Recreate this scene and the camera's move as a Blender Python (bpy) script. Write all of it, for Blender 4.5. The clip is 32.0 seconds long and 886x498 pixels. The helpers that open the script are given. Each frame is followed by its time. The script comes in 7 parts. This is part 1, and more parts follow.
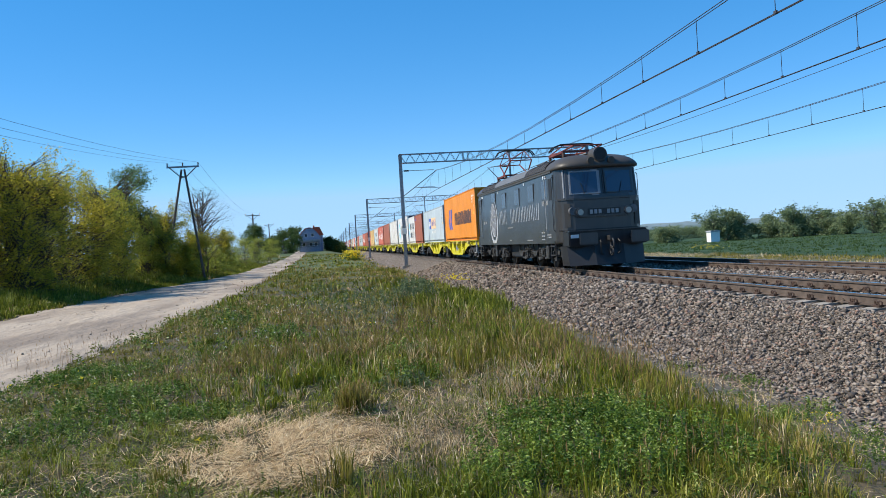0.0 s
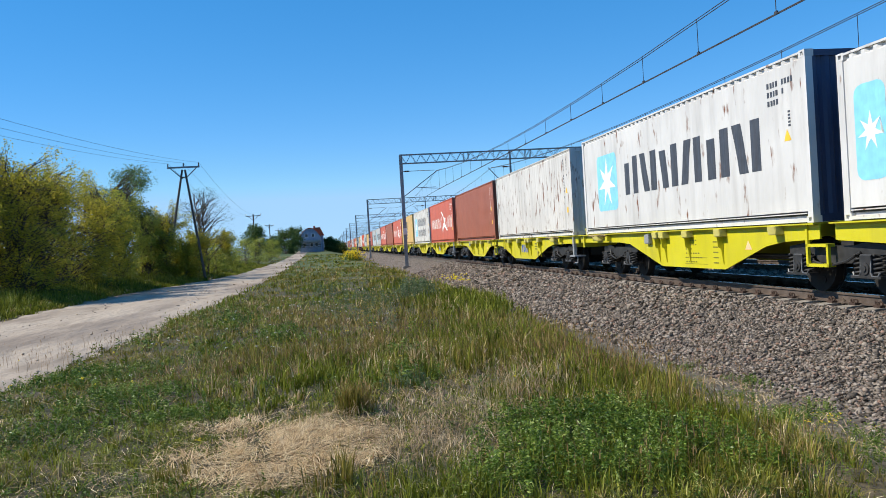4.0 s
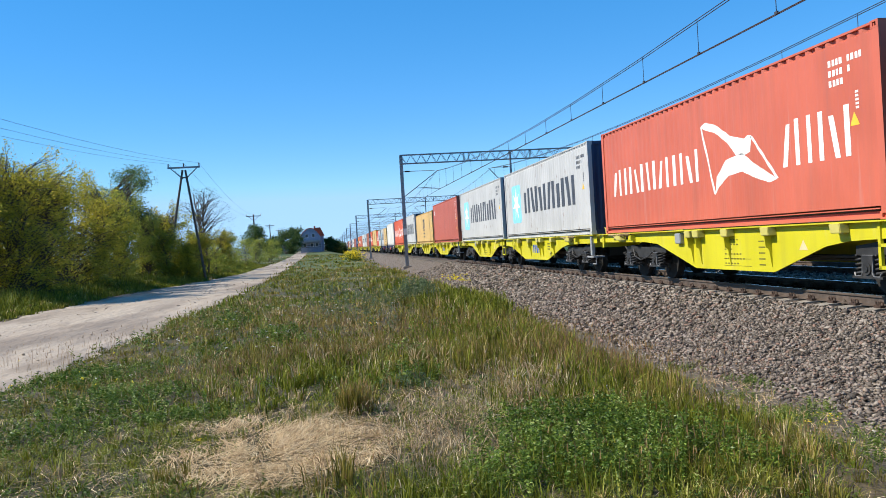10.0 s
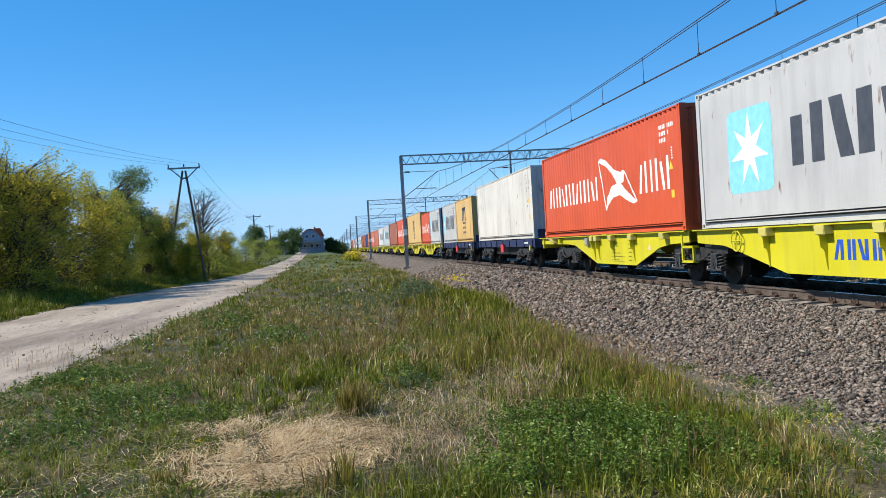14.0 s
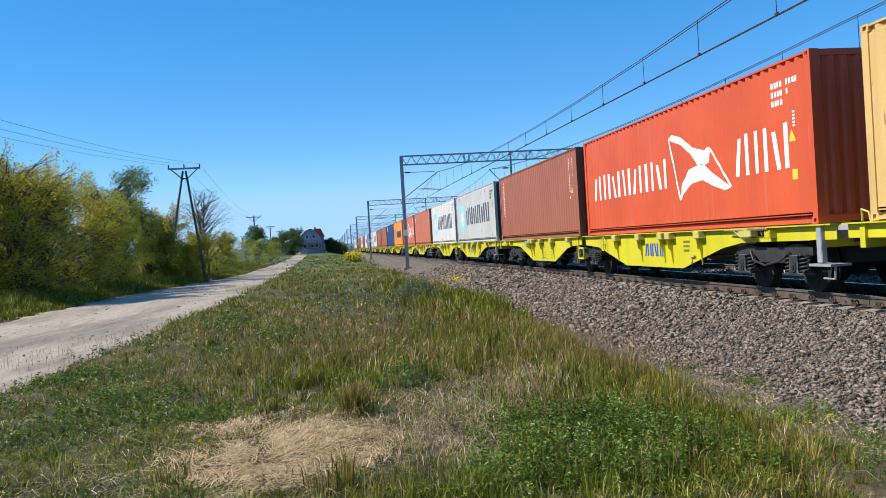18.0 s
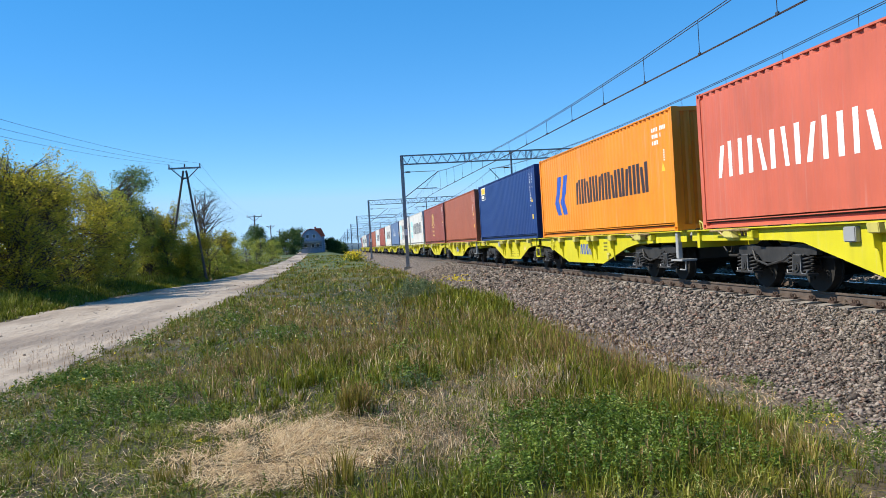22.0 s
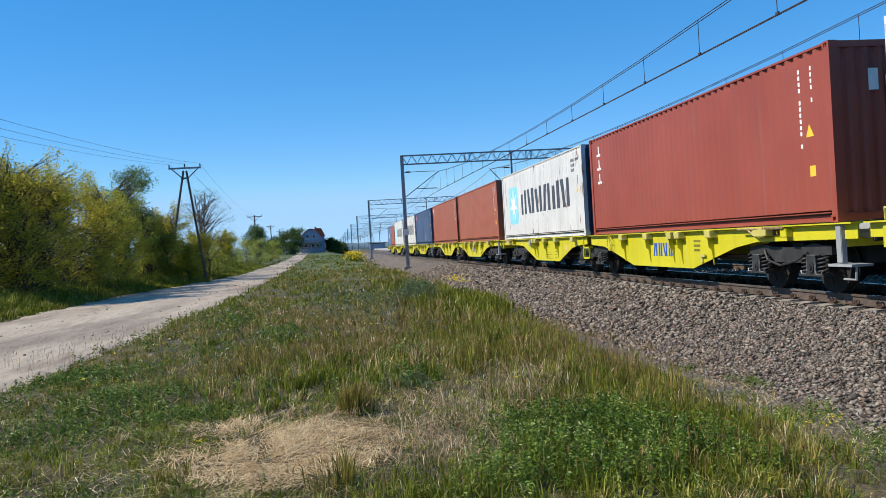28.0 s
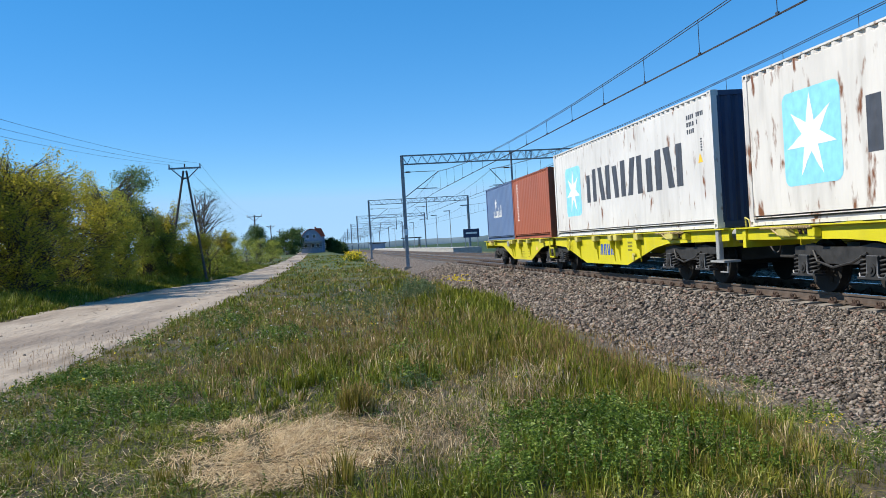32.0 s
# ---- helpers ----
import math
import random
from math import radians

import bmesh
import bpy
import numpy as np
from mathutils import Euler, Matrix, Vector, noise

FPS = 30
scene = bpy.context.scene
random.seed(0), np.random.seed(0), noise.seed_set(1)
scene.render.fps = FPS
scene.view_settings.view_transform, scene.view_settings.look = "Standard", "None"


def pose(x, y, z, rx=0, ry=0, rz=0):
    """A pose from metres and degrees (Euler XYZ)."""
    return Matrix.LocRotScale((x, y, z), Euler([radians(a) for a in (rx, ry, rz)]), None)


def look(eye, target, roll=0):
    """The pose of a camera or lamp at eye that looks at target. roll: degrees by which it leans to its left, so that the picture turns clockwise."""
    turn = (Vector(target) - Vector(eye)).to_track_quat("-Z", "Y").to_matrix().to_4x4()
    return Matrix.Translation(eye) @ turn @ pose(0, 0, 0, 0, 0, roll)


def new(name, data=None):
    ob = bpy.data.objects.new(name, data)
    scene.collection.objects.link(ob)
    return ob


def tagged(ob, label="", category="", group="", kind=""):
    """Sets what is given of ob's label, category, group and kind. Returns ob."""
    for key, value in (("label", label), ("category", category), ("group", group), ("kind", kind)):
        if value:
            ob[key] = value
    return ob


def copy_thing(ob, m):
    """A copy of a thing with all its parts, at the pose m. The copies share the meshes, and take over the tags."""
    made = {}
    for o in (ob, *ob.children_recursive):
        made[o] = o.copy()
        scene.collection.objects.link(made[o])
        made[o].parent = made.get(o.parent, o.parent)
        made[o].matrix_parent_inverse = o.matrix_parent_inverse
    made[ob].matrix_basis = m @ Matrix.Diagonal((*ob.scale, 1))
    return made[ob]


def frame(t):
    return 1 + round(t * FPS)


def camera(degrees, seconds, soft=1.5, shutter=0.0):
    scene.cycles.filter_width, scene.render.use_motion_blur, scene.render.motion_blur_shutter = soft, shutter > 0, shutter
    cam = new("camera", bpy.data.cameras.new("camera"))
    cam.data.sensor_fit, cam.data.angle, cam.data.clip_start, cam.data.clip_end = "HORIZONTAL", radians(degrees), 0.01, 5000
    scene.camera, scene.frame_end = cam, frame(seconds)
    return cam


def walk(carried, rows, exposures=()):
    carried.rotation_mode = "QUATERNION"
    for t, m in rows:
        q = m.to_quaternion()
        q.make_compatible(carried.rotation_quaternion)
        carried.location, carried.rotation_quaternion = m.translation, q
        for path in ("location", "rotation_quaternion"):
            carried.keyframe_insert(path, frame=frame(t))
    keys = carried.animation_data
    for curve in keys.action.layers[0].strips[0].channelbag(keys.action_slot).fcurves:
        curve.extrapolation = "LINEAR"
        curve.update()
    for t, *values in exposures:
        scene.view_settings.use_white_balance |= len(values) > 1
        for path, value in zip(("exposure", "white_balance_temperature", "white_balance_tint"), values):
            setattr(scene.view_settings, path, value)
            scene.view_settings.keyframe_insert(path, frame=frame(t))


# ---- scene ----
# Plan: z = 0 is the top of the rails, the near track runs along y at x = 9.2, the camera stands at the origin.
EYE = Vector((0.0, 0.0, 1.2474))
X1, X2 = 9.2, 13.5            # centre lines of the two tracks
cam = camera(57.05, 32.0, soft=0.7)


def cam_pose(dx, dy):
    """The camera's pose with its slow drift, dx and dy in thousandths of a radian."""
    yaw, pitch = radians(7.769) - dx / 1000, radians(-0.471) + dy / 1000
    way = Vector((math.sin(yaw) * math.cos(pitch), math.cos(yaw) * math.cos(pitch), math.sin(pitch)))
    return look(EYE, EYE + way * 10, -3.42)


walk(cam, [(t, cam_pose(a, b)) for t, a, b in (
    (0, -1.0, -1.4), (1.5, -0.85, -1.9), (2.5, -0.5, -1.9), (3.5, -0.35, -1.2), (6, -0.2, -0.5), (8, -0.2, -0.7),
    (9.5, 0, -0.2), (10.3, 0, -0.8), (11.5, 0, 0), (14, 0, 0.15), (17.3, 0.3, 1.0), (19, 0.35, 0.15),
    (22, 0.9, 0.15), (27, 1.0, 0.2), (32, 1.0, 0.2))],
    [(t, 0.54 + d) for t, d in ((0, -0.02), (1, 0.1), (2, 0.08), (3, -0.12), (6, 0.0), (7, 0.0), (8, -0.1), (9, 0.0), (10, 0.08), (11, -0.03),
                               (12, -0.14), (13, -0.03), (14, -0.04), (17, -0.08), (19, 0.05), (21, -0.05), (22, 0.06), (24, 0.12), (25, 0.03), (28, -0.1),
                               (29, 0.0), (30, 0.06), (31, 0.12), (32, -0.08))])

# ---- light ----
SUN = Vector((-1.0, 0.06, 0.90)).normalized()
world = bpy.data.worlds.new("sky")
scene.world = world
world.use_nodes = True
wn, wl = world.node_tree.nodes, world.node_tree.links
sky = wn.new("ShaderNodeTexSky")
sky.sky_type = "NISHITA"
sky.sun_disc = False
sky.sun_elevation = math.asin(SUN.z)
sky.sun_rotation = math.atan2(SUN.x, SUN.y)
sky.altitude = 0
sky.air_density = 0.6
sky.dust_density = 0.0
sky.ozone_density = 4.0
vivid = wn.new("ShaderNodeHueSaturation")
vivid.inputs["Saturation"].default_value = 1.75
soft_sky = wn.new("ShaderNodeGamma")
soft_sky.inputs["Gamma"].default_value = 0.56
wl.new(sky.outputs[0], soft_sky.inputs["Color"])
wl.new(soft_sky.outputs[0], vivid.inputs["Color"])
tint = wn.new("ShaderNodeMix")
tint.data_type, tint.blend_type = "RGBA", "MULTIPLY"
tint.inputs[0].default_value, tint.inputs[7].default_value = 1.0, (1.0, 1.0, 1.04, 1)
calm = wn.new("ShaderNodeMix")
calm.data_type, calm.blend_type = "RGBA", "DARKEN"
calm.inputs[0].default_value, calm.inputs[7].default_value = 0.9, (1.06, 1.83, 2.62, 1)
wl.new(vivid.outputs[0], calm.inputs[6])
wl.new(calm.outputs[2], tint.inputs[6])
wl.new(tint.outputs[2], wn["Background"].inputs[0])
wn["Background"].inputs[1].default_value = 0.266
lamp = bpy.data.lights.new("sun", "SUN")
lamp.energy, lamp.angle, lamp.color = 4.4, radians(0.55), (1.0, 0.925, 0.785)
sun = new("sun", lamp)
sun.matrix_world = look(SUN * 300, (0, 0, 0))

# ---- materials ----


def nodes_of(name):
    m = bpy.data.materials.new(name)
    m.use_nodes = True
    nt = m.node_tree
    return m, nt, nt.nodes["Principled BSDF"]


def node(nt, kind, **ins):
    n = nt.nodes.new(kind)
    for k, v in ins.items():
        n.inputs[k.replace("_", " ")].default_value = v
    return n


def mixed(nt, fac, a, b, mode="MIX"):
    """A colour mix; fac, a, b are sockets or values."""
    n = nt.nodes.new("ShaderNodeMix")
    n.data_type, n.blend_type = "RGBA", mode
    for i, v in ((0, fac), (6, a), (7, b)):
        if hasattr(v, "links"):
            nt.links.new(v, n.inputs[i])
        elif i == 0:
            n.inputs[0].default_value = v
        else:
            n.inputs[i].default_value = (*v, 1)
    return n.outputs[2]


def ramp(nt, fac, *stops):
    n = nt.nodes.new("ShaderNodeValToRGB")
    els = n.color_ramp.elements
    while len(els) < len(stops):
        els.new(0.5)
    for e, (p, c) in zip(els, stops):
        e.position, e.color = p, (*c, 1) if len(c) == 3 else c
    nt.links.new(fac, n.inputs[0])
    return n.outputs[0]


def spots(nt, scale, lo, hi, stretch=(1, 1, 1), detail=4, where="Object"):
    """A grey noise mask, 0 below lo and 1 above hi."""
    co = nt.nodes.new("ShaderNodeTexCoord")
    mp = nt.nodes.new("ShaderNodeMapping")
    mp.inputs["Scale"].default_value = stretch
    if where == "World":
        g = nt.nodes.new("ShaderNodeNewGeometry")
        nt.links.new(g.outputs["Position"], mp.inputs[0])
    else:
        oi = nt.nodes.new("ShaderNodeObjectInfo")
        sc = nt.nodes.new("ShaderNodeVectorMath")
        sc.operation = "MULTIPLY"
        nt.links.new(oi.outputs["Random"], sc.inputs[0])
        sc.inputs[1].default_value = (37, 53, 29)
        nt.links.new(sc.outputs[0], mp.inputs["Location"])
        nt.links.new(co.outputs[where], mp.inputs[0])
    n = node(nt, "ShaderNodeTexNoise", Scale=scale, Detail=detail)
    nt.links.new(mp.outputs[0], n.inputs["Vector"])
    r = nt.nodes.new("ShaderNodeMapRange")
    r.inputs[1].default_value, r.inputs[2].default_value = lo, hi
    nt.links.new(n.outputs[0], r.inputs[0])
    return r.outputs[0]


def bumped(nt, bsdf, height, strength, distance=0.02):
    b = nt.nodes.new("ShaderNodeBump")
    b.inputs["Strength"].default_value, b.inputs["Distance"].default_value = strength, distance
    nt.links.new(height, b.inputs["Height"])
    nt.links.new(b.outputs[0], bsdf.inputs["Normal"])


def shade(c, k):
    return tuple(min(1, v * k) for v in c)


def paint(name, col, rough=0.45, dirt=0.35, rust=0.0, metal=0.0, dirt_col=(0.10, 0.085, 0.07), fade=0.25, gloss=0.4):
    """Weathered paint on steel: fading in broad patches, dirt in streaks, rust in specks."""
    m, nt, b = nodes_of(name)
    c = mixed(nt, spots(nt, 0.7, 0.35, 0.7), shade(col, 1 - fade * 0.35), tuple(min(1, v * (1 + fade * 0.25) + 0.02 * fade) for v in col))
    s = nt.nodes.new("ShaderNodeMath")
    s.operation = "MULTIPLY"
    s.inputs[1].default_value = dirt
    nt.links.new(spots(nt, 2.2, 0.5, 0.85, (1.5, 1.5, 0.16), 6), s.inputs[0])
    c = mixed(nt, s.outputs[0], c, dirt_col)
    scratch = nt.nodes.new("ShaderNodeMath")
    scratch.operation = "MULTIPLY"
    scratch.inputs[1].default_value = 0.45 * fade / 0.25
    nt.links.new(spots(nt, 4.0, 0.63, 0.70, (1.6, 1.6, 0.10), 3), scratch.inputs[0])
    c = mixed(nt, scratch.outputs[0], c, tuple(v * 0.75 + 0.2 * max(col) for v in col))
    if rust:
        c = mixed(nt, spots(nt, 5, 0.685 - 0.14 * rust, 0.77 - 0.12 * rust, (1, 1, 0.35), 8), c, (0.17, 0.065, 0.025))
    nt.links.new(c, b.inputs["Base Color"])
    b.inputs["Roughness"].default_value, b.inputs["Metallic"].default_value = rough, metal
    b.inputs["Specular IOR Level"].default_value = gloss
    bumped(nt, b, spots(nt, 14, 0.3, 0.7), 0.15, 0.006)
    return m


def plain(name, col, rough=0.6, metal=0.0, vary=0.3, scale=6, bump=0.25):
    m, nt, b = nodes_of(name)
    n = spots(nt, scale, 0.3, 0.7)
    nt.links.new(mixed(nt, n, shade(col, 1 - vary), shade(col, 1 + vary)), b.inputs["Base Color"])
    b.inputs["Roughness"].default_value, b.inputs["Metallic"].default_value = rough, metal
    bumped(nt, b, n, bump, 0.01)
    return m


def foliage(name, stops, rough=0.6, light=0.45, patch=0.5, size=2.4):
    """Leaves or blades, tinted by their own chance and by the patch in which they grow, with light coming through."""
    m, nt, b = nodes_of(name)
    g = nt.nodes.new("ShaderNodeNewGeometry")
    mx0 = nt.nodes.new("ShaderNodeMix")
    mx0.inputs[0].default_value = patch
    nt.links.new(g.outputs["Random Per Island"], mx0.inputs[2])
    nt.links.new(spots(nt, size, 0.30, 0.70, where="World", detail=5), mx0.inputs[3])
    c = ramp(nt, mx0.outputs[0], *stops)
    nt.links.new(c, b.inputs["Base Color"])
    b.inputs["Roughness"].default_value = rough
    b.inputs["Specular IOR Level"].default_value = 0.22
    tr = nt.nodes.new("ShaderNodeBsdfTranslucent")
    nt.links.new(c, tr.inputs[0])
    mx = nt.nodes.new("ShaderNodeMixShader")
    mx.inputs[0].default_value = light
    nt.links.new(b.outputs[0], mx.inputs[1])
    nt.links.new(tr.outputs[0], mx.inputs[2])
    nt.links.new(mx.outputs[0], nt.nodes["Material Output"].inputs[0])
    return m


YELLOW = paint("yellow_wagon_paint", (0.57, 0.515, 0.016), 0.45, 0.25, 0.0)
NAVY = paint("navy_wagon_paint", (0.020, 0.028, 0.085), 0.5, 0.4)
CAST = plain("grimy_cast_steel", (0.026, 0.025, 0.025), 0.6, 0.0, 0.45)
GREY = paint("grey_coupling_paint", (0.30, 0.31, 0.32), 0.5, 0.4)
DARK = plain("black_grease", (0.012, 0.012, 0.013), 0.6, 0.0)
GRIME = plain("worn_grey_steel", (0.12, 0.12, 0.125), 0.5, 0.3, 0.4)
# grimy wheel steel, its colour taken near black for the shade under the train
WHEEL = plain("grimy_wheel_steel", (0.014, 0.013, 0.012), 0.85, 0.0)
CREAM = paint("cream_lug_paint", (0.52, 0.46, 0.12), 0.5, 0.35)
RUSTCREAM = plain("rusty_cream_paint", (0.36, 0.26, 0.12), 0.6, 0.1, 0.5, 20)
WHITE_MARK = plain("white_marking", (0.78, 0.78, 0.76), 0.5, 0, 0.08)
DARK_MARK = plain("dark_marking", (0.055, 0.06, 0.075), 0.5, 0, 0.2)
INK = plain("dark_brown_marking", (0.035, 0.024, 0.028), 0.5, 0, 0.2)
BLUE_MARK = plain("blue_marking", (0.02, 0.08, 0.42), 0.5, 0, 0.15)
SKY_MARK = plain("light_blue_marking", (0.24, 0.60, 0.78), 0.5, 0, 0.1)
YELLOW_MARK = plain("yellow_marking", (0.80, 0.50, 0.04), 0.5, 0, 0.1)
SAND_MARK = plain("peach_marking", (0.80, 0.52, 0.28), 0.5, 0, 0.08)
FAINT_MARK = plain("faint_stencil", (0.17, 0.16, 0.02), 0.5, 0, 0.2)
RED_MARK = plain("red_marking", (0.62, 0.04, 0.04), 0.5, 0, 0.1)
GALV = plain("galvanised_steel", (0.24, 0.26, 0.28), 0.5, 0.3, 0.25)
WIRE = plain("copper_wire", (0.045, 0.045, 0.05), 0.6, 0.2)
RAIL_SIDE = plain("rail_brown_steel", (0.105, 0.078, 0.062), 0.65, 0.2, 0.35)
RAIL_TOP = plain("polished_rail_head", (0.42, 0.42, 0.43), 0.25, 1.0, 0.15)
CONCRETE = plain("sleeper_concrete", (0.27, 0.24, 0.205), 0.85, 0, 0.25)
RUSTY = plain("rusty_fastening", (0.06, 0.035, 0.025), 0.75, 0.2, 0.4)

# ---- mesh kit ----


class Kit:
    """Collects plain solids into one mesh."""

    def __init__(self):
        self.v, self.f, self.weld = [], [], False

    def add(self, vs, fs):
        n = len(self.v)
        self.v += [tuple(p) for p in vs]
        self.f += [tuple(n + i for i in f) for f in fs]
        return self

    def box(self, x0, x1, y0, y1, z0, z1):
        return self.add([(x, y, z) for z in (z0, z1) for y in (y0, y1) for x in (x0, x1)],
                        [(0, 2, 3, 1), (4, 5, 7, 6), (0, 1, 5, 4), (2, 6, 7, 3), (0, 4, 6, 2), (1, 3, 7, 5)])

    def prism(self, outline, a, b, axis="x"):
        """An outline of (u, w) extruded from a to b: along x it is (y, z), along y (x, z), along z (x, y)."""
        put = {"x": lambda u, w, d: (d, u, w), "y": lambda u, w, d: (u, d, w), "z": lambda u, w, d: (u, w, d)}[axis]
        n = len(outline)
        vs = [put(u, w, a) for u, w in outline] + [put(u, w, b) for u, w in outline]
        fs = [tuple(range(n))[::-1], tuple(range(n, 2 * n))] + [(i, (i + 1) % n, n + (i + 1) % n, n + i) for i in range(n)]
        return self.add(vs, fs)

    def rod(self, p, q, r, n=8, r2=None):
        p, q = Vector(p), Vector(q)
        d = (q - p).normalized()
        u = d.orthogonal().normalized()
        w = d.cross(u)
        vs = [p + (u * math.cos(6.2832 * i / n) + w * math.sin(6.2832 * i / n)) * r for i in range(n)]
        r2 = r if r2 is None else r2
        vs += [q + (u * math.cos(6.2832 * i / n) + w * math.sin(6.2832 * i / n)) * r2 for i in range(n)]
        return self.add(vs, [tuple(range(n))[::-1], tuple(range(n, 2 * n))] + [(i, (i + 1) % n, n + (i + 1) % n, n + i) for i in range(n)])

    def path(self, pts, r, n=6):
        """One bent tube through the points."""
        pts = [Vector(p) for p in pts]
        ds = [(b - a).normalized() for a, b in zip(pts, pts[1:])]
        u = ds[0].orthogonal().normalized()
        rings = []
        for i, p in enumerate(pts):
            d = (ds[max(0, i - 1)] + ds[min(len(ds) - 1, i)]).normalized()
            u = (u - d * u.dot(d)).normalized()
            w = d.cross(u)
            rings.append([p + (u * math.cos(6.2832 * j / n) + w * math.sin(6.2832 * j / n)) * r for j in range(n)])
        return self.loft(rings)

    def ring(self, c, axis, r, t, n=20, m=6):
        c, axis = Vector(c), Vector(axis).normalized()
        u = axis.orthogonal().normalized()
        w = axis.cross(u)
        vs = []
        for i in range(n):
            d = u * math.cos(6.2832 * i / n) + w * math.sin(6.2832 * i / n)
            for j in range(m):
                vs.append(c + d * (r + t * math.cos(6.2832 * j / m)) + axis * t * math.sin(6.2832 * j / m))
        fs = [(i * m + j, (i + 1) % n * m + j, (i + 1) % n * m + (j + 1) % m, i * m + (j + 1) % m) for i in range(n) for j in range(m)]
        return self.add(vs, fs)

    def raised(self, y0, y1, z0, z1, lift=0.004):
        return slab(self, y0, y1, z0, z1, lift)

    def loft(self, rings):
        """Closed rings of equal length joined in order, with caps."""
        n = len(rings[0])
        vs = [p for r in rings for p in r]
        fs = [tuple(range(n))[::-1], tuple(range((len(rings) - 1) * n, len(rings) * n))]
        fs += [(j * n + i, j * n + (i + 1) % n, (j + 1) * n + (i + 1) % n, (j + 1) * n + i) for j in range(len(rings) - 1) for i in range(n)]
        return self.add(vs, fs)

    def mesh(self, name, mat, bevel=0.0, smooth=False):
        me = bpy.data.meshes.new(name)
        me.from_pydata(self.v, [], self.f)
        if bevel:
            bm = bmesh.new()
            bm.from_mesh(me)
            bmesh.ops.bevel(bm, geom=[e for e in bm.edges if len(e.link_faces) == 2 and e.calc_face_angle(0) > 0.5], offset=bevel, segments=2, affect="EDGES", clamp_overlap=True)
            bm.to_mesh(me)
            bm.free()
        bm = bmesh.new()
        bm.from_mesh(me)
        if self.weld:
            bmesh.ops.remove_doubles(bm, verts=bm.verts, dist=0.0002)
        bmesh.ops.recalc_face_normals(bm, faces=bm.faces)
        bm.to_mesh(me)
        bm.free()
        me.materials.append(mat)
        if smooth:
            me.shade_smooth()
        return me


def part(name, kit, mat, parent=None, label="", bevel=0.0, smooth=False, at=None):
    """Links a kit's solids (or a ready mesh) as one mesh object under a thing or a part."""
    me = kit.mesh(name, mat, bevel, smooth) if isinstance(kit, Kit) else kit
    ob = new(name, me)
    ob.parent = parent
    if at is not None:
        ob.matrix_basis = at if isinstance(at, Matrix) else Matrix.Translation(at)
    if label:
        ob["label"] = label
    return ob


def thing(name, label, category, group="", kind="", at=(0, 0, 0)):
    ob = tagged(new(name), label, category, group, kind)
    ob.matrix_basis = at if isinstance(at, Matrix) else Matrix.Translation(at)
    return ob


def fast_mesh(name, verts, faces_n, per, mat):
    """A big mesh from a numpy array of vertices, in faces of `per` corners laid out in order."""
    me = bpy.data.meshes.new(name)
    me.vertices.add(len(verts))
    me.vertices.foreach_set("co", np.asarray(verts, np.float32).ravel())
    idx = np.asarray(faces_n, np.int32)
    me.loops.add(idx.size)
    me.loops.foreach_set("vertex_index", idx.ravel())
    me.polygons.add(len(idx))
    me.polygons.foreach_set("loop_start", np.arange(0, idx.size, per, dtype=np.int32))
    me.polygons.foreach_set("loop_total", np.full(len(idx), per, np.int32))
    me.update(calc_edges=True)
    me.materials.append(mat)
    return me

# ---- ground ----


def smooth01(v, a, b):
    t = np.clip((np.asarray(v, float) - a) / (b - a), 0, 1)
    return t * t * (3 - 2 * t)


def waves(x, y):
    return (np.sin(x * 1.9 + 0.7 * np.sin(y * 0.8)) * np.sin(y * 1.3 + 1.0) * 0.5 + np.sin(x * 0.63 + 2 + 0.4 * y) * np.sin(y * 0.41 - 0.5 * x)) * 0.035


def road_edges(y):
    """Left and right edge of the sandy lane at y."""
    right = np.interp(y, (-30, 8, 14, 20, 40, 60, 110, 200, 330), (-6.6, -5.2, -4.75, -4.35, -4.1, -4.1, -5.0, -6.2, -9))
    left = np.interp(y, (-30, 15, 30, 45, 60, 75, 110, 200, 330), (-10.8, -11.2, -11.4, -11.2, -9.2, -8.3, -8.6, -9.4, -12.5))
    return left, right


def ground_z(x, y):
    x, y = np.asarray(x, float), np.asarray(y, float)
    l, r = road_edges(y)
    z = -0.50 - 0.35 * smooth01(x, 2.4, 5.3) - 0.05 * smooth01(x, 18, 26)
    onroad = smooth01(x, l - 0.5, l + 0.3) * (1 - smooth01(x, r - 0.3, r + 0.5))
    z = z + waves(x, y) * (1 - 0.6 * onroad) * (1 - smooth01(np.abs(x - 11), 8, 5) * 0.9) - 0.10 * onroad
    z = z + 0.25 * (1 - smooth01(x, l - 5, l - 0.5))
    z = z + 1.3 * smooth01(y, 110, 300) * (1 - smooth01(x, -2, 4))
    return z


def axis_steps(*spans):
    out = []
    for a, b, d in spans:
        n = max(1, round((b - a) / d))
        out += [a + (b - a) * i / n for i in range(n)]
    return np.array(out + [spans[-1][1]])


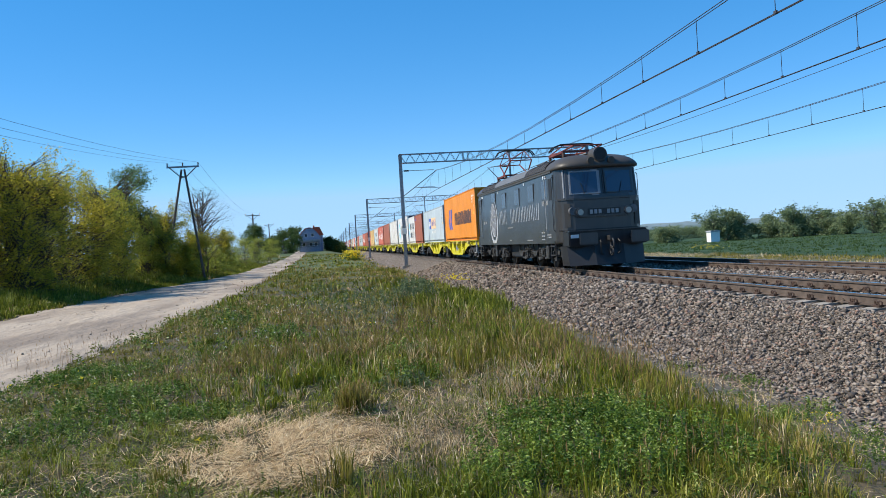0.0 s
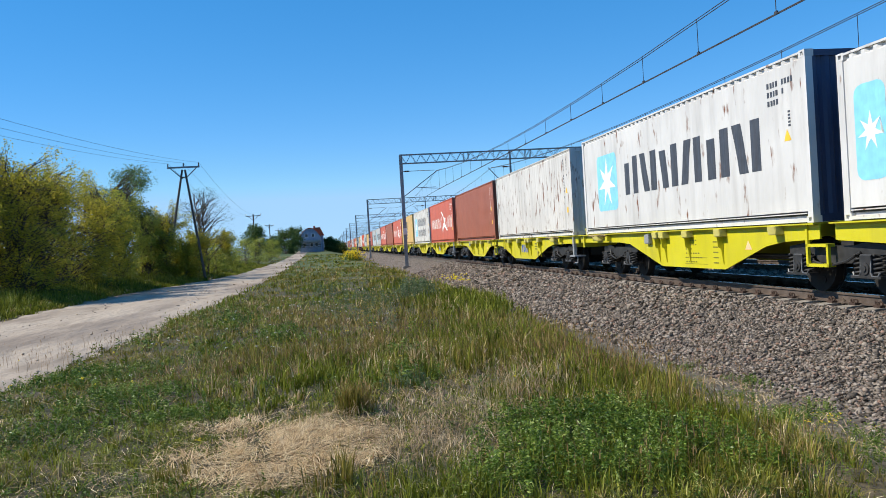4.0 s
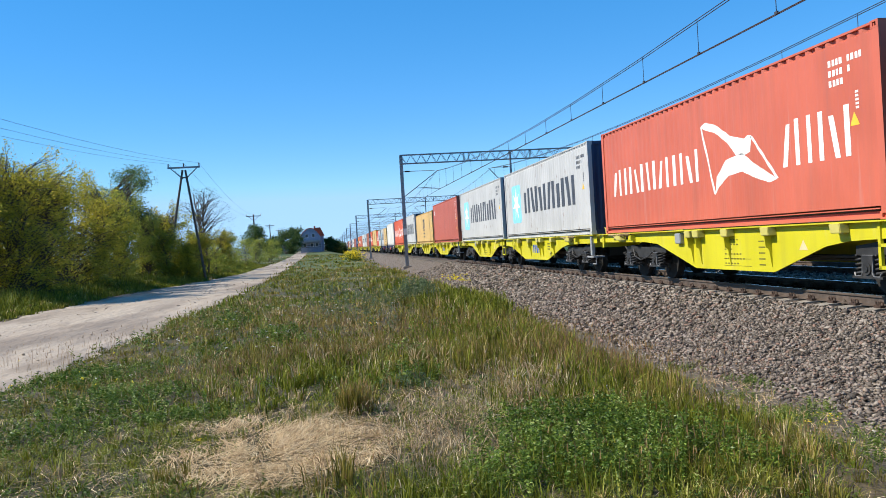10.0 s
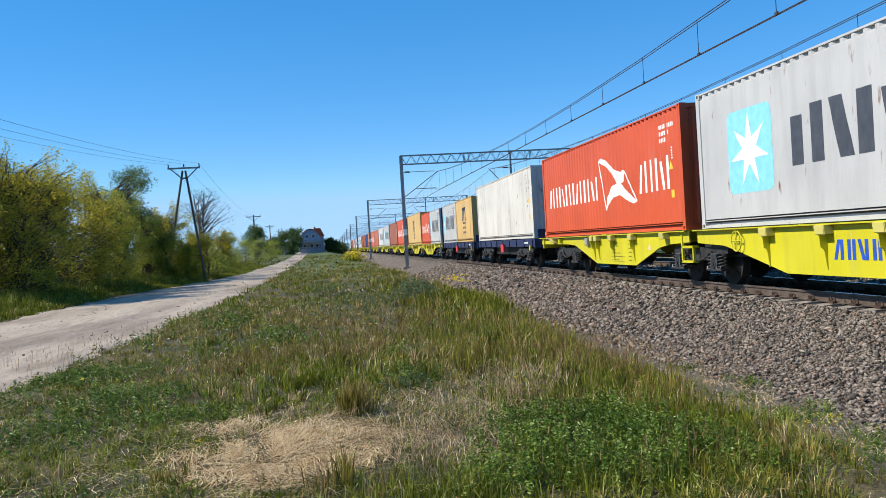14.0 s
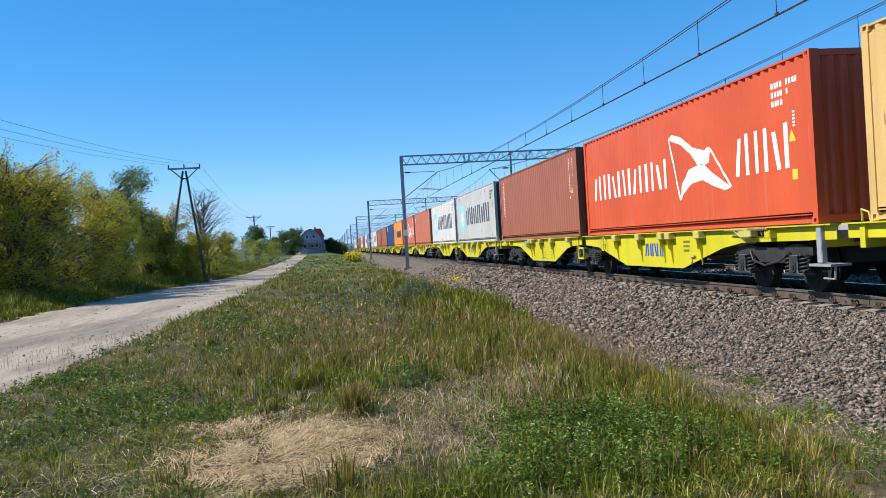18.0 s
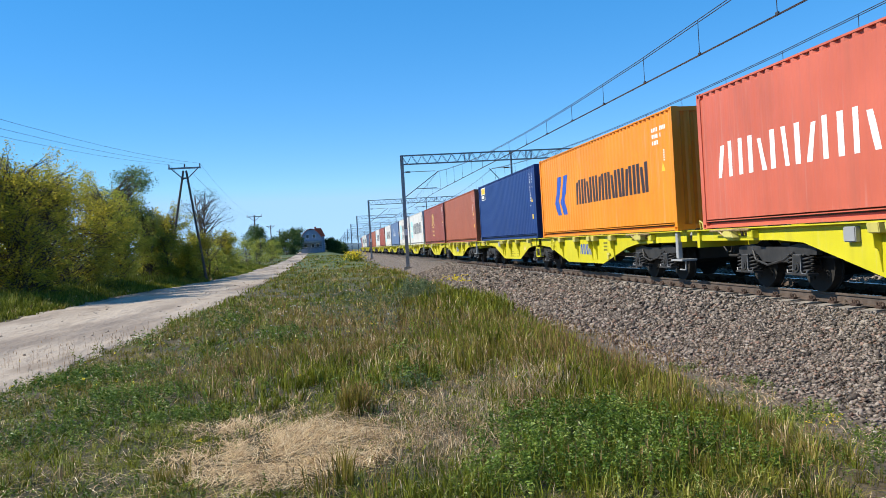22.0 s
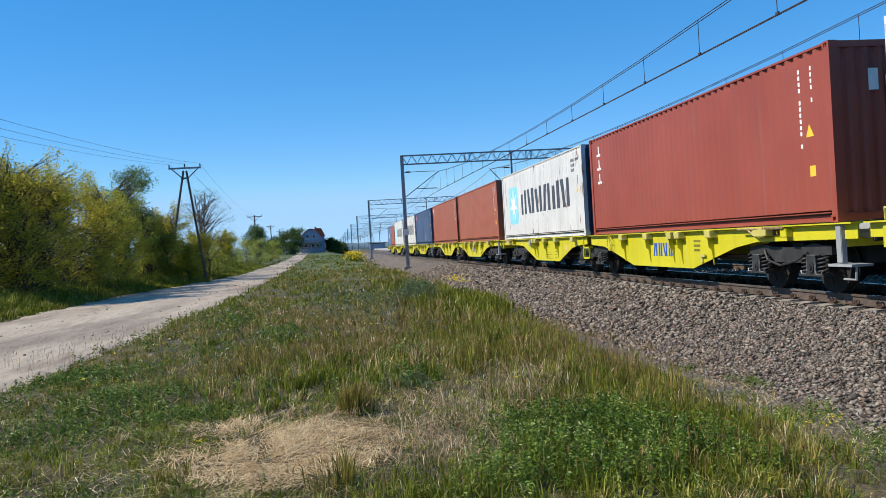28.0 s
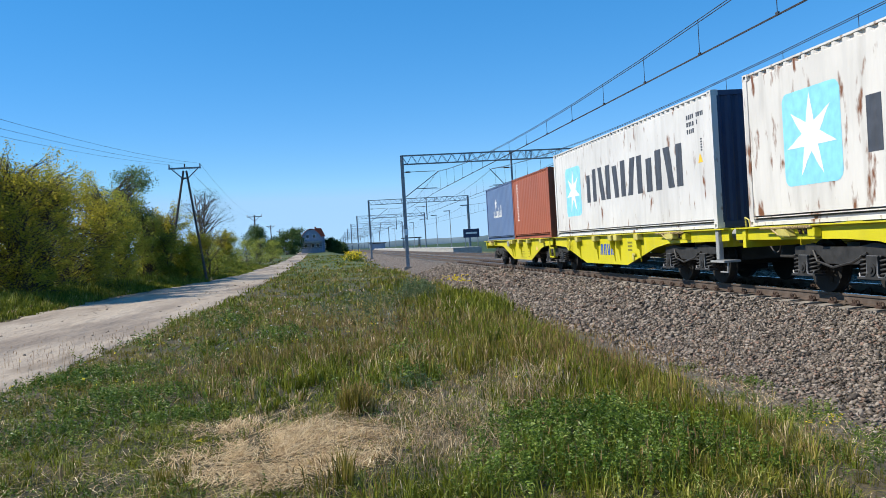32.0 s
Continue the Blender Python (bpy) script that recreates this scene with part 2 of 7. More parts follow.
def ground_material():
    m, nt, b = nodes_of("meadow_soil")
    base = ramp(nt, spots(nt, 0.9, 0.3, 0.7, where="World", detail=6), (0, (0.03, 0.03, 0.014)), (0.55, (0.07, 0.06, 0.027)), (1, (0.14, 0.10, 0.055)))
    far = mixed(nt, spots(nt, 0.05, 0.4, 0.6, where="World"), (0.055, 0.085, 0.022), (0.10, 0.12, 0.04))
    g = nt.nodes.new("ShaderNodeNewGeometry")
    sp = nt.nodes.new("ShaderNodeSeparateXYZ")
    nt.links.new(g.outputs["Position"], sp.inputs[0])

    def span(sock, a, c):
        r = nt.nodes.new("ShaderNodeMapRange")
        r.interpolation_type = "SMOOTHSTEP"
        r.inputs[1].default_value, r.inputs[2].default_value = a, c
        nt.links.new(sock, r.inputs[0])
        return r.outputs[0]

    c = mixed(nt, span(sp.outputs[1], 25, 70), base, far)
    # sown field beyond the line
    field = mixed(nt, spots(nt, 0.5, 0.35, 0.65, (1, 0.25, 1), where="World"), (0.014, 0.045, 0.010), (0.030, 0.070, 0.018))
    c = mixed(nt, span(sp.outputs[0], 27, 29), c, field)
    # dry margin between line and field
    edge = nt.nodes.new("ShaderNodeMath")
    edge.operation = "MULTIPLY"
    nt.links.new(span(sp.outputs[0], 16, 18), edge.inputs[0])
    nt.links.new(span(sp.outputs[0], 29, 27), edge.inputs[1])
    c = mixed(nt, edge.outputs[0], c, mixed(nt, spots(nt, 0.8, 0.35, 0.65, where="World"), (0.075, 0.085, 0.03), (0.19, 0.155, 0.08)))
    # grey sandy strip at the foot of the ballast
    strip = nt.nodes.new("ShaderNodeMath")
    strip.operation = "MULTIPLY"
    nt.links.new(span(sp.outputs[0], 3.7, 4.5), strip.inputs[0])
    nt.links.new(span(sp.outputs[0], 19, 17), strip.inputs[1])
    c = mixed(nt, strip.outputs[0], c, mixed(nt, spots(nt, 14, 0.3, 0.7, where="World"), (0.07, 0.060, 0.046), (0.17, 0.145, 0.11)))
    nt.links.new(c, b.inputs["Base Color"])
    b.inputs["Roughness"].default_value = 0.95
    bumped(nt, b, spots(nt, 9, 0.25, 0.75, where="World", detail=8), 0.8, 0.06)
    return m


def lane_material():
    m, nt, b = nodes_of("sandy_lane")
    c = mixed(nt, spots(nt, 0.5, 0.35, 0.7, (1, 0.3, 1), 6, "World"), (0.44, 0.36, 0.275), (0.33, 0.265, 0.20))
    c = mixed(nt, spots(nt, 0.9, 0.56, 0.66, (1, 0.35, 1), 6, "World"), c, (0.26, 0.205, 0.15))
    c = mixed(nt, spots(nt, 0.25, 0.5, 0.62, (1.6, 0.3, 1), 7, "World"), c, (0.23, 0.18, 0.135))
    c = mixed(nt, spots(nt, 30, 0.52, 0.72, where="World"), c, (0.25, 0.195, 0.15))
    nt.links.new(c, b.inputs["Base Color"])
    b.inputs["Roughness"].default_value = 0.95
    bumped(nt, b, spots(nt, 3, 0.3, 0.7, (1, 0.4, 1), 8, "World"), 0.7, 0.06)
    return m


def grid_mesh(name, xs, ys, zf, mat):
    X, Y = np.meshgrid(xs, ys)
    V = np.stack([X.ravel(), Y.ravel(), zf(X, Y).ravel()], 1)
    nx, ny = len(xs), len(ys)
    i = (np.arange(ny - 1)[:, None] * nx + np.arange(nx - 1)[None]).ravel()
    F = np.stack([i, i + 1, i + nx + 1, i + nx], 1)
    me = fast_mesh(name, V, F, 4, mat)
    me.shade_smooth()
    return me


SOIL, LANE = ground_material(), lane_material()
gx = axis_steps((-2500, -200, 200), (-200, -30, 8), (-30, -8, 0.8), (-8, 6, 0.2), (6, 30, 1.5), (30, 200, 10), (200, 2500, 200))
gy = axis_steps((-2000, -40, 200), (-40, 2, 3), (2, 22, 0.2), (22, 70, 0.8), (70, 400, 6), (400, 4500, 200))
tagged(new("ground", grid_mesh("ground", gx, gy, ground_z, SOIL)), "rough grassy ground with bare sandy soil along a railway", "ground", kind="structure")


def lane():
    ys = axis_steps((-25, 10, 1), (10, 60, 0.4), (60, 325, 3))
    l, r = road_edges(ys)
    u = np.linspace(0, 1, 30)
    wob = lambda s: 0.22 * np.sin(ys * 1.7 + s) * np.sin(ys * 0.63 + 2 * s) + 0.10 * np.sin(ys * 4.1 + s)
    l, r = l + wob(1), r + wob(2.5)
    X = l[:, None] + (r - l)[:, None] * u[None]
    Y = np.repeat(ys[:, None], len(u), 1)
    crown = 0.035 * np.sin(u * math.pi)[None] - 0.03 * np.exp(-((u - 0.35) / 0.10) ** 2)[None] - 0.03 * np.exp(-((u - 0.75) / 0.10) ** 2)[None]
    Z = ground_z(X, Y) + 0.05 + crown
    Z[:, 0] -= 0.10
    Z[:, -1] -= 0.10
    V = np.stack([X.ravel(), Y.ravel(), Z.ravel()], 1)
    nx, ny = len(u), len(ys)
    i = (np.arange(ny - 1)[:, None] * nx + np.arange(nx - 1)[None]).ravel()
    me = fast_mesh("sandy_lane", V, np.stack([i, i + 1, i + nx + 1, i + nx], 1), 4, LANE)
    me.shade_smooth()
    tagged(new("lane", me), "pale sandy unpaved lane with worn wheel ruts", "dirt road", kind="structure")


lane()

# ---- ballast and tracks ----


def stone_stops(nt, fac):
    return ramp(nt, fac, (0, (0.050, 0.041, 0.034)), (0.3, (0.15, 0.122, 0.100)), (0.6, (0.25, 0.205, 0.168)), (0.85, (0.40, 0.34, 0.285)), (0.95, (0.29, 0.18, 0.135)), (1, (0.22, 0.145, 0.11)))


def ballast_material(islands):
    m, nt, b = nodes_of("ballast_stone" if islands else "ballast_bed")
    if islands:
        g = nt.nodes.new("ShaderNodeNewGeometry")
        c = stone_stops(nt, g.outputs["Random Per Island"])
        c = mixed(nt, spots(nt, 30, 0.3, 0.8, where="World"), shade_sock(nt, c, 0.75), c)
        bumped(nt, b, spots(nt, 60, 0.3, 0.7, where="World"), 0.4, 0.01)
    else:
        geo = nt.nodes.new("ShaderNodeNewGeometry")
        v = node(nt, "ShaderNodeTexVoronoi", Scale=24.0)
        nt.links.new(geo.outputs["Position"], v.inputs["Vector"])
        sep = nt.nodes.new("ShaderNodeSeparateColor")
        nt.links.new(v.outputs["Color"], sep.inputs[0])
        # darkened evenly: the shade in the gaps between stones is painted in
        c = shade_sock(nt, stone_stops(nt, sep.outputs[0]), 0.68)
        bumped(nt, b, v.outputs["Distance"], 1.0, -0.05)
    # shade under the train painted between track 1's rails, over oil and rust
    pos = nt.nodes.new("ShaderNodeNewGeometry")
    sx = nt.nodes.new("ShaderNodeSeparateXYZ")
    nt.links.new(pos.outputs["Position"], sx.inputs[0])
    off = nt.nodes.new("ShaderNodeMath")
    off.operation = "SUBTRACT"
    nt.links.new(sx.outputs[0], off.inputs[0])
    off.inputs[1].default_value = X1
    width = nt.nodes.new("ShaderNodeMath")
    width.operation = "ABSOLUTE"
    nt.links.new(off.outputs[0], width.inputs[0])
    shade_and_oil = nt.nodes.new("ShaderNodeMapRange")
    shade_and_oil.inputs[1].default_value, shade_and_oil.inputs[2].default_value = 1.15, 0.7
    nt.links.new(width.outputs[0], shade_and_oil.inputs[0])
    c = mixed(nt, shade_and_oil.outputs[0], c, mixed(nt, 1.0, c, (0.24, 0.20, 0.17), "MULTIPLY"))
    nt.links.new(c, b.inputs["Base Color"])
    b.inputs["Roughness"].default_value = 0.9
    return m


def shade_sock(nt, c, k):
    return mixed(nt, 1.0, c, (k, k, k), "MULTIPLY")


BED_TOP = -0.20


def bed_z(x):
    return np.interp(x, (5.2, 5.6, 7.35, 7.65, 8.15, 8.5, X2 + 1.6, X2 + 2.0, X2 + 3.6, X2 + 4), (-0.95, -0.84, -0.285, -0.218, -0.212, BED_TOP, BED_TOP, -0.27, -0.84, -0.95))


def stone_mesh(rng, P, S, Z):
    """Sharp-edged stones of eight faces each at the places P, of half size S, at the heights Z."""
    bv = np.array([(1, 0, 0), (-1, 0, 0), (0, 1, 0), (0, -1, 0), (0, 0, 1), (0, 0, -1)], float)
    bf = np.array([(4, 0, 2), (4, 2, 1), (4, 1, 3), (4, 3, 0), (5, 2, 0), (5, 1, 2), (5, 3, 1), (5, 0, 3)])
    n = len(P)
    v = (bv[None] * rng.uniform(0.6, 1.5, (n, 6, 1)) + rng.normal(0, 0.32, (n, 6, 3))) * rng.uniform(0.4, 1.5, (n, 1, 3))
    q = rng.normal(0, 1, (n, 4))
    q /= np.linalg.norm(q, axis=1)[:, None]
    w, r = q[:, :1, None], q[:, None, 1:]
    r = np.repeat(r, 6, 1)
    v = v + 2 * np.cross(r, np.cross(r, v) + w * v)
    v[..., 2] *= 0.7
    v = v * S[:, None, None] * 1.15 + np.stack([P[:, 0], P[:, 1], Z], 1)[:, None]
    return v.reshape(-1, 3), (bf[None] + (np.arange(n) * 6)[:, None, None]).reshape(-1, 3)


def ballast():
    xs = axis_steps((5.2, 8, 0.1), (8, 15.4, 0.4), (15.4, X2 + 4, 0.2))
    ys = axis_steps((-40, 2, 4), (2, 30, 0.15), (30, 120, 1), (120, 900, 15))
    rng = np.random.default_rng(4)
    zf = lambda X, Y: bed_z(X) + rng.uniform(-0.02, 0.02, X.shape)
    bed = tagged(new("ballast_bed", grid_mesh("ballast_bed", xs, ys, zf, ballast_material(False))), "grey-brown crushed stone ballast bed", "ballast", kind="structure")
    # loose stones, small and angular, thinning out on the sandy strip
    sets = ((4.5, 14, 4.1, 8.0, 1600, 0.0192), (14, 28, 4.6, 8.0, 520, 0.030), (28, 55, 5.1, 7.9, 170, 0.044), (9, 45, 9.9, 12.7, 130, 0.032), (9, 40, 8.4, 9.9, 110, 0.030), (14, 45, 14.3, 16.2, 90, 0.034))
    P, S = [], []
    for y0, y1, x0, x1, dens, r in sets:
        n = int((y1 - y0) * (x1 - x0) * dens)
        P.append(np.stack([rng.uniform(x0, x1, n), rng.uniform(y0, y1, n)], 1))
        S.append(r * (0.5 + 1.0 * rng.random(n) ** 1.8))
    P, S = np.concatenate(P), np.concatenate(S)
    toe = smooth01(P[:, 0] + 0.5 * np.sin(P[:, 1] * 1.7) * np.sin(P[:, 1] * 0.6 + 1) * 0.5, 4.6, 5.35)
    keep = rng.random(len(P)) < 0.36 + toe
    S = S * (0.55 + 0.45 * toe)
    P, S = P[keep], S[keep]
    V, F = stone_mesh(rng, P, S, np.maximum(bed_z(P[:, 0]), -0.86) + S * rng.uniform(-0.3, 1.3, len(P)))
    # clods and pebbles on the lane, mostly along its edges and ruts
    n = 420
    y = 13 + 45 * rng.random(n) ** 1.5
    l, r = road_edges(y)
    u = np.where(rng.random(n) < 0.6, rng.choice((0.03, 0.35, 0.75, 0.97), n) + rng.normal(0, 0.05, n), rng.random(n))
    L = np.stack([l + (r - l) * np.clip(u, 0.01, 0.99), y], 1)
    size = rng.uniform(0.008, 0.028, n) * (0.6 + y / 40)
    v, f = stone_mesh(rng, L, size, ground_z(L[:, 0], L[:, 1]) + 0.06)
    tagged(new("lane_clods", fast_mesh("lane_clods", v, f, 3, LANE)), "small sandy clods and pebbles on the lane", "gravel", kind="stuff")
    tagged(new("ballast_stones", fast_mesh("ballast_stones", V, F, 3, ballast_material(True))),
           "loose angular grey and brown railway ballast stones", "gravel", kind="stuff")


ballast()

RAIL = [(-0.075, -0.172), (0.075, -0.172), (0.075, -0.160), (0.012, -0.145), (0.010, -0.045), (0.036, -0.035), (0.036, -0.006), (0.030, -0.001), (-0.030, -0.001), (-0.036, -0.006), (-0.036, -0.035), (-0.010, -0.045), (-0.012, -0.145), (-0.075, -0.160)]


def track(name, x, near):
    tr = thing(name, "railway track with brown steel rails on concrete sleepers", "railway track", kind="structure", at=(x, 0, 0))
    for side in (-0.755, 0.755):
        k = Kit().prism([(side + u, w) for u, w in RAIL], -60, 900, "y")
        r = part("rail", k, RAIL_SIDE, tr)
        part("rail_head", Kit().box(side - 0.030, side + 0.030, -60, 900, -0.002, 0.002), RAIL_TOP, r, "polished running surface")
    prof = [(-1.28, -0.33), (1.28, -0.33), (1.28, -0.215), (0.95, -0.178), (0.55, -0.178), (0.35, -0.215), (-0.35, -0.215), (-0.55, -0.178), (-0.95, -0.178), (-1.28, -0.215)]
    sl = Kit().prism(prof, -0.13, 0.13, "y").mesh("sleeper", CONCRETE)
    cl = Kit()
    for s in (-1, 1):
        cl.box(min(s * 0.06, s * 0.15), max(s * 0.06, s * 0.15), -0.08, 0.08, -0.178, -0.140)
        cl.ring((s * 0.11, -0.05, -0.115), (1, 0.2, 0), 0.036, 0.014, 10, 5).ring((s * 0.11, 0.05, -0.115), (1, -0.2, 0), 0.036, 0.014, 10, 5)
    cm = cl.mesh("rail_fastening", RUSTY)
    y0 = 11.589 - 0.603 * 8
    for i in range(110 if near else 70):
        s = part("sleeper", sl, CONCRETE, tr, at=(0, y0 + 0.603 * i, 0))
        if i < (80 if near else 40):
            for side in (-0.755, 0.755):
                part("rail_fastening", cm, RUSTY, s, at=(side, 0, 0))
    k = Kit()
    for i in range(110 if near else 70, 500):
        y = y0 + 0.603 * i
        k.box(-1.28, 1.28, y - 0.13, y + 0.13, -0.3, -0.185)
    tagged(part("far_sleepers", k, CONCRETE, tr), kind="stuff")


track("track_1", X1, True)
track("track_2", X2, False)

# ---- overhead line ----


def gantry(y, n=0):
    g = thing("catenary_gantry", "grey steel portal gantry with a lattice beam over the tracks", "gantry", "gantries of the overhead line", at=(0, y, 0))
    xa, xb, zt, zb = 6.0, 21.7, 8.45, 7.75
    for x in (xa, xb):
        mast = part("mast", Kit().prism([(x - 0.13, -0.11), (x + 0.13, -0.11), (x + 0.13, -0.09), (x + 0.01, -0.08), (x + 0.01, 0.08), (x + 0.13, 0.09), (x + 0.13, 0.11), (x - 0.13, 0.11), (x - 0.13, 0.09), (x - 0.01, 0.08), (x - 0.01, -0.08), (x - 0.13, -0.09)], -0.9, zt, "z"), GALV, g)
        part("footing", Kit().box(x - 0.35, x + 0.35, -0.35, 0.35, -1.1, -0.55), CONCRETE, g, bevel=0.03)
    part("number_plate", Kit().box(xa - 0.16, xa + 0.16, -0.15, -0.13, 2.0, 2.5), WHITE_MARK, g, "small blank white plate")
    for yy in (-0.2, 0.2):
        for z in (zt, zb):
            part("chord", Kit().box(xa - 0.1, xb + 0.1, yy - 0.035, yy + 0.035, z - 0.035, z + 0.035), GALV, g)
        k = Kit()
        m = 38
        for i in range(m):
            a, b = xa + (xb - xa) * i / m, xa + (xb - xa) * (i + 1) / m
            z0, z1 = (zb, zt) if i % 2 else (zt, zb)
            k.rod((a, yy, z0), (b, yy, z1), 0.022, 4)
        for f in (0.0, 0.33, 0.355, 0.66, 0.685, 1.0):
            k.rod((xa + (xb - xa) * f, yy, zb), (xa + (xb - xa) * f, yy, zt), 0.03, 4)
        part("lattice", k, GALV, g)
    xp = 15.05
    part("drop_post", Kit().box(xp - 0.07, xp + 0.07, -0.07, 0.07, 5.0, 8.5), GALV, g)
    for x, s, w in ((xa, 1, 8.95), (xp, -1, 13.2)):
        br = part("bracket", Kit().rod((x, 0, 5.0), (w + 0.02 * s, 0, 7.1), 0.035, 6).rod((x, 0, 7.12), (w - 0.25 * s, 0, 7.12), 0.025, 6), GALV, g)
        part("insulator", Kit().rod((x + 0.25 * s, 0, 7.12), (x + 0.65 * s, 0, 7.12), 0.06, 8), RUSTY, br)
        part("steady_arm", Kit().rod((x + (w - x) * 0.4, 0, 5.75), (w + 0.1 * s, 0, 5.62), 0.022, 6).rod((x + (w - x) * 0.35, 0, 5.75), (w - 0.2 * s, 0, 5.75), 0.018, 5), GALV, br)
    return g


GY = [66 + 61.5 * i for i in range(10)]


def wires():
    tops = [4.5 - 61.5] + [4.5] + GY

    def pair(x, name, stag, z_c=5.5, z_m=7.07, sag=1.0):
        w = thing(name, "thin dark overhead contact wire with messenger and droppers", "overhead wire", "overhead wires")
        for i, (a, b) in enumerate(zip(tops, tops[1:])):
            xa, xb = x - stag * (-1) ** i, x + stag * (-1) ** i
            thick = 0.012 if i < 2 else 0.008
            for dx in (0, 0.05):
                part("contact_wire", Kit().rod((xa + dx, a, z_c), (xb + dx, b, z_c), thick, 5), WIRE, w)
            m = 10
            pts = []
            for j in range(m + 1):
                u = j / m
                pts.append((xa + (xb - xa) * u, a + (b - a) * u, z_m - 4 * sag * u * (1 - u)))
            for dx in (0, 0.07):
                part("messenger_wire", Kit().path([(px + dx, py, pz - dx * 0.3) for px, py, pz in pts], thick, 5), WIRE, w)
            if i < 5:
                for j in range(1, 18):
                    u = (j + 0.18) / 17.6
                    xx, yy = xa + (xb - xa) * u, a + (b - a) * u
                    kd = Kit().rod((xx, yy, z_c), (xx, yy, z_m - 4 * sag * u * (1 - u)), 0.009 if i < 2 else 0.006, 4)
                    part("dropper", kd.box(xx - 0.02, xx + 0.02, yy - 0.05, yy + 0.05, z_c - 0.01, z_c + 0.05), WIRE, w)

    pair(9.12, "overhead_wire", 0.28)
    pair(13.5, "overhead_wire", 0.15, sag=0.92)
    pair(21.1, "overhead_wire", 0.1, 5.36, 7.0, 0.75)
    w = thing("feeder_wire", "single thin dark feeder wire beside the tracks", "overhead wire", "overhead wires")
    for a, b in zip(tops, tops[1:]):
        part("span", Kit().path([(18.6, a + (b - a) * u, 7.3 - 2.2 * u * (1 - u)) for u in [i / 8 for i in range(9)]], 0.012, 5), WIRE, w)


for gyy in GY:
    gantry(gyy)
wires()

# ---- plants ----


def vnoise(x, y, scale, seed):
    """Smooth value noise, 0 to 1."""
    g = np.random.default_rng(seed).random((64, 64))
    u, v = np.asarray(x) / scale + 100, np.asarray(y) / scale + 100
    i, j = np.floor(u).astype(int), np.floor(v).astype(int)
    fu, fv = u - i, v - j
    fu, fv = fu * fu * (3 - 2 * fu), fv * fv * (3 - 2 * fv)
    a, b, c, d = g[i % 64, j % 64], g[(i + 1) % 64, j % 64], g[i % 64, (j + 1) % 64], g[(i + 1) % 64, (j + 1) % 64]
    return (a * (1 - fu) + b * fu) * (1 - fv) + (c * (1 - fu) + d * fu) * fv


def fan(rng, r0, r1, dens, a0=-25.0, a1=38.5):
    """Random places in a ring sector before the standpoint, dens to the square metre."""
    n = int(0.5 * (r1 * r1 - r0 * r0) * radians(a1 - a0) * dens)
    r = np.sqrt(rng.uniform(r0 * r0, r1 * r1, n))
    a = np.radians(rng.uniform(a0, a1, n))
    return r * np.sin(a), r * np.cos(a)


def meadow_ok(x, y, rng, edge=0.35):
    """Chance of growth: none on the lane or the ballast."""
    l, r = road_edges(y)
    wob = 0.5 * (vnoise(x, y, 0.8, 3) - 0.5)
    on = (x + wob > l + 0.1) & (x + wob < r - 0.15)
    out = 1.7 * smooth01(y, 11, 32) - 0.15 * (1 - smooth01(y, 8, 11))
    side = 1 - smooth01(x + 1.3 * (vnoise(x, y, 0.9, 5) - 0.5), 3.0 + out, 4.5 + 0.8 * out)
    return (~on) & (rng.random(len(x)) < side)


def blob(x, y, cx, cy, rx, ry, seed):
    """A patch with a ragged edge, 1 inside and 0 outside."""
    d = np.hypot((x - cx) / rx, (y - cy) / ry) + 0.8 * (vnoise(x, y, 0.55, seed) - 0.5) + 0.5 * (vnoise(x, y, 0.18, seed + 1) - 0.5)
    return 1 - smooth01(d, 0.65, 1.15)


def straw_mask(x, y):
    """The trodden dry patch before the camera."""
    return blob(x, y, -0.5, 7.05, 1.08, 1.45, 9)


def sward(x, y):
    """Height of the growth and how upright it stands, place by place."""
    fine = blob(x, y, 0.2, 11.8, 2.3, 3.6, 51)
    tall = smooth01(x + 0.9 * (vnoise(x, y, 0.9, 53) - 0.5), 1.5, 2.7) * (1 - smooth01(y, 26, 45)) * (0.45 + 0.55 * smooth01(y, 6.5, 9.5))
    far = smooth01(y, 13, 22)
    h = 0.055 + 0.11 * vnoise(x, y, 1.2, 23) ** 1.5 + 0.05 * vnoise(x, y, 0.35, 24) + 0.13 * fine + 0.20 * tall + 0.16 * far * vnoise(x, y, 1.5, 25)
    h = h * (1 - 0.6 * blob(x, y, 1.1, 8.2, 1.1, 1.6, 55))
    return h, np.clip(0.8 * fine + tall + 0.5 * far, 0, 1), tall


def blades(rng, x, y, h, w, lean=0.35, droop=0.3):
    """Blades of three triangles each: a bent strip that ends in a point. Returns vertices and triangles."""
    n = len(x)
    z = ground_z(x, y) - 0.02
    a = rng.uniform(0, 6.283, n)
    ux, uy = np.cos(a), np.sin(a)
    b = rng.uniform(0, 6.283, n)
    ln = lean * rng.random(n) * h
    lx, ly = np.cos(b) * ln, np.sin(b) * ln
    dp = rng.uniform(0, droop, n) * h
    base = np.stack([x, y, z], 1)
    off = np.stack([ux * w / 2, uy * w / 2, np.zeros(n)], 1)
    mid = base + np.stack([lx * 0.4, ly * 0.4, h * 0.55], 1)
    tip = base + np.stack([lx * 1.3, ly * 1.3, np.maximum(h - dp, h * 0.4)], 1)
    V = np.stack([base - off, base + off, mid + off * 0.8, mid - off * 0.8, tip], 1)
    T = np.array([[0, 1, 2], [0, 2, 3], [3, 2, 4]])
    return V.reshape(-1, 3), (T[None] + (np.arange(n) * 5)[:, None, None]).reshape(-1, 3)


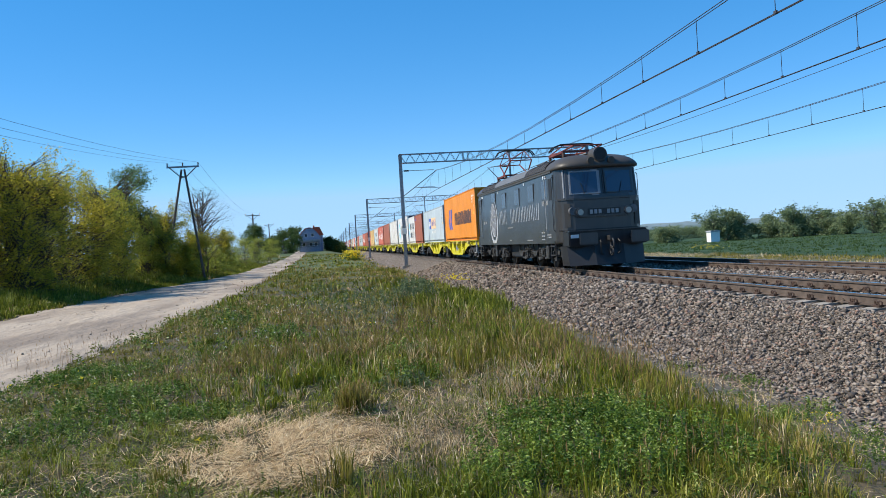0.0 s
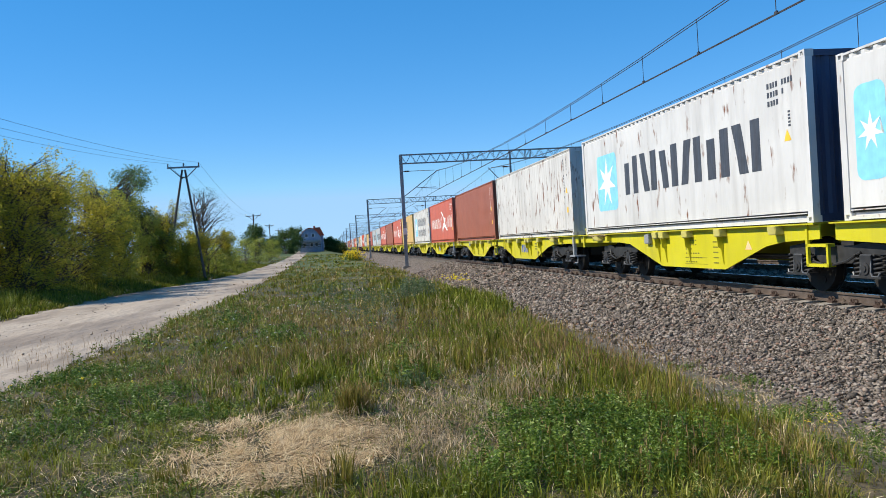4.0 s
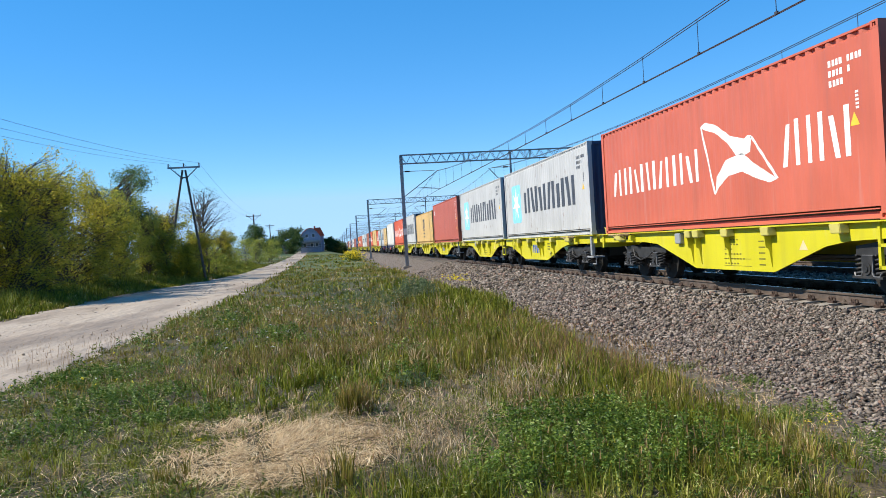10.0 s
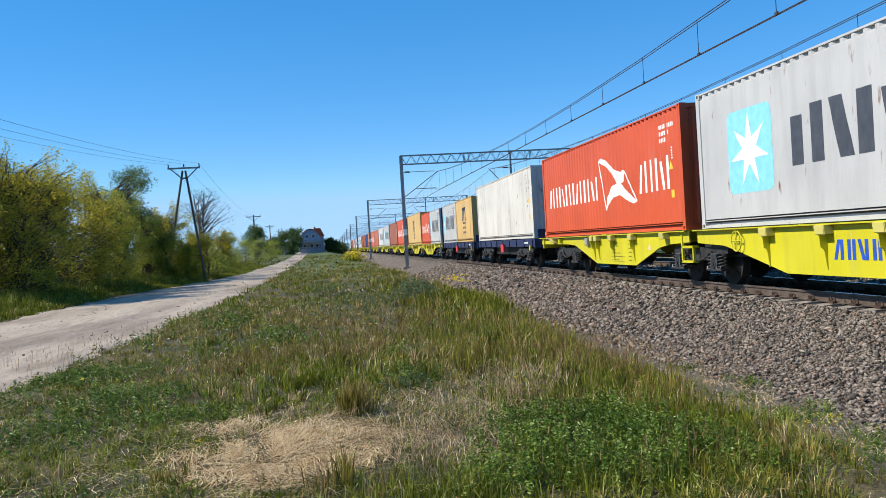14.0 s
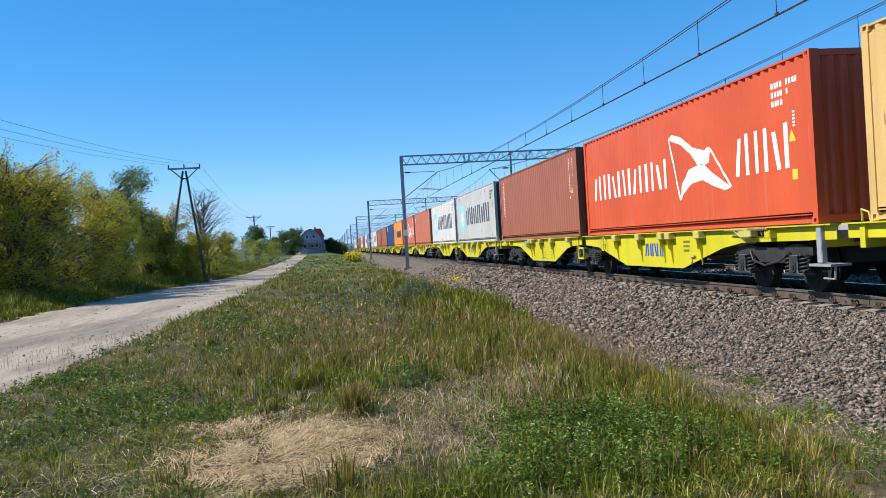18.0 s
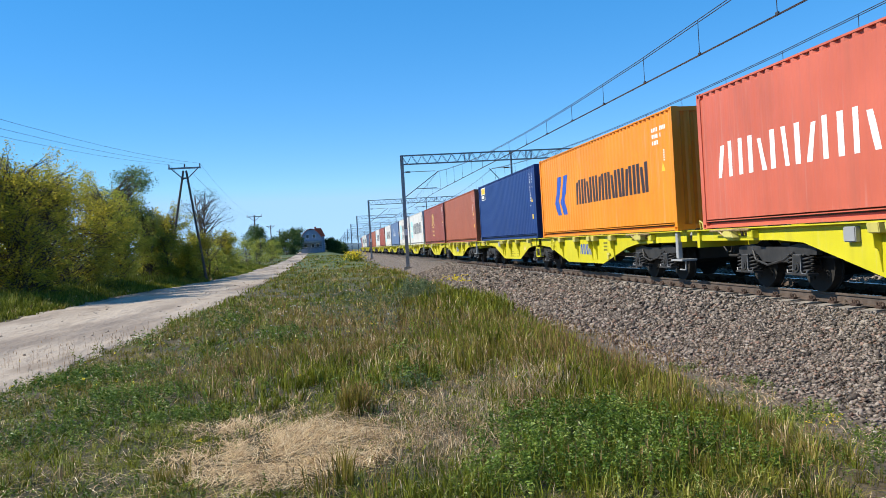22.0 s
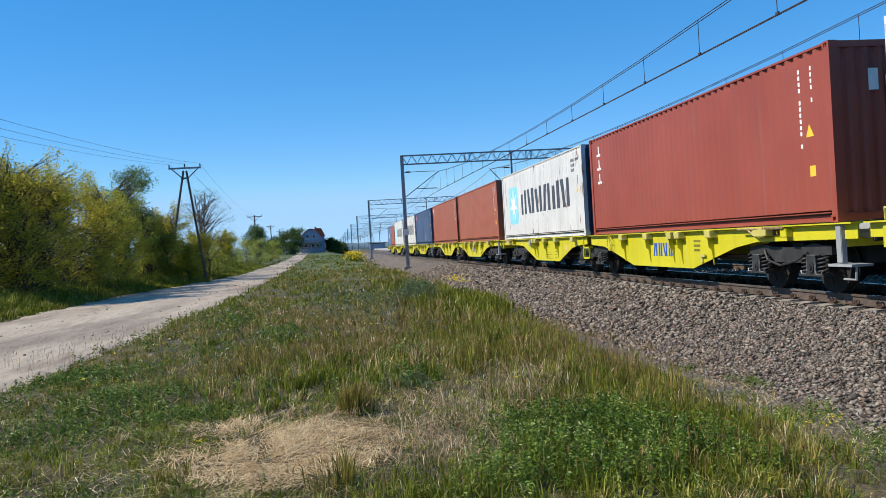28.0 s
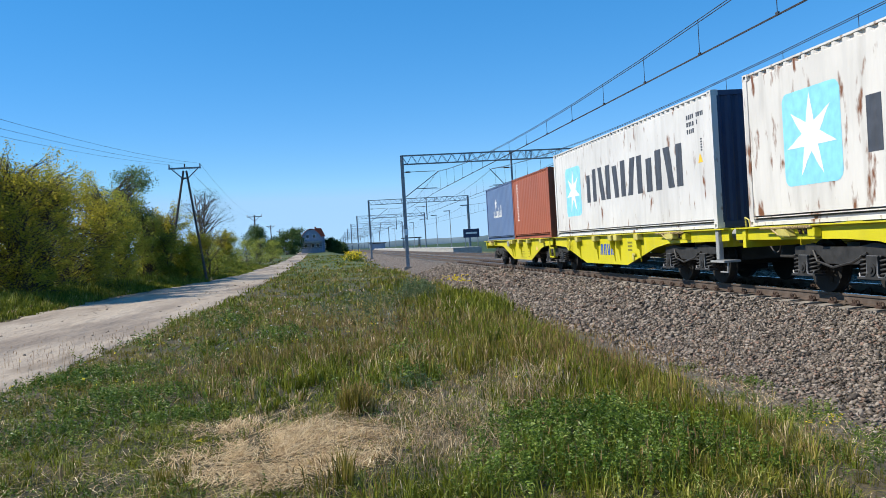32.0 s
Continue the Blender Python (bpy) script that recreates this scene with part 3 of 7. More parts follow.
def stuff(name, label, category, pieces, mat):
    V, F, k = [], [], 0
    for v, f in pieces:
        V.append(v)
        F.append(f + k)
        k += len(v)
    return tagged(new(name, fast_mesh(name, np.concatenate(V), np.concatenate(F), 3, mat)), label, category, kind="stuff")


def kept(mask, *arrays):
    return [a[mask] for a in arrays]


GREEN = foliage("green_blades", ((0.1, (0.036, 0.050, 0.005)), (0.45, (0.13, 0.155, 0.013)), (0.75, (0.28, 0.295, 0.034)), (0.95, (0.60, 0.56, 0.18))), 0.42, 0.25)
OLIVE = foliage("olive_blades", ((0.1, (0.055, 0.058, 0.009)), (0.45, (0.19, 0.17, 0.028)), (0.75, (0.35, 0.28, 0.07)), (0.95, (0.72, 0.57, 0.28))), 0.5, 0.25)
STRAW = foliage("dry_straw", ((0, (0.17, 0.10, 0.05)), (0.3, (0.46, 0.31, 0.155)), (0.6, (0.68, 0.51, 0.29)), (0.9, (0.85, 0.72, 0.47)), (1, (0.42, 0.24, 0.11))), 0.7, 0.15, 0.35, 6.0)
SEED = foliage("brown_seed_heads", ((0, (0.14, 0.08, 0.035)), (0.5, (0.28, 0.17, 0.075)), (1, (0.44, 0.31, 0.15))), 0.8, 0.2)
PALE = foliage("pale_seed_heads", ((0, (0.24, 0.15, 0.085)), (0.5, (0.45, 0.33, 0.20)), (0.8, (0.66, 0.54, 0.37)), (1, (0.84, 0.76, 0.60))), 0.8, 0.3)
WEED = foliage("dark_weed_leaves", ((0.1, (0.032, 0.066, 0.008)), (0.45, (0.085, 0.15, 0.018)), (0.75, (0.21, 0.285, 0.045)), (0.95, (0.50, 0.55, 0.20))), 0.4, 0.2)
BLUEWEED = foliage("blue_green_weed_leaves", ((0, (0.06, 0.095, 0.04)), (0.6, (0.13, 0.175, 0.08)), (1, (0.23, 0.26, 0.14))), 0.6, 0.25)
LEAF_CROP = foliage("dark_crop_leaves", ((0, (0.03, 0.06, 0.014)), (0.5, (0.055, 0.10, 0.025)), (1, (0.10, 0.15, 0.04))), 0.55, 0.3)
WHITEPETAL = foliage("white_petals", ((0, (0.55, 0.55, 0.50)), (1, (0.80, 0.80, 0.76))), 0.7, 0.3)
HERB = foliage("grey_green_herb_leaves", ((0, (0.05, 0.07, 0.012)), (0.45, (0.165, 0.19, 0.03)), (0.8, (0.33, 0.33, 0.07)), (1, (0.56, 0.52, 0.22))), 0.55, 0.3)
PETAL = foliage("yellow_petals", ((0, (0.75, 0.55, 0.02)), (1, (0.85, 0.70, 0.05))), 0.6, 0.3)


def tufts(rng, x, y, per, spread, h, w, lean=0.9):
    """Clumps of blades that lean outwards from their middle."""
    n = len(x)
    a = rng.uniform(0, 6.283, (n, per))
    d = np.abs(rng.normal(0, 1, (n, per)))
    sp = np.asarray(spread).reshape(-1, 1) * rng.uniform(0.5, 1.5, (n, 1))
    X, Y = (x[:, None] + np.cos(a) * d * sp).ravel(), (y[:, None] + np.sin(a) * d * sp).ravel()
    H = (np.asarray(h)[:, None] * rng.uniform(0.45, 1.1, (n, per))).ravel()
    Wd = w * rng.uniform(0.5, 1.5, n * per)
    v, f = blades(rng, X, Y, H, Wd, 0.15, 0.25)
    v = v.reshape(-1, 5, 3)
    lean = np.repeat(np.broadcast_to(np.asarray(lean, float), (n,)), per)
    out = np.stack([np.cos(a).ravel(), np.sin(a).ravel()], 1) * (H * lean * np.minimum(1.2, d.ravel()) * rng.uniform(0.2, 0.8, n * per))[:, None]
    v[:, 2:4, :2] += out[:, None] * 0.35
    v[:, 4, :2] += out
    v[:, 4, 2] -= np.hypot(out[:, 0], out[:, 1]) * 0.35
    return v.reshape(-1, 3), f


def meadow():
    rng = np.random.default_rng(11)
    green, olive, seeds, dry = [], [], [], []
    for r0, r1, turf, clumps, per, w, sp, hs in ((3.8, 9, 950, 75, 18, 0.0080, 0.040, 1.0), (9, 16, 340, 42, 16, 0.0125, 0.055, 1.0), (16, 30, 90, 13, 15, 0.022, 0.09, 1.0), (30, 70, 18, 2.4, 14, 0.044, 0.2, 1.1), (70, 190, 0.8, 0.2, 11, 0.17, 0.6, 1.2)):
        # short turf, thin in places down to the soil
        x, y = fan(rng, r0, r1, turf)
        bare = smooth01(vnoise(x, y, 0.42, 26) * 0.6 + vnoise(x, y, 0.16, 29) * 0.4, 0.30, 0.56)
        x, y = kept(meadow_ok(x, y, rng) & (rng.random(len(x)) > 0.9 * straw_mask(x, y)) & (rng.random(len(x)) < 0.15 + 0.85 * bare), x, y)
        m = vnoise(x, y, 1.4, 27) * 0.7 + vnoise(x, y, 0.5, 28) * 0.3 + rng.uniform(-0.07, 0.07, len(x)) > 0.45
        green.append(blades(rng, x[m], y[m], rng.uniform(0.03, 0.12, m.sum()) * hs, w * rng.uniform(0.7, 1.6, m.sum()), 2.2, 0.5))
        olive.append(blades(rng, x[~m], y[~m], rng.uniform(0.03, 0.12, (~m).sum()) * hs, w * rng.uniform(0.5, 1.2, (~m).sum()), 2.2, 0.5))
        # clumps
        x, y = fan(rng, r0, r1, clumps)
        x, y = kept(meadow_ok(x, y, rng) & (rng.random(len(x)) > 0.98 * straw_mask(x, y)), x, y)
        hm, up, high = sward(x, y)
        x, y, hm, up, high = kept(rng.random(len(x)) < 0.45 + 0.55 * up, x, y, hm, up, high)
        n1 = vnoise(x, y, 1.9, 21) * 0.6 + vnoise(x, y, 0.7, 22) * 0.4 + rng.uniform(-0.05, 0.05, len(x))
        tall = hm * rng.uniform(0.6, 1.5, len(x)) * hs
        kind = np.where(rng.random(len(x)) < 0.07 - 0.03 * high, 2, np.where(n1 > 0.47 - 0.10 * high, 0, 1))
        for q, out in ((0, green), (1, olive), (2, dry)):
            m = kind == q
            out.append(tufts(rng, x[m], y[m], per, sp, tall[m] * (1.0 if q == 0 else 1.1), w * (1.0 if q == 0 else 0.75), 1.9 - 1.4 * up[m]))
        # seed heads on thin stalks, in drifts
        m = (rng.random(len(x)) < 0.04 + 0.4 * (vnoise(x, y, 1.1, 57) > 0.58)) & (up > 0.2) & (high < 0.6)
        sx = np.repeat(x[m], 3) + rng.normal(0, sp * 1.5, 3 * m.sum())
        sy = np.repeat(y[m], 3) + rng.normal(0, sp * 1.5, 3 * m.sum())
        hh = np.repeat(tall[m], 3) * rng.uniform(0.9, 1.6, len(sx))
        seeds.append(blades(rng, sx, sy, hh + 0.02, w * 0.3 * np.ones(len(sx)), 0.02, 0.0))
        v, f = blades(rng, sx, sy, rng.uniform(0.03, 0.07, len(sx)) * hs, w * 0.9 * np.ones(len(sx)), 0.5, 0.1)
        seeds.append((v + np.repeat(np.stack([0 * hh, 0 * hh, hh], 1), 5, 0), f))
    # rank grass on the verge under the bushes
    y = 22 + 90 * rng.random(5200) ** 1.6
    x = road_edges(y)[0] - 0.1 - 4.2 * rng.random(len(y)) ** 1.3
    green.append(tufts(rng, x, y, 16, 0.16, 0.25 + 0.8 * smooth01(road_edges(y)[0] - x, 0.2, 2.2) * rng.uniform(0.4, 1.0, len(x)), 0.030, 0.5))
    # tall upright grass towards the ballast
    x, y = rng.uniform(1.5, 4.2, 9500), 5.2 + 13 * rng.random(9500) ** 1.2
    x, y = kept(meadow_ok(x, y, rng) & (vnoise(x, y, 1.1, 31) > 0.45), x, y)
    green.append(blades(rng, x, y, rng.uniform(0.18, 0.48, len(x)) * (1 - 0.4 * smooth01(x, 3.0, 4.0)) * (0.6 + 0.4 * smooth01(y, 6.5, 9.0)), rng.uniform(0.005, 0.011, len(x)), 0.35, 0.15))
    m = rng.random(len(x)) < 0.14
    sx, sy = x[m], y[m]
    hh = rng.uniform(0.30, 0.58, len(sx)) * (0.6 + 0.4 * smooth01(sy, 6.5, 9.0))
    seeds.append(blades(rng, sx, sy, hh, np.full(len(sx), 0.003), 0.1, 0.0))
    v, f = blades(rng, sx, sy, rng.uniform(0.05, 0.10, len(sx)), np.full(len(sx), 0.008), 0.4, 0.2)
    seeds.append((v + np.repeat(np.stack([0 * hh, 0 * hh, hh - 0.04], 1), 5, 0), f))
    # thin sprouts on the sandy strip
    x, y = rng.uniform(3.4, 5.5, 1100), rng.uniform(5.2, 18, 1100)
    x, y = kept(vnoise(x, y, 0.6, 77) > 0.48, x, y)
    olive.append(tufts(rng, x, y, 12, 0.05, rng.uniform(0.06, 0.2, len(x)), 0.004, 1.2))
    # the meadow goes on behind the standpoint
    x, y = rng.uniform(-16, 4.6, 3600), rng.uniform(-18, 6, 3600)
    m = (np.hypot(x, y) < 3.7) | (np.abs(np.degrees(np.arctan2(x, y)) - 6.75) > 31.75)
    x, y = kept(m & meadow_ok(x, y, rng), x, y)
    green.append(tufts(rng, x[::2], y[::2], 12, 0.14, rng.uniform(0.1, 0.3, len(x[::2])), 0.018, 1.0))
    olive.append(tufts(rng, x[1::2], y[1::2], 12, 0.14, rng.uniform(0.1, 0.3, len(x[1::2])), 0.015, 1.0))
    # bright arching grass before the weeds
    x, y = np.concatenate([rng.normal(0.75, 0.3, 60), rng.normal(2.0, 0.8, 70)]), np.concatenate([rng.normal(5.6, 0.35, 60), rng.normal(5.5, 0.35, 70)])
    green.append(tufts(rng, x, y, 20, 0.05, rng.uniform(0.18, 0.38, len(x)), 0.0065, 1.6))
    # dark stalks close to the camera and along the lane
    for cx, cy, n, sp, hm in ((-1.5, 11.5, 350, 0.8, 0.30), (0.6, 12.5, 350, 0.7, 0.34), (1.6, 15.5, 400, 0.9, 0.42), (-0.3, 18, 250, 1.0, 0.4), (3.0, 9.5, 350, 0.5, 0.55), (3.3, 12.0, 300, 0.5, 0.6), (-0.2, 5.7, 26, 0.22, 0.36), (0.2, 5.6, 22, 0.10, 0.40), (-1.2, 5.4, 24, 0.25, 0.30), (-5.0, 15.5, 120, 1.2, 0.5), (-4.7, 18, 50, 0.9, 0.45), (4.6, 9.6, 30, 0.4, 0.5), (0.12, 8.7, 120, 0.10, 0.36)):
        x, y = cx + rng.normal(0, sp, n), cy + rng.normal(0, sp, n)
        h = rng.uniform(0.5, 1.0, n) * hm
        seeds.append(blades(rng, x, y, h, np.full(n, 0.005), 0.35, 0.0))
        v, f = blades(rng, x, y, np.full(n, 0.06), np.full(n, 0.009), 0.5, 0.1)
        seeds.append((v + np.repeat(np.stack([0 * h, 0 * h, h * 0.93], 1), 5, 0), f))
    for cx, cy, n, per, h in ((0.12, 8.6, 8, 60, 0.42), (0.0, 6.2, 4, 26, 0.40), (-0.25, 6.0, 5, 9, 0.30), (-1.39, 6.5, 4, 40, 0.24), (0.35, 5.9, 5, 10, 0.28)):
        x, y = rng.normal(cx, 0.07, n), rng.normal(cy, 0.07, n)
        olive.append(tufts(rng, x, y, per, 0.045, np.full(n, h), 0.007, 0.4))
    # rough margin and sown crop beyond the line
    x, y = rng.uniform(16.5, 28, 3400), 26 + 90 * rng.random(3400) ** 1.5
    m = vnoise(x, y, 3.0, 71) > 0.5
    dry.append(tufts(rng, x[m], y[m], 9, 0.12, rng.uniform(0.08, 0.28, m.sum()), 0.02, 0.8))
    olive.append(tufts(rng, x[~m], y[~m], 10, 0.14, rng.uniform(0.1, 0.35, (~m).sum()), 0.025, 0.8))
    x, y = rng.uniform(27.5, 62, 6000), 34 + 80 * rng.random(6000)
    crop = (tufts(rng, np.round(x / 0.6) * 0.6 + rng.normal(0, 0.08, len(x)), y, 6, 0.16, rng.uniform(0.08, 0.2, len(x)), 0.05, 0.9))
    stuff("field_crop", "dark green sown crop in rows beyond the railway", "crop", [crop], LEAF_CROP)
    stuff("dry_grass", "dry pale grass clumps in the meadow", "grass", dry, STRAW)
    stuff("green_grass", "fresh green meadow grass beside the railway", "grass", green, GREEN)
    stuff("olive_grass", "olive and browning wild grass beside the railway", "grass", olive, OLIVE)
    stuff("seeding_grass", "thin brown seeding grass stalks in the meadow", "grass", seeds, SEED)
    # flattened straw
    n = 12000
    x, y = rng.normal(-0.6, 0.85, n), rng.normal(7.15, 0.95, n)
    x2, y2 = fan(rng, 3.8, 15, 150)
    litter = 0.5 * blob(x2, y2, -1.9, 6.3, 1.2, 1.2, 63) + blob(x2, y2, 1.0, 8.0, 1.1, 1.5, 65) + 0.6 * blob(x2, y2, 4.6, 7.4, 1.0, 3.0, 67) + 0.13
    x2, y2 = kept((rng.random(len(x2)) < litter * (0.3 + vnoise(x2, y2, 0.3, 69))) & (x2 < 5.1), x2, y2)
    x, y = np.concatenate([x, x2]), np.concatenate([y, y2])
    ok = (meadow_ok(x, y, rng) | (x > 3.5)) & ((straw_mask(x, y) * (0.35 + 0.9 * vnoise(x, y, 0.35, 61)) > rng.random(len(x)) * 0.8) | (np.arange(len(x)) >= n))
    x, y = kept(ok, x, y)
    n = len(x)
    a, ln = vnoise(x, y, 0.5, 62) * 9 + rng.normal(0, 0.7, n), rng.uniform(0.08, 0.42, n)
    d = np.stack([np.cos(a), np.sin(a), np.zeros(n)], 1)
    e = np.stack([-np.sin(a), np.cos(a), np.zeros(n)], 1) * rng.uniform(0.0013, 0.0035, n)[:, None]
    p0 = np.stack([x, y, ground_z(x, y) + rng.uniform(0.0, 0.05, n)], 1)
    p1 = p0 + d * ln[:, None] * 0.5 + np.stack([0 * x, 0 * x, rng.uniform(0.0, 0.05, n)], 1)
    p2 = p0 + d * ln[:, None] + e * rng.normal(0, 6, n)[:, None] + np.stack([0 * x, 0 * x, rng.uniform(-0.02, 0.04, n)], 1)
    v = np.stack([p0 - e, p0 + e, p1 + e, p1 - e, p2], 1).reshape(-1, 3)
    f = (np.array([[0, 1, 2], [0, 2, 3], [3, 2, 4]])[None] + (np.arange(n) * 5)[:, None, None]).reshape(-1, 3)
    stuff("dry_straw", "flattened pale dry straw on a trodden patch", "straw", [(v, f)], STRAW)
    # pale seed heads
    P = []
    for cx, cy, sx_, sy_, n, hm in ((1.1, 8.1, 0.40, 0.7, 480, 0.16), (2.0, 9.0, 0.35, 0.7, 300, 0.28), (1.9, 8.2, 0.2, 0.35, 160, 0.30), (0.8, 6.6, 0.3, 0.6, 500, 0.16), (1.6, 12, 1.2, 2, 260, 0.4), (-2.2, 13, 2, 4, 260, 0.3), (-5.8, 19, 0.5, 3, 60, 0.5), (0.5, 17, 1.5, 3, 260, 0.4), (-3.0, 19, 1.2, 4, 200, 0.4), (1.5, 21, 1.2, 4, 200, 0.5), (0.6, 7.6, 0.5, 0.5, 300, 0.2)):
        x, y = cx + rng.normal(0, sx_, n), cy + rng.normal(0, sy_, n)
        x, y = kept(meadow_ok(x, y, rng), x, y)
        h = rng.uniform(0.5, 1.1, len(x)) * hm
        P.append(blades(rng, x, y, h, np.full(len(x), 0.003), 0.3, 0))
        v, f = blades(rng, x, y, rng.uniform(0.05, 0.10, len(x)), rng.uniform(0.005, 0.009, len(x)), 1.3, 0.8)
        P.append((v + np.repeat(np.stack([0 * h, 0 * h, h - 0.02], 1), 5, 0), f))
    stuff("pale_seed_grass", "pale buff feathery seed heads of dry brome grass", "grass", P, PALE)


def leaf_cloud(rng, centres, n_each, spread, size, flat=0.55, slim=0.42):
    """Small folded leaves in clumps round the centres: a quad of two triangles each."""
    c = np.repeat(np.asarray(centres, float), n_each, 0)
    n = len(c)
    p = c + rng.normal(0, 1, (n, 3)) * np.asarray(spread)
    d = rng.normal(0, 1, (n, 3))
    d[:, 2] *= flat
    d /= np.linalg.norm(d, axis=1)[:, None]
    e = np.cross(d, rng.normal(0, 1, (n, 3)))
    e /= np.linalg.norm(e, axis=1)[:, None] + 1e-9
    s = size * rng.uniform(0.6, 1.4, (n, 1))
    V = np.stack([p - d * s, p + e * s * slim, p + d * s, p - e * s * slim], 1)
    T = np.array([[0, 1, 2], [0, 2, 3]])
    return V.reshape(-1, 3), (T[None] + (np.arange(n) * 4)[:, None, None]).reshape(-1, 3)


def leafy_stems(rng, x, y, h, nodes, size, lean=0.35):
    """Herb stems that lean apart, with three leaflets at each node."""
    n = len(x)
    a, l = rng.uniform(0, 6.283, n), rng.uniform(0, lean, n)
    foot = np.stack([x, y, ground_z(x, y)], 1)
    way = np.stack([np.cos(a) * l, np.sin(a) * l, np.ones(n)], 1) * h[:, None]
    u = (np.arange(nodes) + rng.random((n, nodes))) / nodes
    u = u ** 0.7
    c = foot[:, None] + way[:, None] * u[..., None]
    v, f = leaf_cloud(rng, c.reshape(-1, 3), 3, (size * 0.9, size * 0.9, size * 0.4), size, 0.45, 0.40)
    base, tip = foot, foot + way
    e = np.stack([-np.sin(a), np.cos(a), 0 * a], 1) * 0.0022
    sv = np.stack([base - e, base + e, tip], 1).reshape(-1, 3)
    sf = (np.array([[0, 1, 2]])[None] + (np.arange(n) * 3)[:, None, None]).reshape(-1, 3)
    return np.concatenate([v, sv]), np.concatenate([f, sf + len(v)])


def weeds():
    rng = np.random.default_rng(17)
    P, G = [], []

    def patch(out, cx, cy, rx, ry, n, h, size, nodes=9):
        x, y = cx + rng.normal(0, rx / 2, n), cy + rng.normal(0, ry / 2, n)
        if cx < 3.9:
            x, y = kept(meadow_ok(x, y, rng) & (rng.random(len(x)) > straw_mask(x, y)), x, y)
        hh = h * rng.uniform(0.45, 1.1, len(x)) * np.exp(-0.35 * (((x - cx) / rx) ** 2 + ((y - cy) / ry) ** 2))
        out.append(leafy_stems(rng, x, y, hh, nodes, size))

    # lush clover-like stand, densest in a few heads
    for cx, cy, rx, ry, n, h in ((1.75, 7.0, 0.6, 0.5, 230, 0.36), (2.35, 6.75, 0.5, 0.5, 190, 0.38), (2.6, 6.2, 0.5, 0.45, 150, 0.36), (1.6, 6.2, 0.55, 0.5, 210, 0.34), (2.0, 5.6, 0.6, 0.4, 170, 0.30), (1.1, 5.7, 0.45, 0.4, 110, 0.24), (2.9, 5.6, 0.35, 0.4, 70, 0.3)):
        patch(P, cx, cy, rx, ry, int(n * 0.8), h, 0.0140, 13)
    for cx, cy, n in ((4.5, 7.8, 120), (4.85, 7.9, 70), (4.2, 7.5, 90), (5.3, 10.1, 60), (5.25, 9.6, 26), (4.0, 6.4, 90), (4.7, 6.7, 70), (3.6, 5.5, 90), (4.3, 6.0, 60), (3.4, 6.6, 70), (5.0, 7.0, 40), (3.9, 5.2, 60), (4.6, 8.9, 40), (5.0, 11.4, 30), (4.3, 9.6, 40), (5.2, 8.3, 40)):
        patch(P, cx, cy, 0.24, 0.42, n, 0.13, 0.010, 6)
    # low herbs in the shorter sward
    for r0, r1, dens, size, hm in ((4.5, 9, 62, 0.012, 0.10), (9, 15, 34, 0.017, 0.13), (15, 26, 9, 0.028, 0.22)):
        x, y = fan(rng, r0, r1, dens)
        grow = vnoise(x, y, 1.1, 81) * 0.6 + vnoise(x, y, 0.4, 82) * 0.4 + 0.22 * smooth01(-x, 0.6, 2.2)
        x, y, grow = kept(meadow_ok(x, y, rng) & (rng.random(len(x)) > straw_mask(x, y)) & (rng.random(len(x)) < smooth01(grow, 0.42, 0.72)), x, y, grow)
        m = vnoise(x, y, 0.9, 83) + rng.uniform(-0.1, 0.1, len(x)) > 0.5
        for q, out in ((m, P), (~m, G)):
            out.append(leafy_stems(rng, x[q], y[q], hm * rng.uniform(0.5, 1.4, q.sum()), 5, size, 0.9))
    for cx, cy, rx, ry, n, h, size in ((-2.6, 10.3, 1.0, 1.0, 240, 0.20, 0.016), (-3.6, 12.6, 0.8, 1.3, 190, 0.22, 0.019), (-1.7, 8.9, 0.7, 0.5, 150, 0.15, 0.014), (-2.9, 8.6, 0.7, 0.9, 150, 0.14, 0.014), (0.9, 10.6, 0.5, 0.9, 130, 0.24, 0.016), (1.0, 12.8, 0.5, 0.8, 80, 0.28, 0.02), (-2.4, 20, 0.6, 1.2, 60, 0.4, 0.03), (-1.0, 16.5, 0.7, 1.2, 90, 0.3, 0.024)):
        patch(P, cx, cy, rx, ry, n, h, size)
    stuff("leafy_weeds", "dark green leafy clover-like weeds in the grass", "weeds", P, WEED)
    stuff("pale_herbs", "low grey-green broad-leaved herbs in the meadow", "weeds", G, HERB)
    Q = []
    patch(Q, 2.5, 25.4, 0.7, 1.4, 130, 0.75, 0.034, 12)
    patch(Q, 1.2, 25, 1.1, 3.5, 60, 0.5, 0.03)
    patch(Q, -0.4, 31, 1.2, 6.0, 40, 0.5, 0.034)
    patch(Q, 0.9, 9.8, 0.4, 0.4, 40, 0.2, 0.016)
    patch(Q, 0.4, 21, 1.6, 5.0, 60, 0.4, 0.026)
    stuff("blue_green_weeds", "dusty blue-green wormwood weeds in the meadow", "weeds", Q, BLUEWEED)
    F, W = [], []
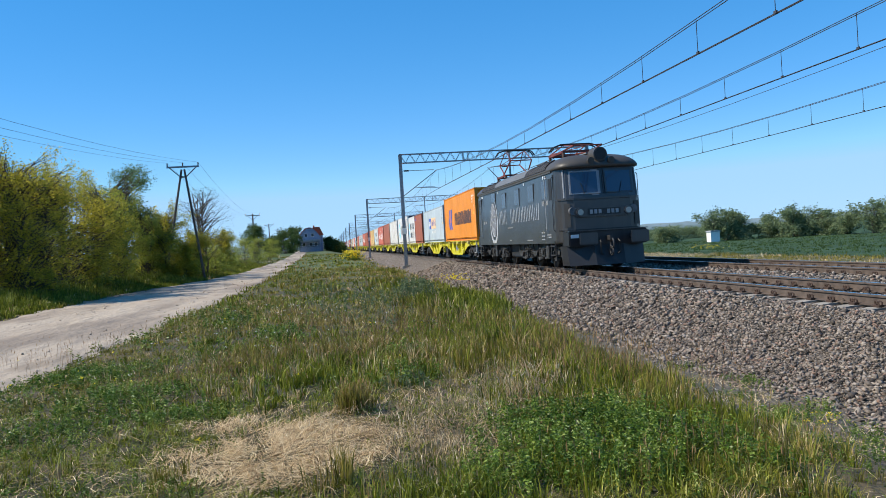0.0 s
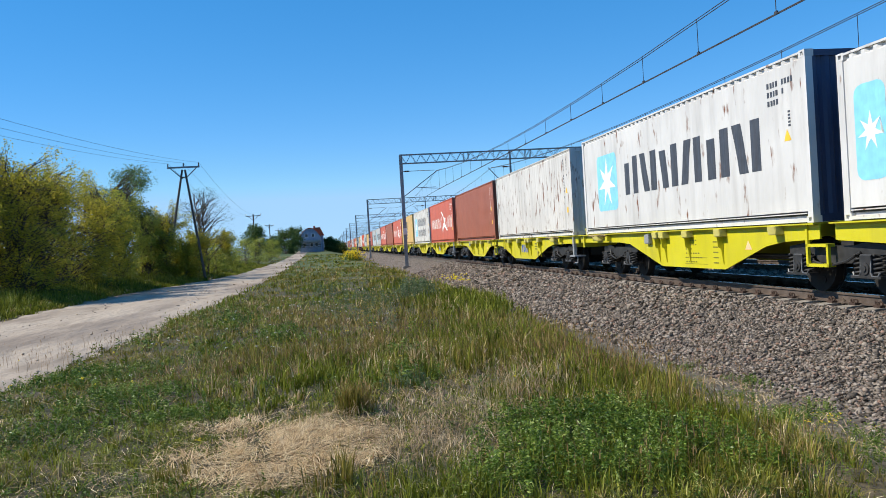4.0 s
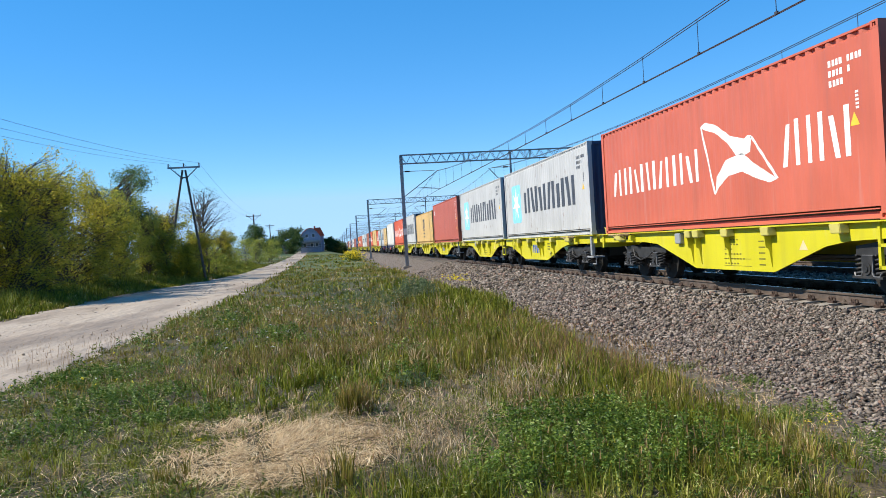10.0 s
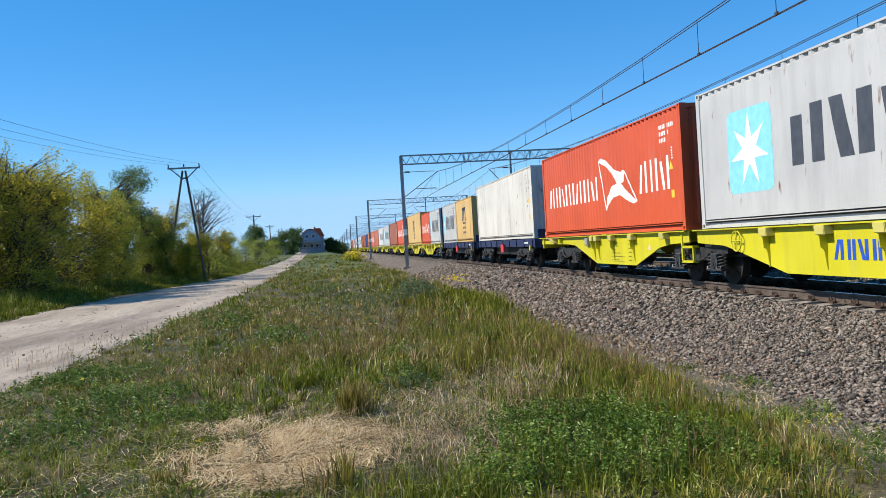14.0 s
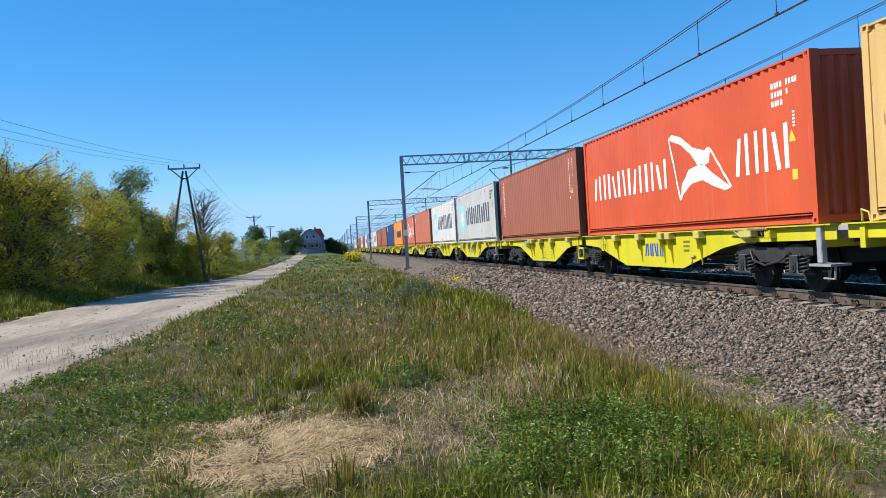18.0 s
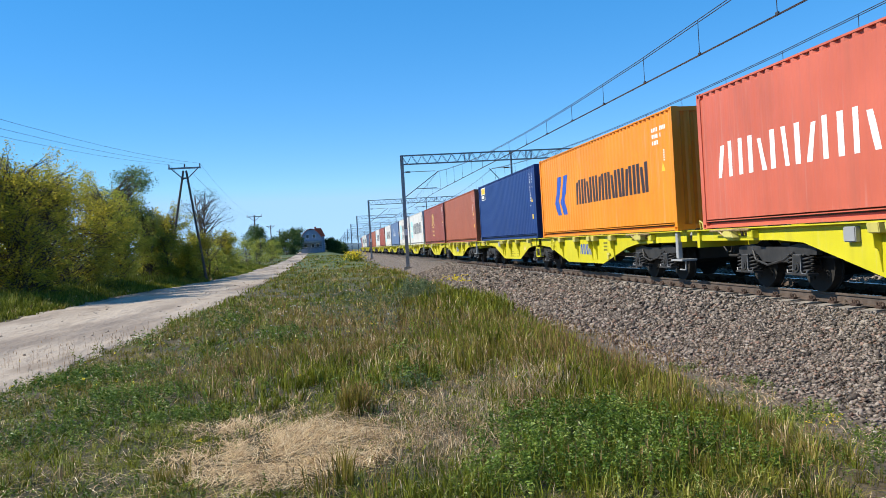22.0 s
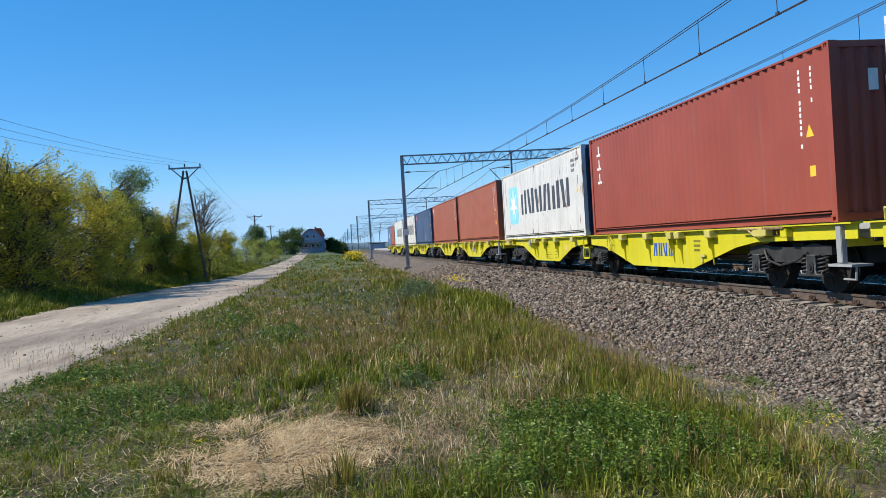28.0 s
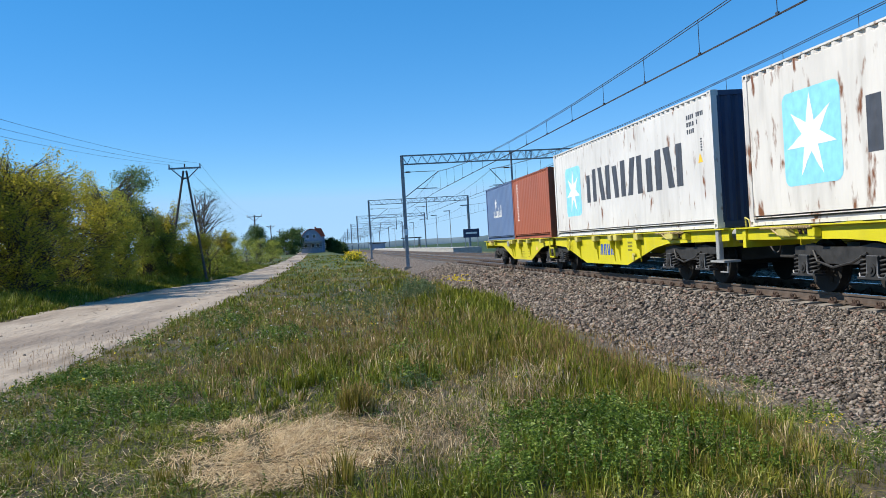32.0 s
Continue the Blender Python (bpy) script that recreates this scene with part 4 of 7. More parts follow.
    for cx, cy, rx, ry, n, h, s, out in ((4.8, 7.45, 0.16, 0.2, 22, 0.12, 0.009, F), (-2.5, 13, 2.2, 4, 24, 0.3, 0.011, F), (-1.0, 17, 2.5, 6, 40, 0.35, 0.015, F), (5.0, 33, 0.25, 0.6, 60, 0.75, 0.03, F), (28, 58, 0.5, 1.2, 40, 0.7, 0.04, F),
                                         (-3.8, 12.6, 0.8, 2.0, 14, 0.25, 0.010, W), (-0.8, 20, 0.5, 1.2, 26, 0.42, 0.013, W), (0.6, 24, 1.2, 5.0, 20, 0.5, 0.016, W), (-1.4, 15.5, 1.2, 1.6, 26, 0.33, 0.014, W), (4.4, 8.0, 0.5, 0.6, 12, 0.12, 0.008, W)):
        x, y = cx + rng.normal(0, rx, n), cy + rng.normal(0, ry, n)
        c = np.stack([x, y, ground_z(x, y) + h * rng.uniform(0.6, 1.0, n)], 1)
        out.append(leaf_cloud(rng, c, 5, (s, s, s * 0.5), s))
    stuff("yellow_flowers", "small scattered yellow wild flowers", "flowers", F, PETAL)
    stuff("white_flowers", "small scattered white flower heads in the meadow", "flowers", W, WHITEPETAL)
    # flowering broom by the line
    c = np.stack([2.9 + rng.normal(0, 0.6, 170), 110 + rng.normal(0, 1.0, 170), 0.15 + rng.uniform(-0.5, 0.55, 170)], 1)
    v, f = leaf_cloud(rng, c, 8, (0.1, 0.1, 0.1), 0.10)
    b = thing("broom_bush", "low bush covered in bright yellow blossom", "bush", at=(0, 0, 0))
    part("blossom", fast_mesh("blossom", v, f, 3, PETAL), None, b)
    v, f = leaf_cloud(rng, c - np.array([0, 0, 0.45]), 5, (0.15, 0.15, 0.2), 0.12)
    part("foliage", fast_mesh("foliage", v, f, 3, WEED), None, b)


meadow()
weeds()

BARK = plain("rough_bark", (0.085, 0.065, 0.05), 0.9, 0, 0.4, 9, 0.6)
LEAF_YELLOW = foliage("yellow_green_leaves", ((0, (0.13, 0.145, 0.022)), (0.4, (0.36, 0.34, 0.045)), (0.75, (0.54, 0.46, 0.055)), (1, (0.66, 0.57, 0.12))), 0.45, 0.68, 0.4, 0.6)
LEAF_GREEN = foliage("mid_green_leaves", ((0, (0.17, 0.21, 0.035)), (0.5, (0.31, 0.34, 0.055)), (1, (0.44, 0.44, 0.10))), 0.45, 0.66, 0.4, 0.6)
LEAF_MID = foliage("cool_green_leaves", ((0, (0.06, 0.11, 0.035)), (0.5, (0.12, 0.19, 0.06)), (1, (0.24, 0.30, 0.11))), 0.45, 0.45, 0.3, 0.6)
LEAF_DARK = foliage("dark_green_leaves", ((0, (0.04, 0.08, 0.02)), (0.5, (0.075, 0.13, 0.034)), (1, (0.15, 0.20, 0.06))), 0.5, 0.4, 0.3, 0.4)
# distance haze is mixed into these paler, greyer leaf greens
LEAF_PAINTED_HAZE = foliage("hazy_green_leaves", ((0, (0.11, 0.16, 0.085)), (0.5, (0.19, 0.255, 0.13)), (1, (0.29, 0.34, 0.18))), 0.6, 0.45, 0.3, 0.4)
LEAF_GREY = foliage("grey_green_buds", ((0, (0.07, 0.09, 0.04)), (1, (0.16, 0.18, 0.09))), 0.6, 0.3)


def woody(name, label, category, group, at, h, r, mat, rng, stems=1, clumps=70, n_each=40, leaf=0.085, low=0.12, spread=0.24, shape=1.0, shoots=0, lobes=0, clump=0.20):
    """A bush or tree: tapered stems and limbs that end in clumps of small leaves."""
    t = thing(name, label, category, group, at=(at[0], at[1], float(ground_z(at[0], at[1])) - 0.05))
    ks = [Kit() for _ in range(stems)]
    cs = []
    for i in range(clumps):
        f = low + (1 - low) * rng.random() ** 0.8
        prof = math.sin(math.pi * min(1, (f - low) / (1 - low) * 0.86 + 0.10)) ** 0.6 * shape
        a, d = rng.uniform(0, 6.283), math.sqrt(rng.random()) * r * prof
        cs.append((d * math.cos(a), d * math.sin(a), f * h))
    if lobes:
        mids = [(rng.uniform(-0.75, 0.75) * r, rng.uniform(-0.75, 0.75) * r, h * (low + 0.08 + (0.80 - low) * (i + rng.random()) / lobes)) for i in range(lobes)] + [(0, 0, h * 0.86)]
        cs = [tuple(m[j] + rng.gauss(0, clump) * r * (1, 1, 0.8)[j] for j in range(3)) for m in (mids[i % len(mids)] for i in range(clumps))]
        cs = [c for c in cs if c[2] > max(0.1, low * h * 0.8)]
    for i in range(shoots):
        a, d, up = rng.uniform(0, 6.283), rng.uniform(0.1, 0.7) * r, rng.uniform(0.88, 1.12) * h
        for q in range(5):
            cs.append((d * math.cos(a) * (1 + 0.05 * q), d * math.sin(a) * (1 + 0.05 * q), up * (0.9 + 0.045 * q) * (1 - 0.15 * (d / r) ** 2)))
    tops = []
    for s in range(stems):
        a = rng.uniform(0, 6.283)
        o = Vector((math.cos(a), math.sin(a), 0)) * (0.12 * r * (stems > 1))
        lean = Vector((rng.uniform(-1, 1), rng.uniform(-1, 1), 0)) * (0.25 * r if stems > 1 else 0.08 * h)
        seg = [Vector(o)]
        for j in range(1, 6):
            seg.append(o + lean * (j / 5) ** 1.5 + Vector((rng.uniform(-1, 1) * 0.03 * h, rng.uniform(-1, 1) * 0.03 * h, h * 0.82 * j / 5)))
        w0 = h * (0.018 if stems == 1 else 0.009)
        for j in range(5):
            ks[s].rod(seg[j], seg[j + 1], w0 * (1 - j * 0.17), 7, w0 * (1 - (j + 1) * 0.17))
        tops.append(seg)
    for c in cs[:: 1 if clumps < 110 else 2] + (cs[-5 * shoots:] if shoots else []):
        c = Vector(c)
        which = rng.randrange(stems)
        seg, k = tops[which], ks[which]
        fz = max(0.05, (c.z - 0.25 * h * rng.random()) / (h * 0.82) * 5 - 0.3)
        j = min(4, int(fz))
        b = seg[j].lerp(seg[j + 1], min(1, fz - j))
        m = b.lerp(c, 0.55) + Vector((0, 0, 0.06 * h * rng.random()))
        k.rod(b, m, h * 0.0045, 5, h * 0.003)
        k.rod(m, c, h * 0.003, 4, h * 0.001)
    for k in ks:
        part("trunk" if stems == 1 else "stem", k, BARK, t)
    nr = np.random.default_rng(rng.randrange(10 ** 6))
    v, f = leaf_cloud(nr, cs, n_each, (spread, spread, spread * 0.85), leaf)
    part("crown", fast_mesh("crown", v, f, 3, mat), None, t)
    return t


def woods():
    rng = random.Random(8)
    for x, y, h in ((-14.6, 38, 7.6), (-13.2, 40, 7.4), (-13.3, 43, 7.3), (-13.4, 47, 7.2), (-15.2, 41, 7.0), (-12.8, 51, 6.6), (-12.6, 56, 5.6), (-11.6, 59, 5.0), (-11.0, 64, 5.0), (-10.8, 76, 3.6), (-10.4, 89, 3.6), (-15.6, 50, 6.2), (-12.6, 67, 4.4)):
        yellow = y < 52 or y > 62
        woody("bush", "tall yellow-green leafy roadside bush" if yellow else "tall green leafy roadside bush", "bush", "bushes along the lane", (x - 1.2, y), h * (0.87 if y < 52 else 0.98), 0.26 * h + 0.60,
              LEAF_YELLOW if yellow else LEAF_GREEN, rng, 6, int(170 + 40 * h), 34, 0.042 + y * 0.00035, 0.02, 0.16, 1.1, shoots=12, lobes=20, clump=0.2)
    for x, y, h in ((-10.2, 100, 3.4), (-10.4, 120, 3.6), (-9.8, 70, 2.4), (-13.5, 110, 4.2), (-11, 150, 3.5), (-12.5, 180, 3.8)):
        woody("bush", "low mid-green leafy roadside bush", "bush", "bushes along the lane", (x, y), h, 0.5 * h, LEAF_GREEN, rng, 4, 60, 30, 0.09, 0.05, 0.24, 1.1)
    woody("deciduous_tree", "broad deciduous tree with dark green foliage", "tree", "", (-14.3, 60), 8.6, 2.5, LEAF_MID, rng, 2, 300, 46, 0.066, 0.3, 0.20, lobes=15, clump=0.14)
    woody("bare_tree", "sparse tree with grey branches and few buds", "tree", "", (-10.1, 67.5), 7.2, 2.6, LEAF_GREY, rng, 3, 230, 12, 0.05, 0.26, 0.20)
    woody("deciduous_tree", "small round dark green tree by a pole", "tree", "", (-12.6, 140), 5.9, 2.1, LEAF_DARK, rng, 1, 90, 60, 0.14, 0.22, 0.33)
    for x, y, h, r in ((-12.2, 222, 6.4, 3.6), (-15.5, 226, 4.6, 3.0), (-10.3, 233, 7.4, 2.5), (1.0, 246, 3.4, 1.6), (-0.4, 250, 4.2, 1.6), (3.0, 262, 3.2, 2.0)):
        woody("deciduous_tree", "dark green tree beside the house", "tree", "trees by the house", (x, y), h, r, LEAF_DARK, rng, 1, 130, 50, 0.19, 0.0, 0.42, lobes=9)
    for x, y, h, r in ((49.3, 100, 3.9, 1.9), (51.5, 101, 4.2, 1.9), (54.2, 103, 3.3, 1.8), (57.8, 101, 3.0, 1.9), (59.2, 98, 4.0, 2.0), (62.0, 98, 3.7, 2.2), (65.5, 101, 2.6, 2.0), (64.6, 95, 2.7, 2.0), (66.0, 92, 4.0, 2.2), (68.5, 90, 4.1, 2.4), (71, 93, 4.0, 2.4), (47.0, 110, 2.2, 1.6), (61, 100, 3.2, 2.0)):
        woody("field_tree", "leafy tree at the field's edge, green paled by painted haze", "tree", "trees beyond the field", (x, y), h, r * 1.05, LEAF_PAINTED_HAZE, rng, 1, 150, 36, 0.125, 0.0, 0.24, lobes=13, clump=0.2)
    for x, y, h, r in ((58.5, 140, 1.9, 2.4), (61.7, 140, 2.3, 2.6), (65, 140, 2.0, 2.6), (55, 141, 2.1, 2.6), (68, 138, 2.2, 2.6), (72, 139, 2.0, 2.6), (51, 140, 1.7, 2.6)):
        woody("field_tree", "low leafy green bush at the field's edge", "bush", "trees beyond the field", (x, y), h, r, LEAF_PAINTED_HAZE, rng, 2, 80, 55, 0.10, 0.03, 0.32, 1.1)
    for x, y, h in ((-11.7, 59.8, 3.4), (-10.5, 61.0, 2.7), (-10.1, 64.5, 3.1)):
        woody("bush", "low yellow-green leafy bush at the foot of a pole", "bush", "bushes along the lane", (x, y), h, 0.42 * h, LEAF_YELLOW, rng, 5, 210, 34, 0.062, 0.02, 0.18, 1.1, shoots=8, lobes=12, clump=0.2)


woods()


def far_woods():
    """Wooded horizon on all sides, far behind everything, its haze painted into the colour."""
    rng = np.random.default_rng(5)
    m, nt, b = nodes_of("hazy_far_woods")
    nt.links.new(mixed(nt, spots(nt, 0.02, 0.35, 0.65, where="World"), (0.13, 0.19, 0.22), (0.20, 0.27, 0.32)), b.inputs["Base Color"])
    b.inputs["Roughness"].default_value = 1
    n = 720
    a = np.linspace(0, 2 * math.pi, n, endpoint=False)
    hs = 6 + 5 * vnoise(np.cos(a) * 60, np.sin(a) * 60, 6, 41) + rng.uniform(0, 1.6, n)
    R = 1400
    low = np.stack([R * np.sin(a), R * np.cos(a), np.full(n, -6.0)], 1)
    top = np.stack([R * np.sin(a), R * np.cos(a), hs], 1)
    back = np.stack([(R + 60) * np.sin(a), (R + 60) * np.cos(a), np.full(n, -6.0)], 1)
    i = np.arange(n)
    j = (i + 1) % n
    F = np.concatenate([np.stack([i, j, n + j, n + i], 1), np.stack([n + i, n + j, 2 * n + j, 2 * n + i], 1)])
    tagged(new("far_woods", fast_mesh("far_woods", np.concatenate([low, top, back]), F, 4, m)), "wooded horizon far away, painted hazy blue-green", "woods", kind="stuff")


far_woods()

# ---- house, poles, station ----
SLATE_WALL = plain("blue_grey_render", (0.22, 0.28, 0.38), 0.8, 0, 0.15, 2)
ROOF_RED = plain("red_roof_tiles", (0.48, 0.10, 0.045), 0.7, 0, 0.25, 5)
GLASS, gnt, gb = nodes_of("window_glass")
gb.inputs["Base Color"].default_value, gb.inputs["Roughness"].default_value = (0.02, 0.03, 0.045, 1), 0.05
TIMBER = plain("weathered_pole_timber", (0.10, 0.085, 0.075), 0.9, 0, 0.3)
WHITE_WALL = plain("white_render", (0.78, 0.78, 0.76), 0.8, 0, 0.1)


def house():
    z0 = float(ground_z(-5.5, 245)) - 0.1
    h = thing("house", "blue-grey gabled house with a red tiled roof", "house", at=Matrix.Translation((-5.9, 240, z0 + 0.6)) @ Matrix.Scale(0.87, 4))
    wall = [(-3.5, -1.2), (3.5, -1.2), (3.5, 4.6), (2.4, 6.2), (1.2, 7.1), (-1.2, 7.1), (-2.4, 6.2), (-3.5, 4.6)]
    part("wall", Kit().prism(wall, 0, 9, "y"), SLATE_WALL, h)
    for s in (-1, 1):
        k = Kit().prism([(s * 3.75, 4.4), (s * 2.45, 6.25), (s * 1.2, 7.25), (0, 7.5), (0, 7.32), (s * 1.15, 7.08), (s * 2.3, 6.08), (s * 3.6, 4.3)], -0.3, 9.3, "y")
        part("roof", k, ROOF_RED, h)
    part("roof_wing", Kit().prism([(1.2, 4.8), (4.6, 4.8), (4.6, 5.0), (3.4, 7.6), (1.2, 7.6)], 4, 12, "y"), ROOF_RED, h, "red tiled wing roof")
    part("wing_wall", Kit().box(1.5, 4.3, 4.2, 11.8, -1.2, 4.8), SLATE_WALL, h)
    part("chimney", Kit().box(1.2, 1.8, 3, 3.6, 6.8, 8.1), ROOF_RED, h)
    for x, z in ((-2.0, 1.2), (0.4, 1.2), (2.0, 1.2), (-1.2, 4.3), (1.0, 4.3)):
        w = part("window", Kit().box(x - 0.5, x + 0.5, -0.05, 0.02, z, z + 1.2), WHITE_WALL, h)
        part("pane", Kit().box(x - 0.42, x + 0.42, -0.06, -0.045, z + 0.08, z + 1.12), GLASS, w)
    part("porch_roof", Kit().prism([(-3.6, 2.7), (3.6, 2.7), (3.4, 3.4), (-3.4, 3.4)], -1.6, -0.02, "y"), GREY, h)
    part("balcony_rail", Kit().box(-3.4, 3.4, -1.65, -1.6, 1.6, 1.75).box(-3.4, 3.4, -1.65, -1.6, 1.0, 1.1), DARK, h)


def a_pole():
    x, y = -10.4, 62.0
    z = float(ground_z(x, y))
    p = thing("power_pole", "dark A-shaped power line pole with a crossarm", "power pole", "power poles", at=(x, y, 0))
    for foot, s in ((-1.75, -1), (1.1, 1)):
        part("leg", Kit().rod((foot, 0, z - 0.2), (s * 0.10, 0, 7.65), 0.10, 9, 0.075), TIMBER, p)
    part("brace", Kit().box(-0.22, 0.22, -0.05, 0.05, 7.05, 7.15), TIMBER, p)
    part("crossarm", Kit().box(-1.15, 1.15, -0.06, 0.06, 7.78, 7.9), GALV, p)
    part("arm_strut", Kit().rod((-0.95, 0, 7.8), (-0.1, 0, 7.0), 0.04, 6).rod((0.95, 0, 7.8), (0.1, 0, 7.0), 0.04, 6), GALV, p)
    for xx in (-1.1, 0, 1.1):
        part("insulator", Kit().rod((xx, 0, 7.9), (xx, 0, 8.15), 0.05, 8, 0.035), DARK, p)
    ends = ((-15.0, 4.0, 6.9), (-13.1, 145.0, 7.9), (-15.5, 228, 8))
    for xx in (-1.1, 0, 1.1):
        k = Kit()
        for (ax, ay, az), (bx, by, bz), sag in (((x, y, 8.15), ends[0], 0.8), ((x, y, 8.15), ends[1], 1.3)):
            pts = [(xx + (bx - ax) * u, (by - ay) * u, az + (bz - az) * u - 4 * sag * u * (1 - u)) for u in [i / 12 for i in range(13)]]
            k.path(pts, 0.007, 4)
        part("line_wire", k, WIRE, p)


def far_pole(x, y, h):
    p = thing("power_pole", "slim grey power line pole with a crossarm", "power pole", "power poles", at=(x, y, float(ground_z(x, y)) - 0.2))
    part("mast", Kit().rod((0, 0, 0), (0, 0, h), 0.16, 8, 0.11), TIMBER, p)
    part("crossarm", Kit().box(-1.25, 1.25, -0.06, 0.06, h - 0.35, h - 0.22), GALV, p)
    part("arm_strut", Kit().rod((-0.9, 0, h - 0.3), (0, 0, h - 1.1), 0.04, 5).rod((0.9, 0, h - 0.3), (0, 0, h - 1.1), 0.04, 5), GALV, p)
    for xx in (-1.2, 0, 1.2):
        part("insulator", Kit().rod((xx, 0, h - 0.22), (xx, 0, h + 0.1), 0.07, 6), WHITE_MARK, p)


PLAT = plain("platform_concrete", (0.34, 0.33, 0.31), 0.85, 0, 0.2, 3)
SIGN_BLUE = plain("navy_sign_panel", (0.02, 0.035, 0.09), 0.5, 0, 0.1)


def station():
    tagged(new("station_platform", Kit().box(16.6, 20.6, 112, 330, -1.0, 0.38).mesh("station_platform", PLAT, 0.03)), "long low grey concrete station platform", "platform", kind="structure")
    e = bpy.data.objects["station_platform"]
    part("platform_edge", Kit().box(16.55, 17.0, 111.9, 330, 0.382, 0.41), WHITE_WALL, e, "white edge strip")
    for y in (118, 136, 154, 174, 198, 226, 258):
        l = thing("platform_lamp", "tall slim grey platform lamp post", "lamp post", "lamps on the platform", at=(19.9, y, 0.38))
        part("mast", Kit().rod((0, 0, 0), (0, 0, 6.1), 0.07, 8, 0.05), GALV, l)
        part("lamp_head", Kit().box(-1.0, 0.1, -0.1, 0.1, 6.05, 6.2), GALV, l)
    s = thing("station_sign", "dark blue station sign on two posts", "sign", at=(19.6, 114, 0.38))
    for xx in (-0.9, 0.9):
        part("post", Kit().box(xx - 0.05, xx + 0.05, -0.05, 0.05, 0, 2.6), GALV, s)
    b = part("panel", Kit().box(-1.15, 1.15, -0.10, -0.05, 1.35, 2.55), SIGN_BLUE, s)
    part("writing_bar", Kit().box(-0.8, 0.8, -0.106, -0.101, 1.85, 2.1), WHITE_MARK, b)
    sh = thing("platform_shelter", "small dark platform shelter with a flat roof", "shelter", at=(18.4, 190, 0.38))
    part("roof", Kit().box(-2.2, 2.2, -2, 2, 2.3, 2.5), DARK, sh)
    part("back_wall", Kit().box(1.7, 1.8, -1.8, 1.8, 0, 2.3), GLASS, sh)
    for xx in (-1.9, 1.9):
        part("post", Kit().box(xx - 0.06, xx + 0.06, -1.8, -1.68, 0, 2.3), GALV, sh)
    k = thing("station_hut", "low dark station building with a flat roof", "building", at=(15.2, 330, -0.8))
    part("wall", Kit().box(0, 6, 0, 5, 0, 3.2), SLATE_WALL, k)
    part("roof", Kit().box(-0.4, 6.4, -0.4, 5.4, 3.2, 3.5), DARK, k)
    hut = thing("field_hut", "small white hut at the field's edge", "hut", at=(48.0, 97, -0.95))
    part("wall", Kit().box(-0.6, 0.6, 0, 1.2, 0, 1.35), WHITE_WALL, hut)
    part("roof", Kit().prism([(-0.7, 1.33), (0.7, 1.33), (0.6, 1.5), (-0.6, 1.5)], -0.1, 1.3, "y"), GREY, hut)


house()
a_pole()
far_pole(-13.1, 145, 8.3)
far_pole(-16.2, 225, 8.3)
far_pole(-18.5, 300, 8.3)
station()

# ---- locomotive ----
BLACK = paint("matt_black_loco_paint", (0.029, 0.029, 0.032), 0.30, 0.35, 0.0, dirt_col=(0.10, 0.09, 0.08), gloss=0.7)
NOSEBLACK = paint("black_front_gear_paint", (0.016, 0.016, 0.018), 0.4, 0.4, 0.0, dirt_col=(0.07, 0.06, 0.053), gloss=0.4)
ROOFGREY = paint("dusty_dark_roof_paint", (0.060, 0.054, 0.047), 0.48, 0.4)
PANELGREY = paint("grey_roof_panel_paint", (0.13, 0.13, 0.13), 0.5, 0.3)
SILVER = plain("silver_marking", (0.40, 0.41, 0.43), 0.4, 0, 0.1)
MIDGREY = plain("grey_marking", (0.20, 0.205, 0.22), 0.45, 0, 0.3, 2)
FRAME_LIT = plain("grey_window_frame", (0.26, 0.27, 0.29), 0.5, 0, 0.1)
FAINTGREY = plain("faint_grey_marking", (0.30, 0.30, 0.30), 0.5, 0, 0.2)
PANTO = plain("red_oxide_pantograph", (0.17, 0.040, 0.028), 0.6, 0.2, 0.3)
LENS, lnt, lb = nodes_of("lamp_glass")
lb.inputs["Base Color"].default_value, lb.inputs["Roughness"].default_value = (0.36, 0.35, 0.31, 1), 0.12
CABGLASS, cnt, cb = nodes_of("cab_glass")
cb.inputs["Base Color"].default_value, cb.inputs["Roughness"].default_value, cb.inputs["Specular IOR Level"].default_value = (0.02, 0.035, 0.07, 1), 0.04, 0.9


BLINDGLASS = plain("dusty_blinded_glass", (0.030, 0.032, 0.042), 0.16, 0, 0.3, 3, 0.05)


FACE_Y = 7.9           # from the middle to the flat of a cab front


GEAR = plain("black_oily_running_gear", (0.05, 0.048, 0.046), 0.5, 0.2, 0.5)
LOUVRE = plain("dusty_brown_louvre", (0.040, 0.034, 0.030), 0.7, 0, 0.3)


def loco_outline(z, inset, pull):
    w, e = 1.48 - inset, FACE_Y - pull
    q = [(w, -6.2), (w, -7.2), (w - 0.04, -7.42), (w - 0.12, -7.62), (w - 0.26, -7.78), (w - 0.5, -7.87), (w - 0.9, -7.9)]
    f = [(x, y * e / 7.9) for x, y in q]
    pts = f + [(-x, y) for x, y in f[::-1]]
    pts += [(-x, -y) for x, y in f] + [(x, -y) for x, y in f[::-1]]
    return [(x, y, z) for x, y in pts]


